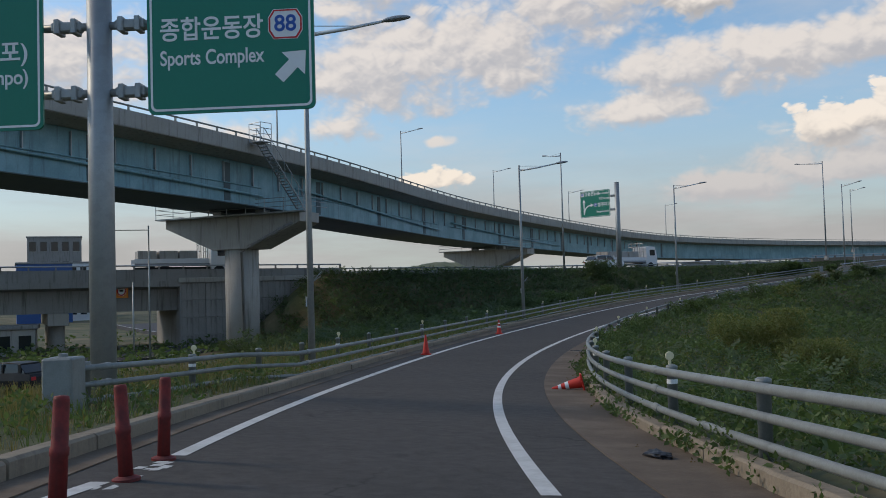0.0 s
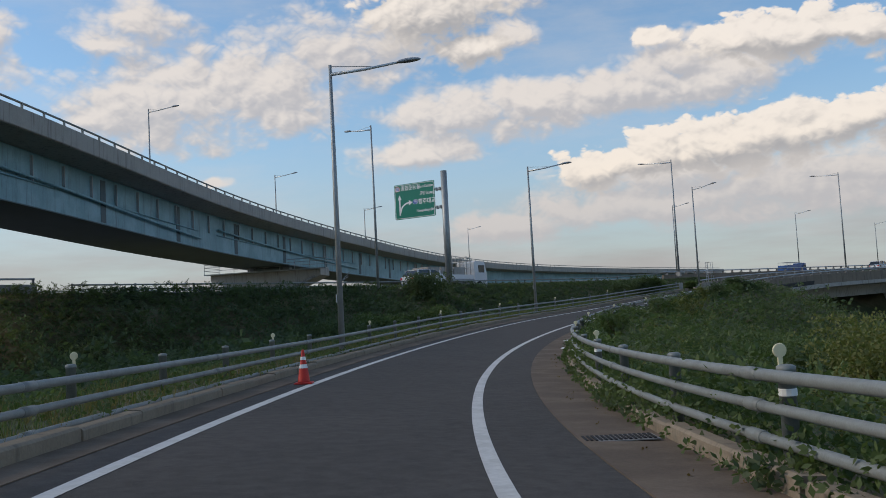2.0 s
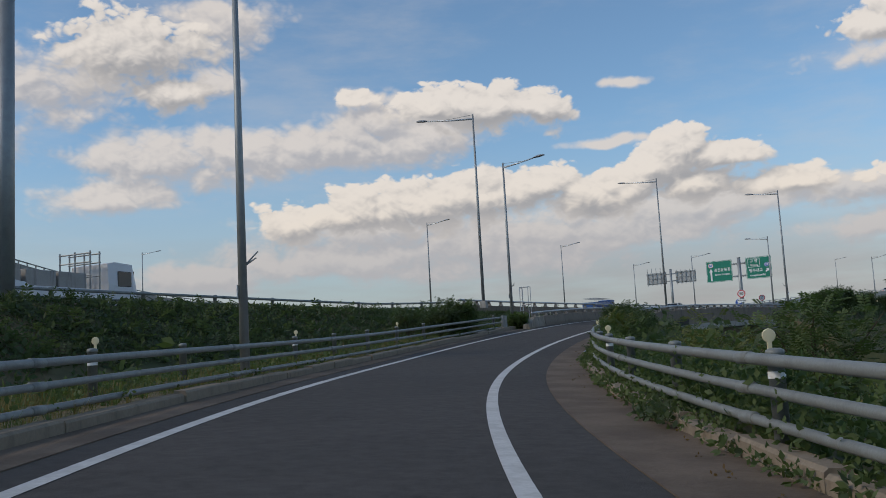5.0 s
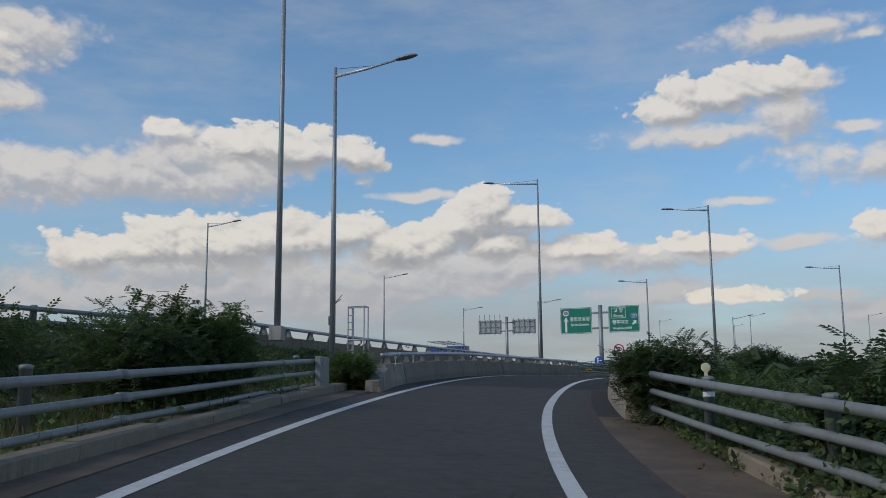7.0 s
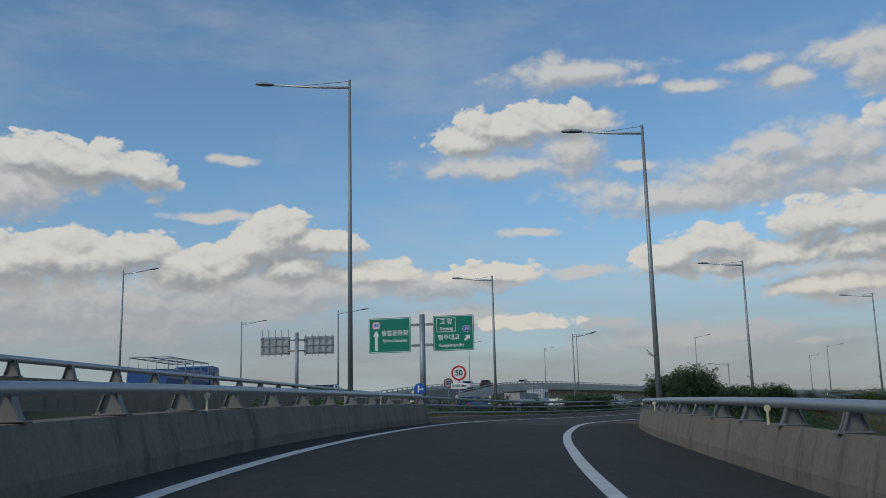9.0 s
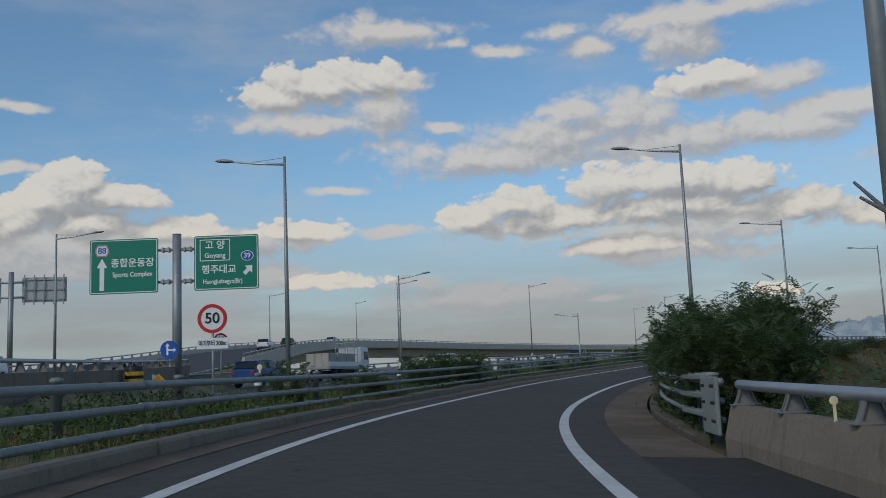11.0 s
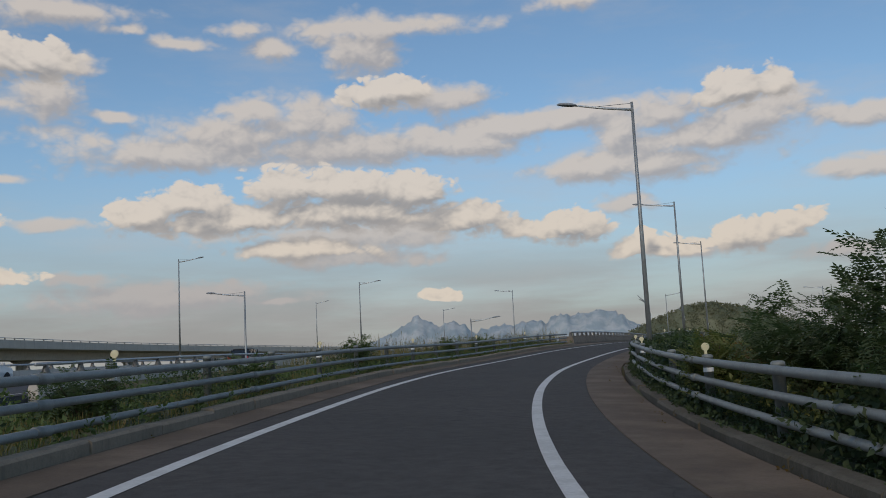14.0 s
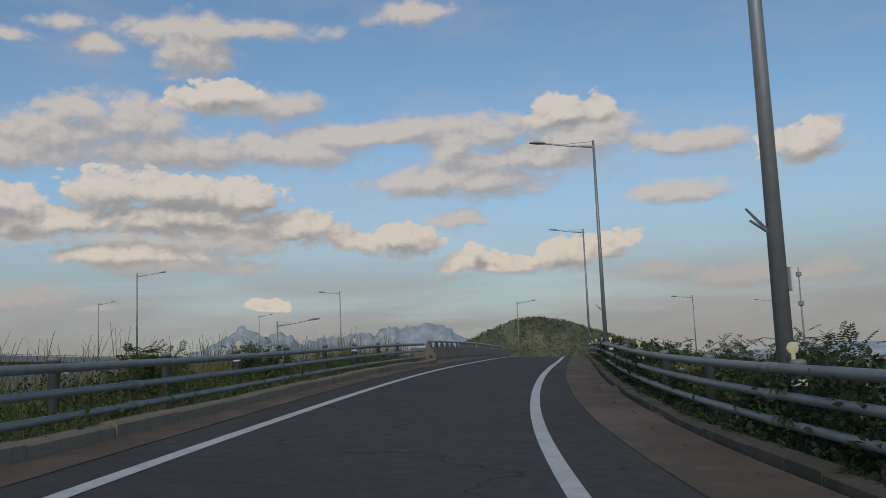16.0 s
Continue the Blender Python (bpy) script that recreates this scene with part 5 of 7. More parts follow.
for s0, s1 in ((O0 + 20, P1 - 1.5), (P1 + 3, P1 + 36), (P1 + 40, P1 + 80)):
    part("utility_pipe", tube(bmesh.new(), [over.at(s, 3.12, -1.55 - 1.1 * (s - s0) / (s1 - s0)) for s in np.linspace(s0, s1, 14)], 0.09, 8), teal, overpass, smooth=True)
    pts = [over.at(s, 2.97, -1.95 - 0.05) for s in np.linspace(s0, s1, 14)]
    part("long_flange", tube(bmesh.new(), pts, 0.05, 6), teal, overpass)


# ---- cones and bollards ----
def traffic_cone(m, label, scale=1.0, bands=True):
    c = thing("traffic_cone", label, "traffic cone", "traffic cones", m @ Matrix.Diagonal((scale, scale, scale, 1)))
    part("base", box(bmesh.new(), (-0.19, -0.19, 0.0), (0.19, 0.19, 0.04), 0.012), cone_red, c)
    part("body", lathe(bmesh.new(), [(0.14, 0.04), (0.13, 0.06), (0.028, 0.70), (0.02, 0.715), (0.0, 0.716)], 20), cone_red, c, smooth=True)
    if bands:
        for z0, z1 in ((0.33, 0.41), (0.5, 0.57)):
            r0, r1 = 0.13 - 0.102 * (z0 - 0.06) / 0.64 + 0.003, 0.13 - 0.102 * (z1 - 0.06) / 0.64 + 0.003
            part("band", lathe(bmesh.new(), [(r0 - 0.01, z0), (r0, z0), (r1, z1), (r1 - 0.01, z1)], 20), sign_white, c, "white reflective band")
    return c


def on_ramp(s, u, dz=0.0, turn=0.0):
    return Matrix.Translation(ramp.at(S0 + s, u, dz)) @ pose(0, 0, 0, 0, 0, ramp.turn(S0 + s) + turn)


traffic_cone(on_ramp(33.4, -1.95, 0.0, 12), "plain red traffic cone on the painted edge line", 1.0, False)
traffic_cone(on_ramp(47.0, -2.0, 0.0, 5), "red traffic cone with white bands on the edge line", 1.0)
traffic_cone(on_ramp(21.3, 3.62, 0.19, 0) @ pose(0, 0, 0, 0, -102, 0), "fallen red traffic cone with white bands beside the kerb", 1.0)
for s, u, lean in ((6.6, -1.72, 3), (8.1, -1.72, -3), (9.4, -1.78, 2)):
    bo = thing("flexible_bollard", "worn dark red flexible bollard on the road edge", "bollard", "bollards", on_ramp(s, u) @ pose(0, 0, 0, 0, lean, 0))
    part("foot", lathe(bmesh.new(), [(0.12, 0.0), (0.12, 0.025), (0.07, 0.045)], 18), post_red, bo)
    part("tube", lathe(bmesh.new(), [(0.062, 0.03), (0.06, 0.40), (0.066, 0.41), (0.066, 0.46), (0.058, 0.47), (0.055, 0.79), (0.05, 0.815), (0.0, 0.82)], 18), post_red, bo, smooth=True)

# grey end box of the outer rail
m = on_ramp(13.7, -4.72, -0.16)
eb = thing("rail_end_box", "grey steel end box of the guard rail", "guard rail end", "", m)
part("casing", box(bmesh.new(), (-0.22, -0.02, 0.0), (0.24, 0.5, 0.98), 0.03), rail_mat, eb)
part("top_knob", lathe(bmesh.new(), [(0.07, 0.98), (0.07, 1.03), (0, 1.04)], 12, pose(0, 0.25, 0)), rail_mat, eb)
# steel transition box and sloping stubs at the parapet ends
eb = thing("rail_transition", "grey steel cover where rail meets parapet", "guard rail end", "", on_ramp(121.6, -3.75, -0.05))
part("plate", box(bmesh.new(), (-0.07, -0.35, 0.1), (0.07, 0.35, 0.85), 0.015), rail_mat, eb)
for z in (0.3, 0.7):
    for y in (-0.25, 0.25):
        part("bolt", lathe(bmesh.new(), [(0.025, 0), (0.025, 0.02), (0, 0.03)], 8, pose(0.07, y, z, 0, 90, 0)), steel, eb)
# bolted plate, close posts and channel rails where the inner parapet ends
eb = thing("rail_transition", "grey bolted steel plate and thick posts between rail and parapet", "guard rail end", "", on_ramp(168.9, 3.98, 0.05))
part("plate", box(bmesh.new(), (-0.05, -0.55, 0.1), (0.0, 0.5, 0.86), 0.01), rail_mat, eb)
for z in (0.28, 0.52, 0.74):
    for y in (-0.42, -0.34, -0.26, 0.25, 0.35):
        part("bolt", lathe(bmesh.new(), [(0.022, 0), (0.022, 0.018), (0, 0.026)], 8, pose(-0.05, y, z, 0, -90, 0)), sign_black, eb)
for y in (0.72, 1.0, 1.28):
    part("post", lathe(bmesh.new(), [(0.09, -0.6), (0.09, 0.86), (0.1, 0.865), (0.1, 0.9), (0, 0.92)], 14, pose(0.16, y, 0)), rail_mat, eb, smooth=True)
for z in (0.34, 0.6, 0.86):
    ch = part("channel_rail", box(bmesh.new(), (-0.04, 0.4, z - 0.045), (0.1, 2.4, z + 0.03), 0.012), rail_mat, eb)
    for y in (0.72, 1.0, 1.28, 1.8):
        part("bolt", lathe(bmesh.new(), [(0.03, 0), (0.03, 0.018), (0, 0.026)], 8, pose(0.03, y, z + 0.03)), rail_mat, ch)
st = thing("parapet_stub", "weathered sloping concrete end of the parapet", "parapet end", "", on_ramp(123.7, -2.86, 0.0, 4))
part("wall", prism(bmesh.new(), [(-0.95, -0.4), (0.86, -0.4), (0.86, 0.57), (0.55, 0.53), (0.1, 0.34), (-0.45, 0.24), (-0.95, 0.2)], -0.04, 0.26, pose(0, 0, 0, 0, 0, 90)), stained_wall, st)
part("footing", prism(bmesh.new(), [(-1.0, -0.4), (0.86, -0.4), (0.86, 0.1), (-1.0, 0.06)], -0.1, -0.036, pose(0, 0, 0, 0, 0, 90)), kerb_mat, st)

# expansion joint, drain grate, patches on the bridge
for s in (127.2, 159.9):
    bm = ramp.sweep(bmesh.new(), [(-2.45, 0.004), (3.2, 0.004), (3.2, -0.02), (-2.45, -0.02)], S0 + s - 0.14, S0 + s + 0.14, 0.1)
    bmesh.ops.recalc_face_normals(bm, faces=bm.faces)
    tagged(mesh_object("expansion_joint", bm, asphalt_old), "grey steel expansion joint across the bridge", "expansion joint", kind="structure")
# dark drain across the gutter
gr = thing("drain_grate", "dark iron drain grate across the gutter", "drain grate", "", on_ramp(37.9, 3.2, 0.012))
part("frame", box(bmesh.new(), (-0.42, -0.24, 0), (0.42, 0.24, 0.012)), concrete_dark, gr)
for x in np.linspace(-0.37, 0.37, 15):
    part("bar", box(bmesh.new(), (x - 0.014, -0.2, 0.012), (x + 0.014, 0.2, 0.024)), tyre_mat, gr)
# plaque and joint at the head of the inner parapet
pq = thing("bridge_plaque", "dark green metal plaque on the parapet", "plaque", "", on_ramp(128.2, 3.38, -0.02) @ pose(0, 0, 0, 0, 12, 0))
part("plate", box(bmesh.new(), (-0.02, -0.2, 0.3), (0.06, 0.2, 0.55), 0.005), teal_dark, pq)

# ladder cage beside the main road
lc = thing("ladder_cage", "grey steel ladder cage behind the parapet", "ladder", "", Matrix.Translation((52.25, 118.05, 3.0)) @ pose(0, 0, 0, 0, 0, -60) @ Matrix.Diagonal((0.66, 0.66, 0.87, 1)))
bm = bmesh.new()
for x, y in ((-0.45, -0.3), (-0.15, -0.3), (0.45, -0.3), (0.45, 0.3), (-0.45, 0.3)):
    tube(bm, [(x, y, 0), (x, y, 2.35)], 0.03, 6)
part("upright", bm, alu, lc)
bm = bmesh.new()
for z in np.arange(0.3, 2.3, 0.28):
    tube(bm, [(-0.45, -0.3, z), (-0.15, -0.3, z)], 0.02, 6)
part("rung", bm, alu, lc)
for z in (1.0, 2.33):
    bm = bmesh.new()
    for p, q in (((-0.45, -0.3), (0.45, -0.3)), ((0.45, -0.3), (0.45, 0.3)), ((0.45, 0.3), (-0.45, 0.3)), ((-0.45, 0.3), (-0.45, -0.3))):
        tube(bm, [(*p, z), (*q, z)], 0.025, 6)
    part("hoop", bm, alu, lc)

# markers at the fork of the carriageways
sign_yellow = material("sign_yellow", (0.72, 0.42, 0.03), 0.5, vary=0.08, bump=0.0)
hz = thing("hazard_sign", "small orange and yellow diamond sign at the fork", "road sign", "", facing(108.33, 149.43, 4.43, 245))
part("post", tube(bmesh.new(), [(0, 0.05, -1.3), (0, 0.05, 0.25)], 0.03, 8), steel, hz, smooth=True)
bd = part("board", prism(bmesh.new(), [(0.32, 0), (0, 0.32), (-0.32, 0), (0, -0.32)], -0.01, 0.02), sign_yellow, hz)
for cx, cz in ((0, 0.14), (-0.14, 0), (0.14, 0), (0, -0.14)):
    part("reflector", prism(bmesh.new(), circle(cx, cz, 0.06, 12), -0.018, -0.01), sign_orange, bd)
for x, y, z, lab in ((116.67, 158.13, 5.28, "black and yellow curve marker"), (117.86, 156.74, 5.33, "black and yellow curve marker")):
    cv = thing("curve_marker", lab, "road sign", "curve markers", facing(x, y, z, 245))
    part("post", tube(bmesh.new(), [(0, 0.05, -1.6), (0, 0.05, 0.3)], 0.03, 8), steel, cv, smooth=True)
    bd = part("board", box(bmesh.new(), (-0.2, -0.015, -0.27), (0.2, 0.015, 0.27), 0.01), sign_black, cv)
    part("chevron", prism(bmesh.new(), [(-0.15, 0.22), (-0.02, 0.22), (0.16, 0.0), (-0.02, -0.22), (-0.15, -0.22), (0.02, 0.0)], -0.022, -0.016), sign_yellow, bd)
p = (124.4, 167.5)
ob_ = thing("road_barrier", "orange plastic road barrier beside the carriageway", "barrier", "", Matrix.Translation((*p, float(ground_height(np.array([p[0]]), np.array([p[1]]))[0]))) @ pose(0, 0, 0, 0, 0, 20))
part("body", prism(bmesh.new(), [(-0.3, 0), (0.3, 0), (0.3, 0.15), (0.16, 0.4), (0.12, 0.95), (-0.12, 0.95), (-0.16, 0.4), (-0.3, 0.15)], -1.0, 1.0), sign_orange, ob_)
nose = thing("gore_nose", "black and yellow crash cushion at the fork", "crash cushion", "", Matrix.Translation((104.6, 147.6, float(ground_height(np.array([104.6]), np.array([147.6]))[0]) - 0.1)) @ pose(0, 0, 0, 0, 0, -65))
part("drum", lathe(bmesh.new(), [(0.34, 0), (0.34, 0.72), (0.3, 0.78), (0, 0.8)], 20), sign_black, nose, smooth=True)
for z in (0.15, 0.42):
    part("band", lathe(bmesh.new(), [(0.345, z), (0.35, z + 0.01), (0.35, z + 0.14), (0.345, z + 0.15)], 20), sign_yellow, nose)

# ---- plants ----
rng = np.random.default_rng(7)


def quads_mesh(name, quads, mat):
    """One mesh from an array of quads, shaped (n, 4, 3)."""
    n = len(quads)
    me = bpy.data.meshes.new(name)
    me.vertices.add(4 * n)
    me.loops.add(4 * n)
    me.polygons.add(n)
    me.vertices.foreach_set("co", np.ascontiguousarray(quads, np.float32).ravel())
    me.loops.foreach_set("vertex_index", np.arange(4 * n, dtype=np.int32))
    me.polygons.foreach_set("loop_start", np.arange(0, 4 * n, 4, dtype=np.int32))
    me.update(calc_edges=True)
    me.materials.append(mat)
    return me


def pinnate(pairs=5, length=0.34, leaf=0.11, width=0.05):
    """A feathered leaf along +y that droops at its tip: paired leaflets on a thin stalk."""
    out = [[(-0.004, 0, 0), (0.004, 0, 0), (0.003, length, -0.05), (-0.003, length, -0.05)]]
    for i in range(pairs):
        y = length * (0.22 + 0.72 * i / (pairs - 1))
        z = -0.05 * (y / length) ** 2
        for sx in (-1, 1):
            a = Vector((0, y, z))
            tip = a + Vector((sx * leaf, leaf * 0.45, -0.02))
            side = Vector((-sx * 0.35, 0.9, 0.1)) * width * 0.5
            mid = (a + tip) / 2 + Vector((0, 0, 0.012))
            out.append([a, mid - side, tip, mid + side])
    tip = Vector((0, length + leaf, -0.08))
    a = Vector((0, length, -0.05))
    out.append([a, (a + tip) / 2 + Vector((width / 2, 0, 0)), tip, (a + tip) / 2 - Vector((width / 2, 0, 0))])
    return np.array([[tuple(v) for v in q] for q in out])


def sprig(n=7, size=0.11):
    """A small bunch of plain leaves."""
    r = np.random.default_rng(3)
    out = []
    for i in range(n):
        d = Vector(r.normal(size=3)).normalized()
        c = d * size * 1.1
        t = d.cross(Vector(r.normal(size=3))).normalized()
        out.append([c - d * size * 0.7, c + t * size * 0.42, c + d * size * 0.8, c - t * size * 0.42])
    return np.array([[tuple(v) for v in q] for q in out])


def tuft(n=6, height=0.5):
    """Grass blades from one root."""
    r = np.random.default_rng(5)
    out = []
    for i in range(n):
        a = r.uniform(0, 6.28)
        lean = r.uniform(0.1, 0.5) * height
        d = np.array([math.cos(a), math.sin(a), 0])
        e = np.array([-d[1], d[0], 0]) * 0.012
        h = height * r.uniform(0.6, 1.0)
        b = d * r.uniform(0, 0.06)
        out.append([b - e, b + e, b + d * lean + e * 0.3 + [0, 0, h], b + d * lean - e * 0.3 + [0, 0, h]])
    return np.array(out)


def scatter(template, places, scale=(0.7, 1.3), pitch=(-40, 60)):
    """Copies of a template at places with random turns and sizes."""
    n = len(places)
    yaw = rng.uniform(0, 2 * np.pi, n)
    up = np.radians(rng.uniform(*pitch, n))
    s = rng.uniform(*scale, n)
    cy, sy, cp, sp = np.cos(yaw), np.sin(yaw), np.cos(up), np.sin(up)
    rot = np.stack([np.stack([cy, -sy * cp, sy * sp], -1), np.stack([sy, cy * cp, -cy * sp], -1), np.stack([0 * cy, sp, cp], -1)], 1)
    q = np.einsum("nij,kvj->nkvi", rot, template) * s[:, None, None, None] + places[:, None, None]
    return q.reshape(-1, 4, 3)


FEATHER, FEATHER_BIG = pinnate(5, 0.34, 0.095, 0.042), pinnate(4, 0.42, 0.15, 0.065)
BUNCH, BUNCH_BIG = sprig(7, 0.075), sprig(7, 0.125)
FAR_BUNCH = sprig(4, 0.22)
GRASS, REED = tuft(), tuft(5, 1.3)


def lump(x, y, size, seed=0.0):
    """Smooth uneven height between 0 and 1."""
    return np.clip(0.5 + 0.34 * np.sin(x / size + seed) * np.cos(y / size * 1.3 - seed) + 0.26 * np.sin(x / size * 2.7 + 1.7 * seed) * np.cos(y / size * 2.3 + seed)
                   + 0.16 * np.sin(x / size * 6.1 + seed) * np.cos(y / size * 5.3), 0.02, 1)


def along(way, s0, s1, u0, u1, n, keep=None):
    """Random places in a strip beside a way: x, y, s, u."""
    s, u = rng.uniform(s0, s1, n), rng.uniform(u0, u1, n)
    x = np.interp(s, way.s, way.p[:, 0]) + np.interp(s, way.s, way.right[:, 0]) * u
    y = np.interp(s, way.s, way.p[:, 1]) + np.interp(s, way.s, way.right[:, 1]) * u
    return x, y, s, u


def clear_of_roads(x, y, ramp_gap=4.35, main_gap=7.2):
    ok = np.ones(len(x), bool)
    s, u, d, z = ramp.near(x, y)
    ok &= (np.abs(u) > ramp_gap) | (d > 12)
    for way, gap in ((main, main_gap), (branch, 6.3)):
        s, u, d, z = way.near(x, y)
        ok &= d > gap
    return ok


def stuff(name, quads, mat, label, category="plants"):
    return tagged(new(name, quads_mesh(name, quads, mat)), label, category, kind="stuff")


def thicket(name, x, y, height, template, mat, label, size=2.2, seed=0.0, scale=(0.7, 1.3), shell=0.45, pitch=(-40, 60), least=0.15):
    h = height * (least + (1 - least) * lump(x, y, size, seed))
    z = ground_height(x, y) + h * rng.uniform(0, 1, len(x)) ** shell
    return stuff(name, scatter(template, np.stack([x, y, z], 1), scale, pitch), mat, label)


# embankment between the ramp and the main road
x, y, s, u = along(ramp, S0 + 12, S0 + 122, -30, -5.6, 42000)
ok = clear_of_roads(x, y) & (main.near(x, y)[1] > 0) & (main.near(x, y)[0] > 161)
far_from_ramp = np.clip((-u[ok] - 6.2) / 5.0, 0.1, 1) * np.clip((main.near(x[ok], y[ok])[2] - 6.6) / 7.0, 0.03, 1) * np.clip((S0 + 112 - s[ok]) / 36, 0.22, 1)
x, y, hh = x[ok], y[ok], far_from_ramp
half = rng.uniform(size=len(x)) < 0.55
thicket("embankment_shrubs", x[half], y[half], 1.9 * hh[half], FEATHER_BIG, leaf_dark, "dense dark green shrubs on the embankment", 4.0, 0.3, (0.8, 1.4), least=0.03)
thicket("embankment_shrubs", x[~half], y[~half], 2.1 * hh[~half], BUNCH_BIG, leaf_dark, "dense dark green shrubs on the embankment", 3.4, 0.3, (0.8, 1.4), least=0.03)
x, y, s, u = along(main, 185, 246, 7.3, 11.0, 12000)
ok = clear_of_roads(x, y)
thicket("embankment_shrubs", x[ok], y[ok], 0.12, BUNCH_BIG, leaf_dark, "green shrubs along the top of the embankment", 2.0, 1.4, (0.3, 0.7))

x, y, s, u = along(main, 161, 190, 7.4, 19, 12000)
ok = clear_of_roads(x, y, 6.5)
thicket("embankment_shrubs", x[ok], y[ok], 0.6, FEATHER, leaf_dark, "low dark shrubs on the head of the embankment", 2.2, 0.8, (0.7, 1.2))

# outer verge: low grass between kerb and bank
for s0, s1, n in ((-8, 123, 8000), (159, 262, 6000)):
    for mat_, share, lab in ((leaf_mid, 1.0, "short green grass on the verge"), (grass_dry, 0.9, "dry yellow grass on the verge")):
        x, y, s, u = along(ramp, S0 + s0, S0 + s1, -6.2, -3.0, int(n * share))
        ok = u < np.interp(s - S0, *zip(*ramp.edge)) - 0.22
        x, y, s, u = x[ok], y[ok], s[ok], u[ok]
        ok = rng.uniform(size=len(x)) < 0.25 + 0.75 * lump(x, y, 1.4, share * 5)
        x, y, s, u = x[ok], y[ok], s[ok], u[ok]
        z = np.where(u > -5.2, np.interp(s, ramp.s, ramp.p[:, 2]) + ramp.tilt * u - 0.01, ground_height(x, y))
        stuff("verge_grass", scatter(GRASS, np.stack([x, y, z], 1), (0.25, 0.75), (-8, 8)), mat_, lab)
    x, y, s, u = along(ramp, S0 + s0, S0 + s1, -5.6, -3.0, n // 2)
    ok = (u < np.interp(s - S0, *zip(*ramp.edge)) - 0.15) & (rng.uniform(size=len(x)) < lump(x, y, 1.9, 3.3))
    x, y, s, u = x[ok], y[ok], s[ok], u[ok]
    z = np.interp(s, ramp.s, ramp.p[:, 2]) + ramp.tilt * u + 0.1 + rng.uniform(0, 0.22, len(x))
    stuff("verge_weeds", scatter(BUNCH, np.stack([x, y, z], 1), (0.5, 1.1)), leaf_mid, "low leafy weeds on the verge")
x, y, s, u = along(ramp, S0 + 5, S0 + 40, -26, -6.0, 6000)
ok = (x > -30)
thicket("meadow_grass", x[ok], y[ok], 0.25, GRASS, grass_dry, "dry meadow grass beside the ramp", 2.5, 1.0, (0.5, 1.3), 1.0, (-8, 8))
thicket("meadow_weeds", x[::2], y[::2], 0.5, BUNCH, leaf_mid, "green weeds in the meadow", 2.0, 3.0, (0.6, 1.3))

# inner side: overgrown bank with reeds and shrubs
x, y, s, u = along(ramp, S0 - 6, S0 + 126, 4.9, 20, 29000)
ok = clear_of_roads(x, y)
x, y, u, s = x[ok], y[ok], u[ok], s[ok] - S0
kind = rng.uniform(size=len(x))
rise = np.clip((u - 4.6) / 3.0, 0.25, 1)
a = kind < 0.42
thicket("bank_shrubs", x[a], y[a], (1.3 * rise)[a], BUNCH_BIG, leaf_mid, "green weeds and shrubs on the inner bank", 3.0, 0.9, (0.5, 1.1), least=0.05)
a = (kind >= 0.42) & (kind < 0.8)
thicket("bank_shrubs", x[a], y[a], (1.5 * rise)[a], FEATHER_BIG, leaf_dark, "dark green shrubs on the inner bank", 3.6, 2.2, (0.6, 1.1), least=0.05)
a = kind >= 0.8
thicket("bank_reeds", x[a], y[a], (0.9 * rise)[a], BUNCH, leaf_yellow, "yellow-green weeds on the inner bank", 2.8, 1.2, (0.6, 1.3))


def bush(x, y, radius, height, n, mat, label, template=None, lift=0.0, scale=(0.7, 1.2), stems=7, name="bush", ground=None):
    """One bush: bent stems and a ragged crown of leaves."""
    z0 = float(ground_height(np.array([x]), np.array([y]))[0]) if ground is None else ground
    ob = thing(name, label, "bush" if name == "bush" else "tree", "", Matrix.Translation((x, y, z0 + lift)))
    r = np.random.default_rng(int(abs(x * 31 + y * 17)))
    bm = bmesh.new()
    tips = []
    for k in range(stems):
        a, out = r.uniform(0, 6.28), r.uniform(0.25, 0.95) * radius
        h = height * r.uniform(0.65, 1.0)
        p = [Vector((0.1 * math.cos(a), 0.1 * math.sin(a), -0.25))]
        for t in (0.3, 0.6, 0.85, 1.0):
            p.append(Vector((math.cos(a) * out * t**1.3 + r.normal() * 0.04, math.sin(a) * out * t**1.3 + r.normal() * 0.04, h * t)))
        tube(bm, p, [0.022, 0.018, 0.013, 0.009, 0.004], 5)
        tips.append(p)
    part("woody_base", bm, bark, ob)
    pts = []
    for i in range(int(n * 0.9)):
        p = tips[r.integers(len(tips))]
        t = r.uniform(0.12, 1.0) ** 0.8 * 3.99
        j = min(int(t), 3)
        c = p[j + 0] + (p[j + 1] - p[j]) * (t - j)
        spread_ = 0.13 * radius + 0.22 * radius * (1 - t / 4) + 0.05
        pts.append(c + Vector(np.clip(r.normal(size=3), -1.5, 1.5)) * spread_)
    pts = np.array([tuple(p) for p in pts])
    pts[:, 2] = np.maximum(pts[:, 2], -0.05)
    me = quads_mesh("foliage", scatter(FEATHER if template is None else template, pts, scale), mat)
    f = new("foliage", me)
    f.parent = ob
    return ob


def ramp_bush(s, u, radius, height, n, mat, label, **more):
    p = ramp.at(S0 + s, u)
    return bush(p.x, p.y, radius, height, n, mat, label, ground=p.z + 0.05 if -4.8 < u < 4.6 else None, **more)


E = "dense rounded shrub on the embankment slope"
D, Y, G = "dark green feathery shrub pushing through the guard rail", "yellowing shrub beside the guard rail", "bright green rounded shrub on the bank"
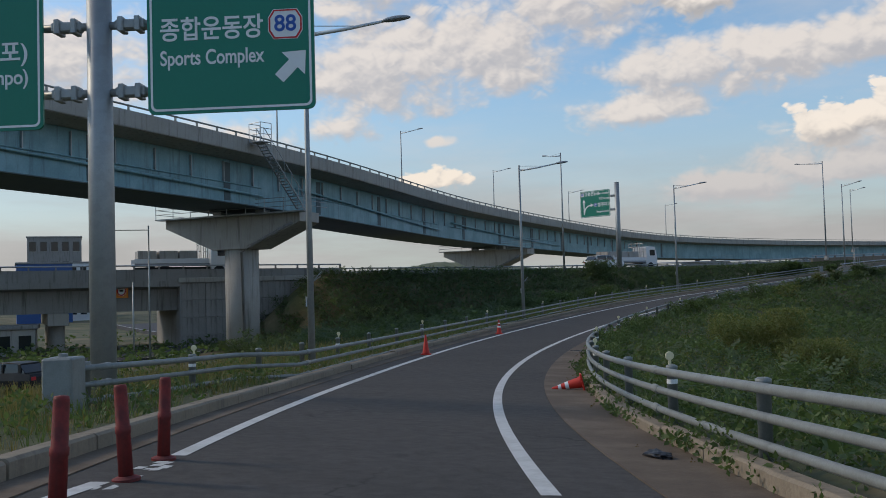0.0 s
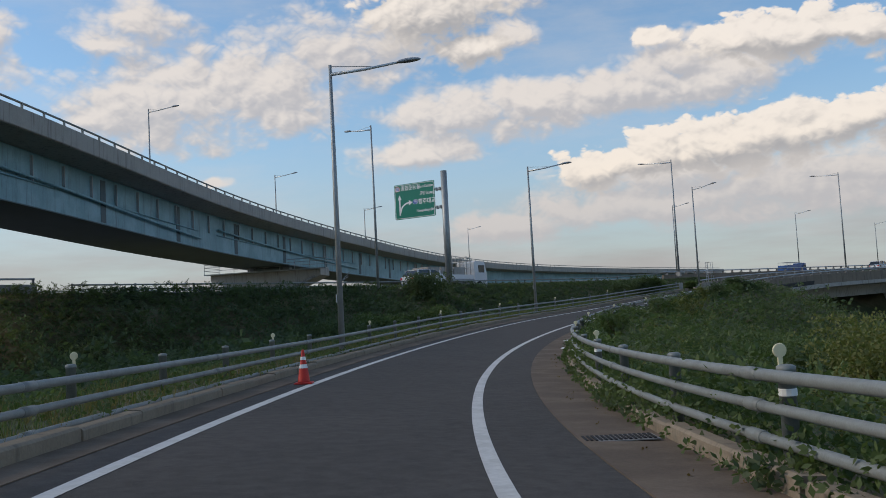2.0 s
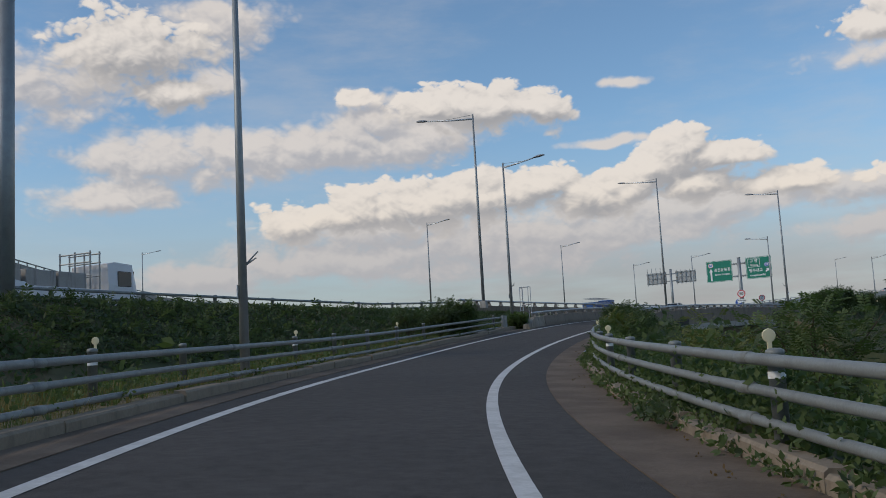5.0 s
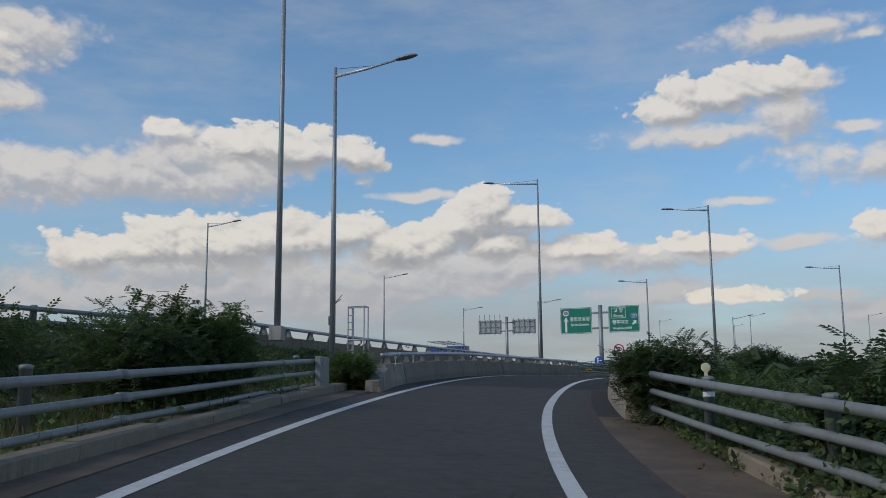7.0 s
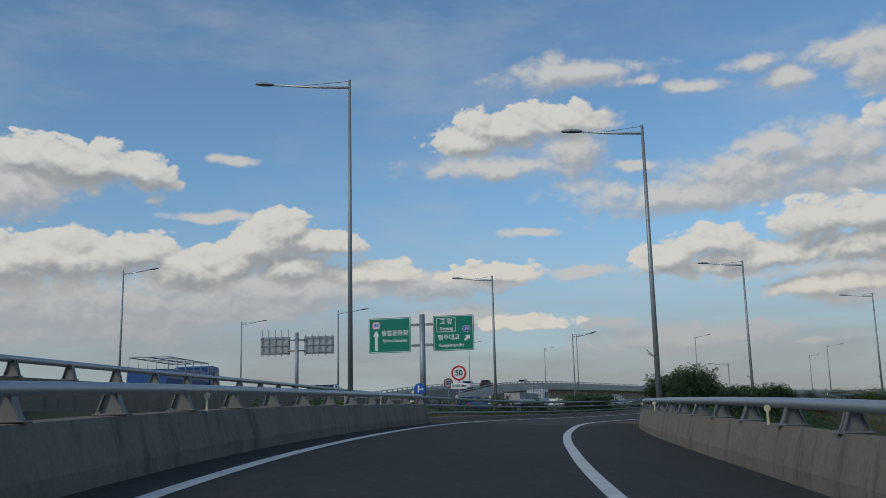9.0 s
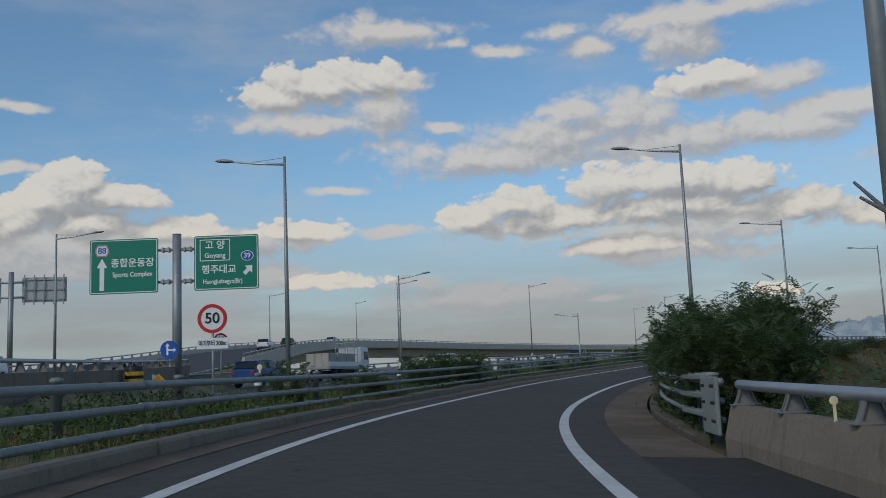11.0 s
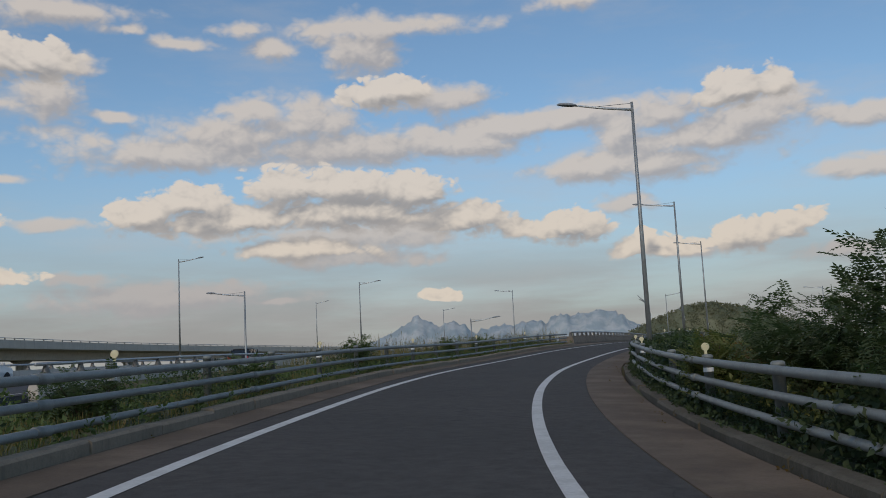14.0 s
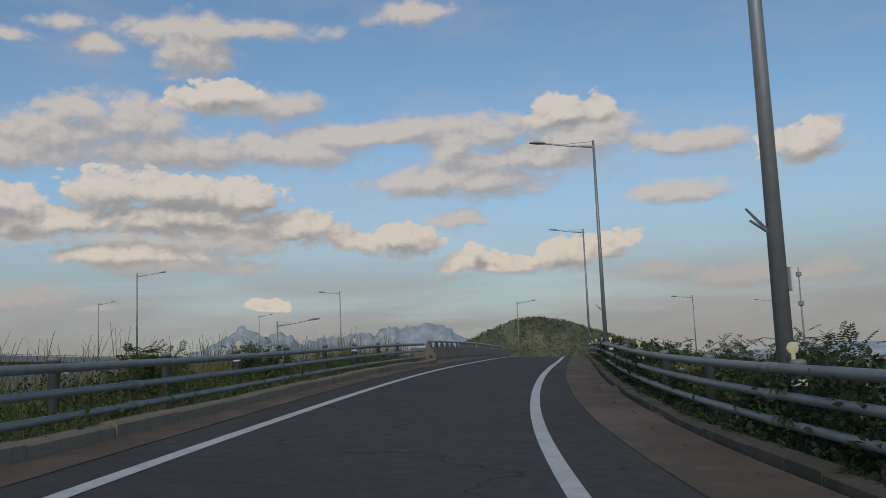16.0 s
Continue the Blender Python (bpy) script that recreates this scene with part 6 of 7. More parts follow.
# bushes: length along the ramp, offset, radius, height, leaves
BANK_BUSHES = [(80, -9.5, 1.8, 1.3, 900, leaf_mid, E, BUNCH_BIG), (84, -11.5, 2.2, 1.4, 1100, leaf_dark, E, BUNCH_BIG), (88, -10.0, 2.0, 1.3, 900, leaf_mid, E, BUNCH_BIG), (92, -12.5, 2.2, 1.3, 900, leaf_dark, E, BUNCH_BIG), (76, -11.0, 2.0, 1.5, 900, leaf_dark, E, BUNCH_BIG), (46, 9.8, 2.6, 2.10, 4200, leaf_yellow, G, BUNCH), (40, 12.5, 2.2, 1.80, 3000, leaf_yellow, G, BUNCH), (54, 10.8, 2.2, 1.80, 3000, leaf_mid, G, BUNCH), (28, 10, 1.8, 1.50, 700, leaf_mid, G, BUNCH)]
INNER_LOW_BUSHES = [(68, 5.2, 0.9, 1.00, 420, leaf_mid, D), (75, 4.5, 0.7, 0.70, 300, leaf_dark, D), (84, 6.0, 1.2, 1.50, 500, leaf_mid, G), (92, 6.4, 1.3, 1.60, 550, leaf_yellow, Y), (101, 4.5, 0.8, 0.90, 420, leaf_mid, D), (106, 4.6, 0.9, 0.95, 500, leaf_yellow, Y), (110, 4.7, 0.9, 1.10, 550, leaf_dark, D), (114.5, 4.7, 0.8, 0.80, 400, leaf_mid, D), (117.5, 4.7, 0.9, 1.00, 450, leaf_dark, D), (118.6, 4.6, 0.6, 0.8, 500, leaf_dark, D), (117.0, 3.75, 0.7, 1.15, 2400, leaf_dark, D)]
INNER_HIGH_BUSHES = [(171.0, 5.0, 1.3, 1.95, 3200, leaf_dark, D), (173.4, 5.2, 1.5, 2.35, 4200, leaf_dark, D), (176, 5.1, 1.4, 2.2, 3800, leaf_dark, D), (178.5, 5.0, 1.2, 1.75, 2800, leaf_mid, D), (181, 5.1, 1.3, 1.85, 2800, leaf_dark, D),
                     (184, 4.7, 1.0, 1.45, 2200, leaf_dark, D), (187.5, 4.7, 1.1, 1.5, 2600, leaf_dark, D), (191, 4.8, 1.3, 1.55, 3000, leaf_dark, D), (194, 4.9, 1.4, 1.5, 2800, leaf_dark, D), (197.5, 4.9, 1.2, 1.55, 2000, leaf_mid, D),
                     (202.5, 5.3, 1.3, 1.95, 3000, leaf_dark, D), (206.5, 5.2, 1.0, 1.70, 2000, leaf_dark, D), (209.5, 4.6, 0.6, 1.0, 700, leaf_yellow, Y), (213, 5.6, 1.1, 0.85, 1200, leaf_rust, Y), (219, 6.2, 1.2, 0.8, 1000, leaf_rust, Y),
                     (226, 5.6, 1.0, 1.1, 900, leaf_mid, D), (236, 6.0, 1.3, 1.4, 1300, leaf_dark, D), (243, 6.2, 1.3, 1.55, 1300, leaf_dark, D)]
OUTER_BUSHES = [(112, -4.8, 1.0, 1.35, 650, leaf_dark, D), (116, -4.8, 1.1, 1.6, 900, leaf_dark, D), (114.5, -4.3, 0.9, 1.3, 2200, leaf_dark, D), (116.6, -4.2, 1.0, 1.6, 3000, leaf_mid, D), (118.2, -4.4, 0.9, 1.4, 2400, leaf_dark, D), (121.2, -5.3, 0.9, 0.75, 1800, leaf_mid, D), (123.3, -3.55, 0.5, 0.62, 1500, leaf_mid, D), (124.2, -3.8, 0.5, 0.65, 1100, leaf_mid, D), (176.5, -4.3, 0.9, 0.80, 500, leaf_dark, D), (181, -4.0, 0.8, 0.68, 450, leaf_dark, D), (188, -4.3, 0.9, 0.9, 700, leaf_dark, D), (190, -4.2, 1.0, 1.1, 1000, leaf_dark, D), (192, -4.0, 1.1, 1.2, 1200, leaf_dark, D), (194, -3.9, 1.0, 1.0, 900, leaf_mid, D), (201, -4.4, 0.6, 0.70, 320, leaf_dark, D), (207, -4.2, 0.6, 0.60, 320, leaf_dark, D), (214, -4.3, 0.6, 0.60, 300, leaf_mid, D), (224, -4.4, 0.8, 0.90, 420, leaf_mid, D), (238, -4.5, 0.8, 0.72, 450, leaf_mid, D), (244, -4.5, 0.8, 0.72, 450, leaf_mid, D)]
for s, u, r_, h, n, mat_, lab, *tpl in BANK_BUSHES + INNER_LOW_BUSHES + INNER_HIGH_BUSHES + OUTER_BUSHES:
    ramp_bush(s, u, r_, h, n, mat_, lab, template=tpl[0] if tpl else None, scale=(0.45, 0.85) if s > 110 else (0.55, 1.0))

# vines and weeds along the kerbs
for s0, s1, u0, u1, n, side in ((2, 124, 3.62, 4.9, 10000, 1), (169, 275, 3.95, 5.2, 12000, 1), (159, 262, -5.0, -3.3, 8000, -1)):
    x, y, s, u = along(ramp, S0 + s0, S0 + s1, u0, u1, n)
    dense = lump(s, u * 0.2, 2.1, 1.0 + side) * lump(s, u * 0 + 3, 6.0, 2.0)
    ok = rng.uniform(size=n) < np.clip(dense * 2.6, 0.05, 1)
    x, y, s, u = x[ok], y[ok], s[ok], u[ok]
    reach = np.clip((np.abs(u) - abs(u0 if side > 0 else u1)) / 0.5, 0.2, 1)
    zr = np.interp(s, ramp.s, ramp.p[:, 2]) + ramp.tilt * u
    z = zr + 0.05 + rng.uniform(0, 1, len(x)) ** 0.7 * (0.15 + 0.6 * lump(s, u, 1.7, 0.5)) * reach
    # runs past the bridge take the leaves with shade painted into them
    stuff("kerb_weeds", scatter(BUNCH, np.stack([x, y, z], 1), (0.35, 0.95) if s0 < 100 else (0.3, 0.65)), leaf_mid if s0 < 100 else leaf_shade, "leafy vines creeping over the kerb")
x, y, s, u = along(ramp, S0 + 18, S0 + 112, 3.3, 4.0, 7000)
spill = lump(s, s * 0, 2.9, 4.2) * lump(s, u * 0, 1.1, 2.2)
ok = (rng.uniform(size=len(s)) < spill * 1.6) & (u > 3.95 - 0.75 * spill)
z = np.interp(s, ramp.s, ramp.p[:, 2]) + ramp.tilt * u + 0.05 + rng.uniform(0, 0.3, len(x)) * spill
stuff("kerb_weeds", scatter(BUNCH, np.stack([x, y, z], 1)[ok], (0.4, 1.0)), leaf_dark, "dark leafy weeds spilling over the kerb")
# vines from 182 m on carry painted shade in their leaf colour
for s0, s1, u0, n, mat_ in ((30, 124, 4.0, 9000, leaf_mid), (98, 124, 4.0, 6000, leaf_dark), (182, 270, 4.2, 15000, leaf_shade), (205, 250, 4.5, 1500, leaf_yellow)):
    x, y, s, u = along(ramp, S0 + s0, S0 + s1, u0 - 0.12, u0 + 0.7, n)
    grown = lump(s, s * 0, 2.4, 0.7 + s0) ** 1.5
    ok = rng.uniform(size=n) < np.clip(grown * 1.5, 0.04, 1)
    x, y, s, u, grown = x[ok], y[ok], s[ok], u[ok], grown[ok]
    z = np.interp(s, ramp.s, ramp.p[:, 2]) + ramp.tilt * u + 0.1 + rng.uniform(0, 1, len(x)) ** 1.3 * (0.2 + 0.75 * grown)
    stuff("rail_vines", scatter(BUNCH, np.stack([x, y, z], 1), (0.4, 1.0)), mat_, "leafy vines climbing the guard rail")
x, y, s, u = along(ramp, S0 + 160, S0 + 262, -9.0, -4.6, 9000)
ok = clear_of_roads(x, y)
thicket("verge_weeds", x[ok], y[ok], 0.45, BUNCH, leaf_mid, "green weeds behind the guard rail", 1.8, 2.1, (0.5, 1.1))
x, y, s, u = along(ramp, S0 + 224, S0 + 270, -10, -4.6, 1300)
ok = clear_of_roads(x, y)
thicket("verge_reeds", x[ok], y[ok], 0.2, REED, grass_dry, "dry reeds behind the guard rail", 1.8, 2.1, (0.5, 1.0), 1.0, (-10, 10))
x, y, s, u = along(ramp, S0 + 162, S0 + 285, 4.9, 11, 11000)
ok = clear_of_roads(x, y)
x, y, s = x[ok], y[ok], s[ok] - S0
a = s < 208
thicket("verge_weeds", x[a], y[a], 1.3, FEATHER_BIG, leaf_dark, "dark green shrubs below the guard rail", 2.4, 0.6, (0.5, 1.0))
thicket("verge_weeds", x[~a], y[~a], 0.5, BUNCH, leaf_rust, "brownish weeds below the guard rail", 2.0, 1.6, (0.4, 0.9))
# meadow and scrub farther off
for cx, cy, rx, ry, n, mat_, tpl, h, lab in ((66, 84, 22, 14, 6000, leaf_dark, FAR_BUNCH, 2.4, "dark scrub below the ramp bridge"), (45, 70, 20, 18, 5000, leaf_mid, FAR_BUNCH, 1.2, "green scrub on the low ground"),
                                           (120, 112, 40, 12, 9000, leaf_dark, BUNCH, 1.5, "scrub below the ramp"), (190, 95, 45, 18, 7000, leaf_rust, FAR_BUNCH, 1.0, "brown scrub on the low ground"),
                                           (140, 142, 40, 5, 5000, leaf_mid, BUNCH, 0.4, "green scrub between the roads"), (128, 166, 26, 6, 3500, leaf_mid, BUNCH, 0.6, "green scrub between the carriageways"),
                                           (215, 133, 30, 6, 3000, leaf_mid, FAR_BUNCH, 1.0, "green scrub between the roads"), (-34, 62, 22, 26, 5000, leaf_mid, FAR_BUNCH, 1.0, "scrub under the expressway bridge")):
    n = int(n * 0.6)
    x, y = cx + rx * 0.6 * rng.normal(size=n), cy + ry * 0.6 * rng.normal(size=n)
    ok = clear_of_roads(x, y, 5.2, 7.6)
    thicket("scrub", x[ok], y[ok], h, tpl, mat_, lab, 3.0, cx * 0.1, (0.8, 1.6))


def tree(x, y, height, radius, n, mat, label, ground=None):
    z0 = float(ground_height(np.array([x]), np.array([y]))[0]) if ground is None else ground
    ob = thing("tree", label, "tree", "", Matrix.Translation((x, y, z0)))
    r = np.random.default_rng(int(abs(x * 13 + y * 7)))
    bm = bmesh.new()
    th = height * 0.45
    tube(bm, [(0, 0, -0.4), (0.05, 0, th * 0.5), (0, 0.08, th), (0.1, 0, height * 0.85)], [height * 0.03, height * 0.024, height * 0.017, 0.02], 8)
    ends = []
    for k in range(9):
        a, b = r.uniform(0, 6.28), r.uniform(0.35, 0.95)
        q = Vector((math.cos(a) * radius * b, math.sin(a) * radius * b, height * r.uniform(0.45, 0.95)))
        root = Vector((0, 0, height * r.uniform(0.25, 0.55)))
        tube(bm, [root, (root + q) / 2 + Vector((0, 0, 0.1 * height)), q], [height * 0.012, height * 0.008, 0.01], 5)
        ends.append(q)
    part("trunk", bm, bark, ob)
    c = np.array([tuple(ends[i]) for i in r.integers(len(ends), size=n)]) + r.normal(size=(n, 3)) * radius * 0.28 * np.array([1, 1, 0.8])
    c[:, 2] = np.clip(c[:, 2], height * 0.22, height * 1.02)
    f = new("crown", quads_mesh("crown", scatter(BUNCH_BIG, c, (1.0, 2.2)), mat))
    f.parent = ob
    return ob


for x, y, h, r_, lab in ((57.5, 196.0, 7.6, 3.4, "thin leafy tree beyond the expressway"), (72, 178, 7, 3.2, "small round tree beside the expressway"), (86, 186, 5, 3.0, "small round tree beside the expressway"), (330, 52, 6, 4.0, "dark round tree in the fields"), (340, 72, 5.5, 3.5, "dark round tree in the fields"),
                         (205, 95, 6, 3.2, "leafy tree below the ramp"), (318, 20, 5.5, 4.0, "dark round tree in the fields"), (352, 30, 7, 5, "broad dark tree in the fields"), (-30, 110, 7, 3.5, "leafy tree beyond the expressway"),
                         (-6, 150, 7, 4, "leafy tree beyond the expressway"), (228, 88, 5, 3, "leafy tree below the ramp"), (380, -5, 8, 6, "broad dark tree in the fields"), (84, 104, 5.2, 3.0, "dark leafy tree beside the ramp bridge")):
    tree(x, y, h, r_, 600, leaf_dark, lab)


# ---- distance: a wooded hill and far mountains ----
OX, OY = 122.0, 131.0


def massif(name, crest, dist, depth, mat, label, rough=0.08, steps=150, base=LOW - 5, jag=0.0):
    """A ridge round the far end of the ramp; its crest is given as azimuths and elevations in degrees."""
    azs = np.linspace(crest[0][0], crest[-1][0], steps)
    el = np.interp(azs, *np.array(crest).T)
    if jag:
        el = el + np.array([jag * noise.fractal(Vector((a * 1.9, dist * 0.01, 0.0)), 0.7, 2.2, 5) for a in azs])
    rows = np.linspace(-1, 1, 21)
    co = []
    for t in rows:
        for a, e in zip(azs, el):
            d = dist + depth * t
            n = noise.fractal(Vector((a * 1.3, t * 2.3, dist * 0.001)), 0.8, 2.1, 6) * rough
            h = dist * math.tan(radians(e)) * max(0, 1 - abs(t) ** 1.3) * (1 + n * 1.2 * (1 if abs(t) > 0.02 else 0.5))
            co.append((OX + d * math.sin(radians(a)), OY + d * math.cos(radians(a)), base + max(h, -2)))
    f = [(k * steps + i, k * steps + i + 1, (k + 1) * steps + i + 1, (k + 1) * steps + i) for k in range(len(rows) - 1) for i in range(steps - 1)]
    me = bpy.data.meshes.new(name)
    me.from_pydata(co, [], f)
    me.shade_smooth()
    me.materials.append(mat)
    return tagged(new(name, me), label, "mountain" if "mountain" in name else "hill", kind="structure")


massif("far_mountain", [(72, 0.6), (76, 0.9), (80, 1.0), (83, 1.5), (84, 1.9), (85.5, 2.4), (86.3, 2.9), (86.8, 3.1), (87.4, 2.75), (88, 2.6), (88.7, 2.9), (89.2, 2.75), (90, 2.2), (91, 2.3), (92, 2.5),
                        (93.3, 2.6), (94.5, 2.6), (95.4, 2.85), (96.4, 2.95), (97.5, 2.85), (98.3, 3.05), (99, 2.7), (99.9, 2.15), (101.5, 1.7), (104, 1.3), (110, 1.0)], 4300, 420, mountain_mat, "rocky peaks on the horizon with blue-grey haze painted in", 0.16, steps=320, jag=0.16)
massif("far_mountain", [(112, 0.3), (116, 0.6), (122, 0.85), (127, 0.7), (131, 0.75), (140, 0.3)], 4200, 300, mountain_mat, "low hills on the horizon with blue-grey haze painted in")
massif("far_hill", [(-20, 0.5), (-14, 0.9), (-10, 0.9), (-6, 1.5), (-3, 1.9), (-1, 1.75), (2, 1.5), (8, 0.9), (16, 0.5)], 2600, 300, hill_mat, "low dark wooded hills on the horizon")
HILL = [(96, 0.6), (98, 1.2), (99.5, 2.1), (101.5, 2.95), (103, 3.5), (104.3, 3.65), (106, 3.3), (107.5, 2.8), (109, 2.25), (111.8, 1.4), (114, 0.9), (117, 0.5)]
massif("wooded_hill", HILL, 1100, 110, hill_mat, "wooded hill with olive green trees beyond the ramp", 0.05, jag=0.08)
pts = []
for i in range(5000):
    a, t = rng.uniform(96.5, 116.5), rng.uniform(-0.85, 0.2)
    d = 1100 + 110 * t
    h = 1100 * math.tan(radians(float(np.interp(a, *np.array(HILL).T)))) * max(0, 1 - abs(t) ** 1.3)
    if h > 2:
        pts.append((OX + d * math.sin(radians(a)), OY + d * math.cos(radians(a)), LOW - 5 + h + rng.uniform(-0.5, 1.2)))
# crowns use the leaf colour with haze painted in
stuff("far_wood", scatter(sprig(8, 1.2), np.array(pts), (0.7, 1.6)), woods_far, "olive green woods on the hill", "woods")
# far tree lines
for az0, az1, d, n in ((-30, 30, 420, 2000), (30, 75, 520, 1600), (105, 150, 480, 2000)):
    a = np.radians(rng.uniform(az0, az1, n))
    dd = d + rng.normal(size=n) * 14
    hgt = 1.5 + 3.5 * lump(a * 60, a * 0, 1.0, 2.0)
    x, y = dd * np.sin(a), dd * np.cos(a)
    ok = clear_of_roads(x, y, 8, 10) & (over.near(x, y)[2] > 9)
    z = LOW + rng.uniform(0, 1, n) ** 0.6 * hgt
    stuff("tree_line", scatter(sprig(8, 0.7), np.stack([x, y, z], 1)[ok], (0.8, 2.0)), leaf_dark, "dark line of trees far off", "woods")


# ---- vehicles ----
def wheels(ob, spots, r, width):
    for x, y in spots:
        t = part("wheel", lathe(bmesh.new(), [(r * 0.6, -width / 2), (r * 0.95, -width / 2), (r, -width * 0.3), (r, width * 0.3), (r * 0.95, width / 2), (r * 0.6, width / 2)], 20, pose(x, y, r, 0, 90, 0)), tyre_mat, ob, smooth=True)
        part("rim", lathe(bmesh.new(), [(r * 0.6, -width * 0.42), (r * 0.6, width * 0.42)], 14, pose(x, y, r, 0, 90, 0)), alu, t)


def loft(bm, sections):
    """A closed body from cross-sections (y, half width at sill, half width at shoulder, z0, z1)."""
    rings = []
    for y, w0, w1, z0, z1 in sections:
        mid = z0 + (z1 - z0) * 0.55
        rings.append([bm.verts.new(v) for v in ((-w0 * 0.95, y, z0), (-w1, y, mid), (-w1 * 0.94, y, z1), (w1 * 0.94, y, z1), (w1, y, mid), (w0 * 0.95, y, z0))])
    for a, b in zip(rings, rings[1:]):
        for j in range(6):
            bm.faces.new((a[j], b[j], b[(j + 1) % 6], a[(j + 1) % 6]))
    bm.faces.new(rings[0])
    bm.faces.new(rings[-1][::-1])
    bmesh.ops.recalc_face_normals(bm, faces=bm.faces)
    return bm


def car(m, paint, label, suv=False):
    ob = thing("car", label, "car", "", m)
    h = 0.18 if suv else 0.0
    part("body", loft(bmesh.new(), [(-2.25, 0.72, 0.74, 0.38 + h, 0.82 + h), (-2.1, 0.84, 0.86, 0.26 + h, 0.95 + h), (-1.2, 0.88, 0.9, 0.22 + h, 1.0 + h), (1.0, 0.88, 0.9, 0.22 + h, 0.96 + h), (1.9, 0.86, 0.88, 0.24 + h, 0.84 + h), (2.2, 0.74, 0.76, 0.34 + h, 0.7 + h)]), paint, ob)
    back = -2.05 if suv else -1.75
    glass = part("cabin_glass", loft(bmesh.new(), [(back, 0.78, 0.76, 0.95 + h, 1.02 + h), (back + 0.45, 0.76, 0.68, 0.95 + h, 1.42 + h), (0.25, 0.76, 0.68, 0.95 + h, 1.44 + h), (1.15, 0.78, 0.74, 0.93 + h, 0.98 + h)]), glass_dark, ob)
    part("roof", loft(bmesh.new(), [(back + 0.4, 0.62, 0.66, 1.40 + h, 1.45 + h), (-0.6, 0.64, 0.68, 1.43 + h, 1.5 + h), (0.3, 0.62, 0.66, 1.42 + h, 1.46 + h)]), paint, ob)
    for y, w in ((-0.35, 0.05), (back + 0.35, 0.09), (0.75, 0.06)):
        for sx in (-1, 1):
            part("pillar", box(bmesh.new(), (sx * 0.73 - 0.03, y - w, 0.95 + h), (sx * 0.73 + 0.03, y + w, 1.42 + h), 0.01), paint, ob)
    for sx in (-1, 1):
        part("headlight", box(bmesh.new(), (sx * 0.62 - 0.16, 2.02, 0.6 + h), (sx * 0.62 + 0.16, 2.14, 0.76 + h), 0.03), sign_white, ob)
        part("tail_light", box(bmesh.new(), (sx * 0.68 - 0.12, -2.26, 0.66 + h), (sx * 0.68 + 0.12, -2.16, 0.84 + h), 0.02), sign_red, ob)
        part("mirror", box(bmesh.new(), (sx * 0.98 - 0.09, 0.62, 0.95 + h), (sx * 0.98 + 0.09, 0.76, 1.08 + h), 0.03), paint, ob)
    wheels(ob, [(-0.8, -1.38), (0.8, -1.38), (-0.8, 1.32), (0.8, 1.32)], 0.33 + h * 0.25, 0.22)
    return ob


def lorry(m, cab_paint, label, load="blocks"):
    ob = thing("lorry", label, "lorry", "", m)
    cab = part("cab", loft(bmesh.new(), [(2.2, 1.12, 1.14, 0.55, 2.75), (2.6, 1.14, 1.16, 0.5, 2.85), (3.7, 1.14, 1.16, 0.5, 2.8), (4.05, 1.08, 1.1, 0.55, 1.75)]), cab_paint, ob)
    part("windscreen", box(bmesh.new(), (-1.0, 3.74, 1.65), (1.0, 4.0, 2.55), 0.06), glass_dark, cab)
    for sx in (-1, 1):
        part("side_window", box(bmesh.new(), (sx * 1.15 - 0.03, 2.75, 1.75), (sx * 1.15 + 0.03, 3.6, 2.45), 0.02), glass_dark, cab)
        part("headlight", box(bmesh.new(), (sx * 0.8 - 0.18, 4.0, 0.7), (sx * 0.8 + 0.18, 4.1, 0.9), 0.03), sign_white, cab)
    part("chassis", box(bmesh.new(), (-0.45, -4.2, 0.6), (0.45, 3.6, 0.85), 0.02), sign_black, ob)
    part("bed", box(bmesh.new(), (-1.2, -4.3, 0.95), (1.2, 2.05, 1.15), 0.02), grey_paint, ob)
    for sx in (-1, 1):
        part("drop_side", box(bmesh.new(), (sx * 1.2 - 0.03, -4.3, 1.15), (sx * 1.2 + 0.03, 2.0, 1.55), 0.01), white_paint if load == "blocks" else cab_paint, ob)
    if load == "blocks":
        for y in (-3.2, -1.4, 0.3):
            part("load_block", box(bmesh.new(), (-1.0, y - 0.8, 1.15), (1.0, y + 0.75, 2.25), 0.03), concrete, ob)
        bm = bmesh.new()
        for x in (-0.9, 0, 0.9):
            for y in (1.35, 1.9):
                tube(bm, [(x, y, 1.15), (x, y, 3.3)], 0.04, 6)
        for z in (2.2, 2.8, 3.2):
            for y in (1.35, 1.9):
                tube(bm, [(-0.95, y, z), (0.95, y, z)], 0.035, 6)
        part("rack", bm, steel, ob)
    else:
        part("cargo_cover", loft(bmesh.new(), [(-4.2, 1.1, 1.12, 1.2, 2.3), (0.5, 1.1, 1.12, 1.2, 2.5), (2.0, 1.1, 1.12, 1.2, 2.4)]), blue_paint, ob)
        bm = bmesh.new()
        for y in np.linspace(-4, 1.9, 6):
            tube(bm, [(-1.1, y, 2.3), (-1.1, y, 2.95), (1.1, y, 2.95), (1.1, y, 2.3)], 0.03, 6)
        for x in (-1.1, 0, 1.1):
            tube(bm, [(x, -4, 2.95), (x, 1.9, 2.95)], 0.03, 6)
        part("roof_rack", bm, steel, ob)
    wheels(ob, [(-0.95, -2.9), (0.95, -2.9), (-0.95, -1.7), (0.95, -1.7), (-0.98, 2.9), (0.98, 2.9)], 0.48, 0.3)
    return ob


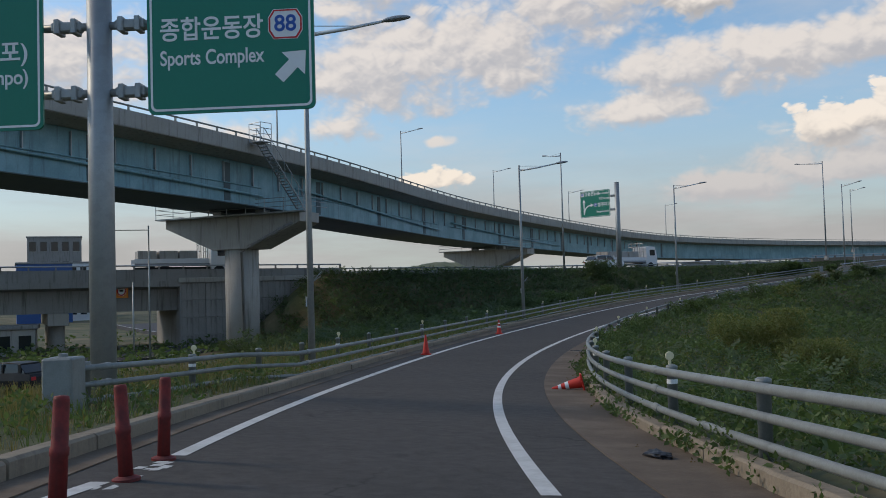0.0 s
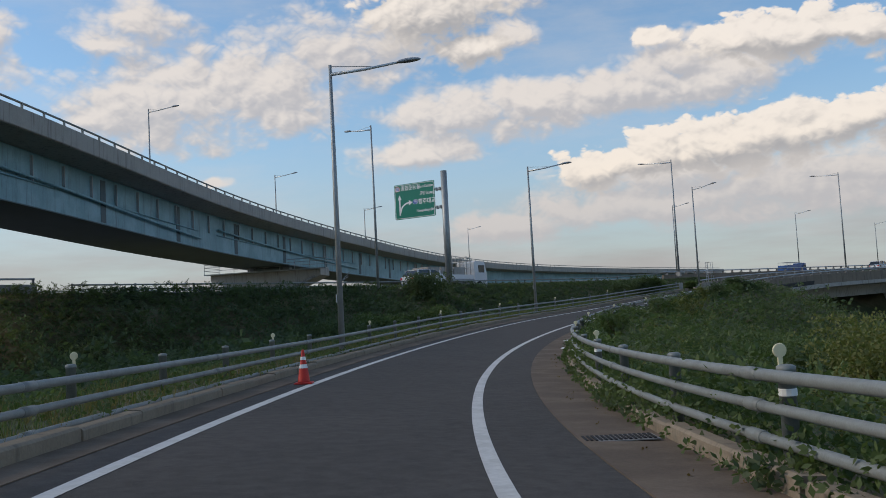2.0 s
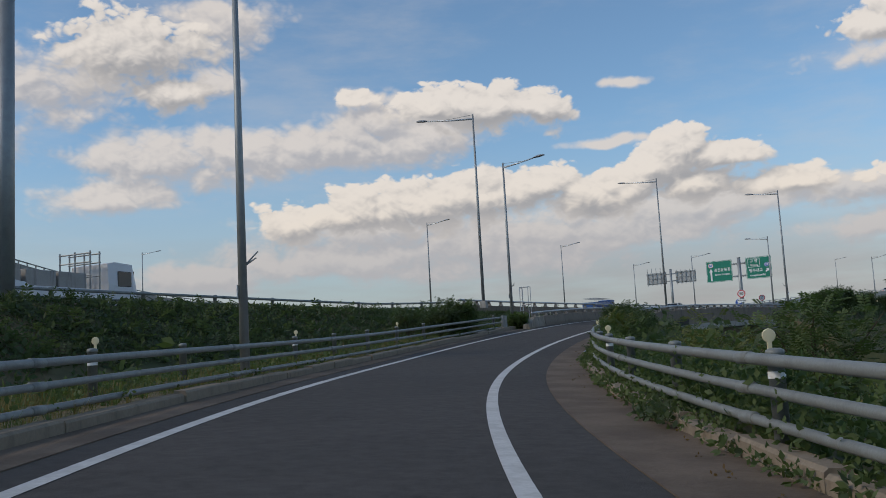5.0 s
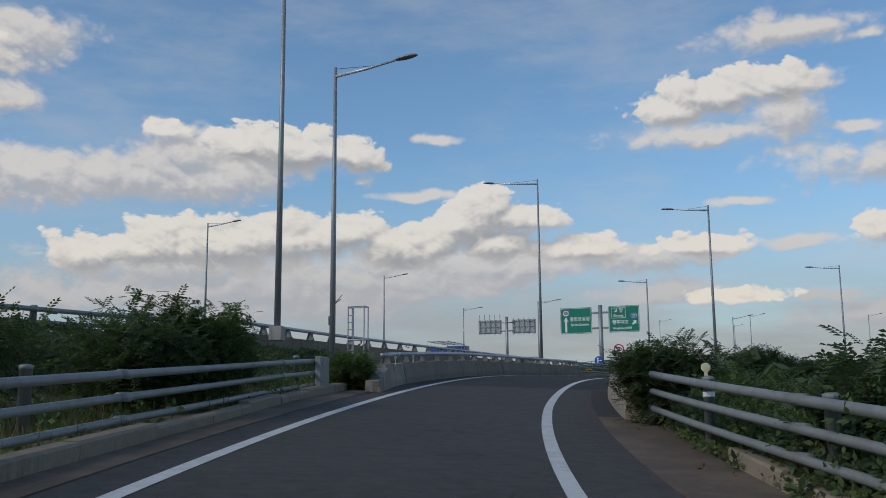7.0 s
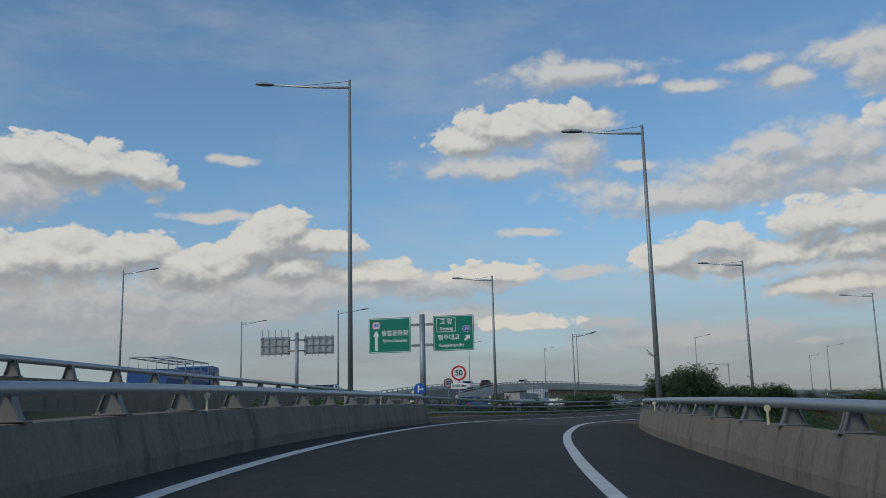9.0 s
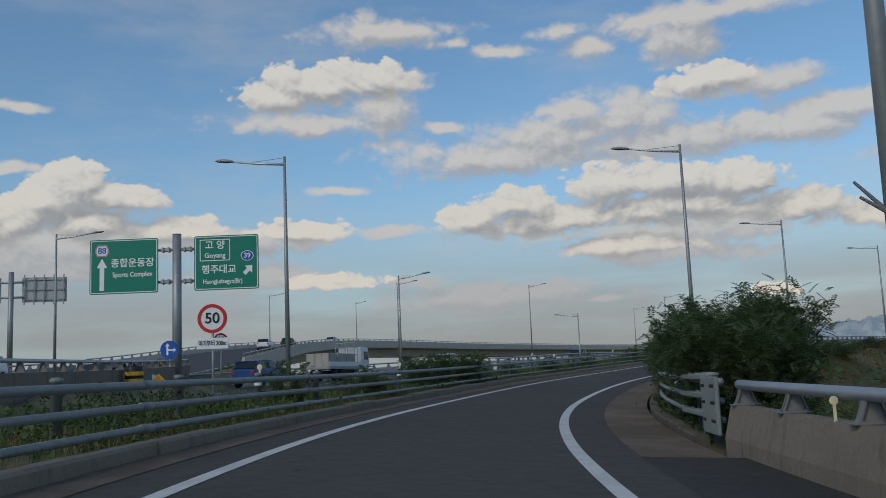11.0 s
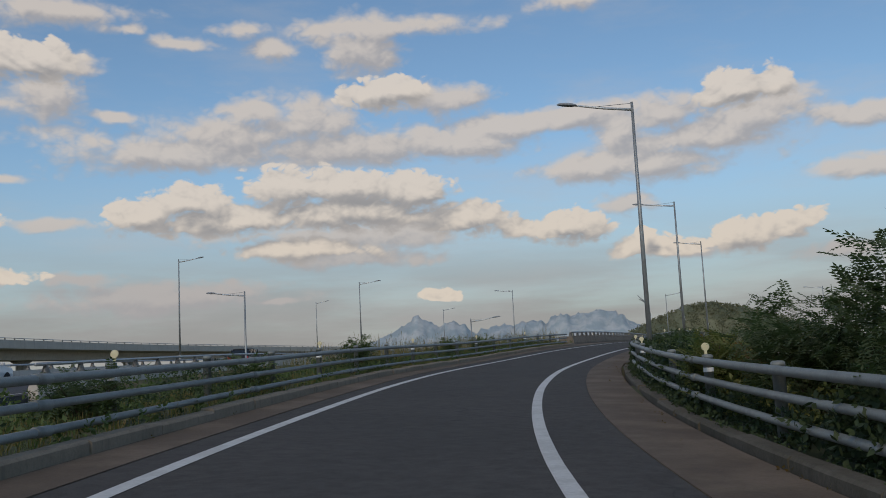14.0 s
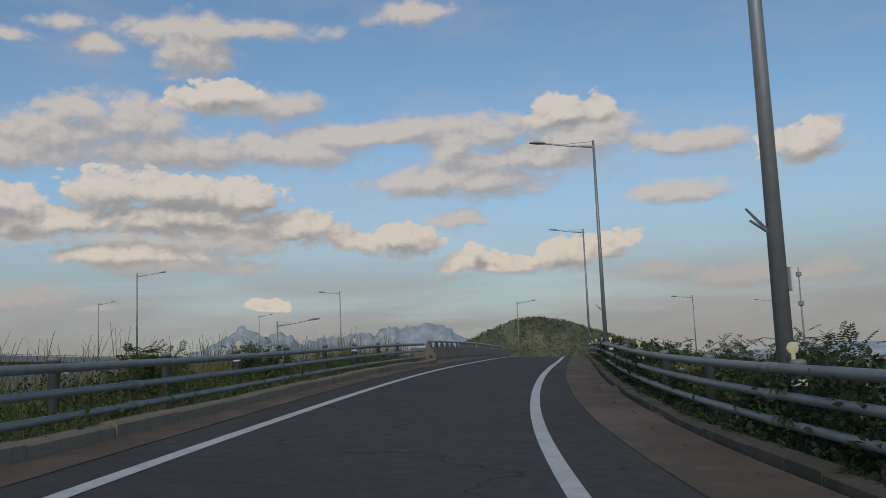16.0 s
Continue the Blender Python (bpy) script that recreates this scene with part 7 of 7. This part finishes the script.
def on_way(way, s, u, back=False):
    return Matrix.Translation(way.at(s, u, 0.004)) @ pose(0, 0, 0, 0, 0, way.turn(s) + (180 if back else 0))


car(on_way(main, 205, 3.4), white_paint, "white sport utility car on the embankment road", True)
lorry(on_way(main, 214, -2.6), white_paint, "white flatbed lorry carrying grey blocks")
lorry(on_way(main, 160.5, 3.0), white_paint, "white flatbed lorry on the expressway bridge")
lorry(on_way(main, 272, 3.2) @ Matrix.Scale(0.6, 4), blue_paint, "small dark blue lorry with a rack on its roof", "rack")
car(on_way(branch, 72, -2.2), white_paint, "white saloon car on the branch road")
lorry(on_way(branch, 50, -2.4) @ Matrix.Scale(0.8, 4), white_paint, "white flatbed lorry with blocks on the branch road")
car(on_way(branch, 41, -3.2) @ Matrix.Scale(0.95, 4), blue_paint, "dark blue car on the branch road", True)
car(on_way(branch, 104, 2.0), sign_black, "black car on the branch road")
car(on_way(branch, 26, -2.0), white_paint, "white sport utility car on the branch road", True)
car(on_way(main, 300, 2.5), white_paint, "white car on the main road", True)
car(on_way(main, 420, 3.0), sign_black, "dark car on the far viaduct")
car(on_way(main, 455, 3.0), white_paint, "white car on the far viaduct")
car(on_way(main, 400, 3.0), white_paint, "white car on the far viaduct", True)
car(Matrix.Translation((-21.5, 46.0, float(ground_height(np.array([-21.5]), np.array([46.0]))[0]) + 0.02)) @ pose(0, 0, 0, 0, 0, 70), sign_black, "black car parked under the expressway bridge")


# ---- lower road, buildings and posts beyond the ramp ----
low = Way([(-62, 20, LOW), (-40, 45, LOW), (-24, 66, LOW), (-20, 84, LOW), (-30, 110, LOW), (-50, 150, LOW)], tilt=0.0)
lr = road_piece("side_road", low, [(-3.2, 0.34), (3.2, 0.34), (3.2, -0.5), (-3.2, -0.5)], 1, low.length - 1, asphalt_old, "grey asphalt side road under the bridge", "road", 3.0)
for u in (-3.0, 3.0):
    bm = bmesh.new()
    prev = None
    for s in np.arange(2, low.length - 2, 2.0):
        row = (bm.verts.new(low.at(s, u - 0.07, 0.346)), bm.verts.new(low.at(s, u + 0.07, 0.346)))
        if prev:
            bm.faces.new((prev[0], prev[1], row[1], row[0]))
        prev = row
    part("line_marking", bm, line_mat, lr)


def building(x, y, w_, d_, h, turn, mat, label, floors=3, bays=5, z0=LOW):
    ob = thing("building", label, "building", "", Matrix.Translation((x, y, z0)) @ pose(0, 0, 0, 0, 0, turn))
    part("wall", box(bmesh.new(), (-w_ / 2, -d_ / 2, -1), (w_ / 2, d_ / 2, h), 0.05), mat, ob)
    part("roof", box(bmesh.new(), (-w_ / 2 - 0.2, -d_ / 2 - 0.2, h), (w_ / 2 + 0.2, d_ / 2 + 0.2, h + 0.35), 0.05), concrete_dark, ob)
    for f in range(floors):
        for b_ in range(bays):
            cx, cz = -w_ / 2 + w_ * (b_ + 0.5) / bays, h * (f + 0.55) / floors
            win = part("window", box(bmesh.new(), (cx - w_ / bays * 0.3, -d_ / 2 - 0.06, cz - h / floors * 0.24), (cx + w_ / bays * 0.3, -d_ / 2 - 0.01, cz + h / floors * 0.24)), glass_dark, ob)
            part("sill", box(bmesh.new(), (cx - w_ / bays * 0.33, -d_ / 2 - 0.14, cz - h / floors * 0.27), (cx + w_ / bays * 0.33, -d_ / 2 - 0.0, cz - h / floors * 0.24)), concrete, win)
    return ob


building(-79.8, 186, 10, 12, 11.5, 25, blue_paint, "blue metal-clad warehouse beyond the expressway", 1, 4)
building(-79, 207, 8, 12, 12.2, 22, white_paint, "white factory building beyond the expressway", 3, 4)
building(-102.5, 246, 13, 12, 20.5, 22, concrete_dark, "grey office building beyond the expressway", 4, 5)
building(-34, 74, 3.0, 2.4, 2.3, 20, concrete, "small pale utility hut under the bridge", 1, 2)

for x, y, top, arm, lab in ((-19.9, 63.0, 6.2, -90, "slim grey lamp post of the side road"), (-20.4, 61.2, 2.4, 0, "short grey post beside the side road")):
    z0 = float(ground_height(np.array([x]), np.array([y]))[0])
    p = thing("lamp_post", lab, "lamp post", "", Matrix.Translation((x, y, z0)) @ pose(0, 0, 0, 0, 0, -arm))
    part("pole", tube(bmesh.new(), [(0, 0, -0.3), (0, 0, top - z0)], [0.07, 0.05], 10), steel, p, smooth=True)
    if top > 5:
        part("arm", tube(bmesh.new(), [(0, 0, top - z0 - 0.3), (0, 2.4, top - z0 - 0.25)], 0.03, 8), steel, p)
        part("luminaire", box(bmesh.new(), (-0.12, 2.3, top - z0 - 0.3), (0.12, 2.9, top - z0 - 0.2), 0.03), grey_paint, p)
mast = thing("radio_mast", "slim dark mast with antennas far off", "mast", "", Matrix.Translation((332, 20.7, LOW)))
part("pole", tube(bmesh.new(), [(0, 0, 0), (0, 0, 28.0)], [0.3, 0.12], 10), grey_paint, mast, smooth=True)
for z in (20.0, 26.5):
    part("antenna_ring", lathe(bmesh.new(), [(0.5, z - 0.5), (0.6, z - 0.4), (0.6, z + 0.4), (0.5, z + 0.5)], 12), grey_paint, mast)

# distant lower bridge in the fields
fb = thing("field_bridge", "low concrete road bridge across the fields", "bridge", "", Matrix.Translation((330, 8, 0)) @ pose(0, 0, 0, 0, 0, 62))
part("deck", box(bmesh.new(), (-90, -5, 2.2), (90, 5, 3.4), 0.05), concrete_dark, fb)
part("parapet_wall", box(bmesh.new(), (-90, 4.7, 3.4), (90, 5, 4.2), 0.03), concrete, fb)
part("parapet_wall", box(bmesh.new(), (-90, -5, 3.4), (90, -4.7, 4.2), 0.03), concrete, fb)
for x in range(-80, 81, 20):
    part("column", box(bmesh.new(), (x - 0.7, -4, LOW - 1), (x + 0.7, 4, 2.2), 0.05), concrete_dark, fb)

# ---- litter and small marks ----
def crumple(name, label, category, m, size, mat, seed):
    r = np.random.default_rng(seed)
    bm = bmesh.new()
    bmesh.ops.create_icosphere(bm, subdivisions=3, radius=1.0)
    for v in bm.verts:
        k = 1 + 0.35 * noise.fractal(v.co * 2.1 + Vector((seed, 0, 0)), 0.8, 2.0, 3)
        v.co = Vector((v.co.x * size[0] * k, v.co.y * size[1] * k, max(v.co.z * size[2] * k, -size[2] * 0.3)))
    return tagged(mesh_object(name, bm, mat), label, category) if m is None else place_at(tagged(mesh_object(name, bm, mat), label, category), m)


def place_at(ob, m):
    ob.matrix_basis = m
    return ob


crumple("cloth_rag", "dark brown cloth rag lying on the gutter", "rag", on_ramp(10.1, 3.3, 0.03, 20), (0.11, 0.2, 0.06), sign_black, 1)
crumple("paper_sheet", "crumpled white paper on the gutter", "litter", on_ramp(66.0, 3.4, 0.03, 40), (0.22, 0.16, 0.035), sign_white, 2)
crumple("paper_sheet", "small crumpled white paper by the kerb", "litter", on_ramp(61.0, 3.5, 0.03, 70), (0.1, 0.08, 0.04), sign_white, 3)
crumple("plastic_bag", "pale blue plastic bag beside the kerb", "litter", on_ramp(103.1, 3.6, 0.05, 10), (0.09, 0.08, 0.06), material("pale_blue_plastic", (0.35, 0.45, 0.6), 0.4, vary=0.1, bump=0.0), 4)
pebble_quads = []
for s0, s1, u0, u1, n in ((0, 118, 3.2, 3.7, 130), (0, 126, -3.5, -3.0, 160), (168, 250, 3.3, 3.8, 80), (160, 250, -3.5, -2.9, 220)):
    x, y, s, u = along(ramp, S0 + s0, S0 + s1, u0, u1, n)
    z = np.interp(s, ramp.s, ramp.p[:, 2]) + ramp.tilt * u + 0.02
    pebble_quads.append(scatter(sprig(5, 0.022), np.stack([x, y, z], 1), (0.5, 1.6)))
stuff("gutter_litter", np.concatenate(pebble_quads), leaf_rust, "dry leaves and grit in the gutters", "litter")
# worn patches of paint at the start of the edge line
bm = bmesh.new()
r = random.Random(9)
for i in range(46):
    s, u = S0 + 3.5 + r.uniform(0, 6.0), -1.75 + r.gauss(0, 0.07)
    a_, b_ = r.uniform(0.03, 0.12), r.uniform(0.02, 0.06)
    vs = [bm.verts.new(ramp.at(s + dy, u + dx, 0.005)) for dx, dy in ((-b_, -a_), (b_ * r.uniform(0.6, 1), -a_ * 0.8), (b_, a_ * r.uniform(0.5, 1)), (-b_ * 0.7, a_))]
    bm.faces.new(vs)
part("worn_line", bm, line_mat, road, "worn patches of white paint")
line_marks(ramp, lambda s: -1.78 - (S0 + 9.0 - s) * 0.12, S0 - 1.5, S0 + 8.0, 0.17)
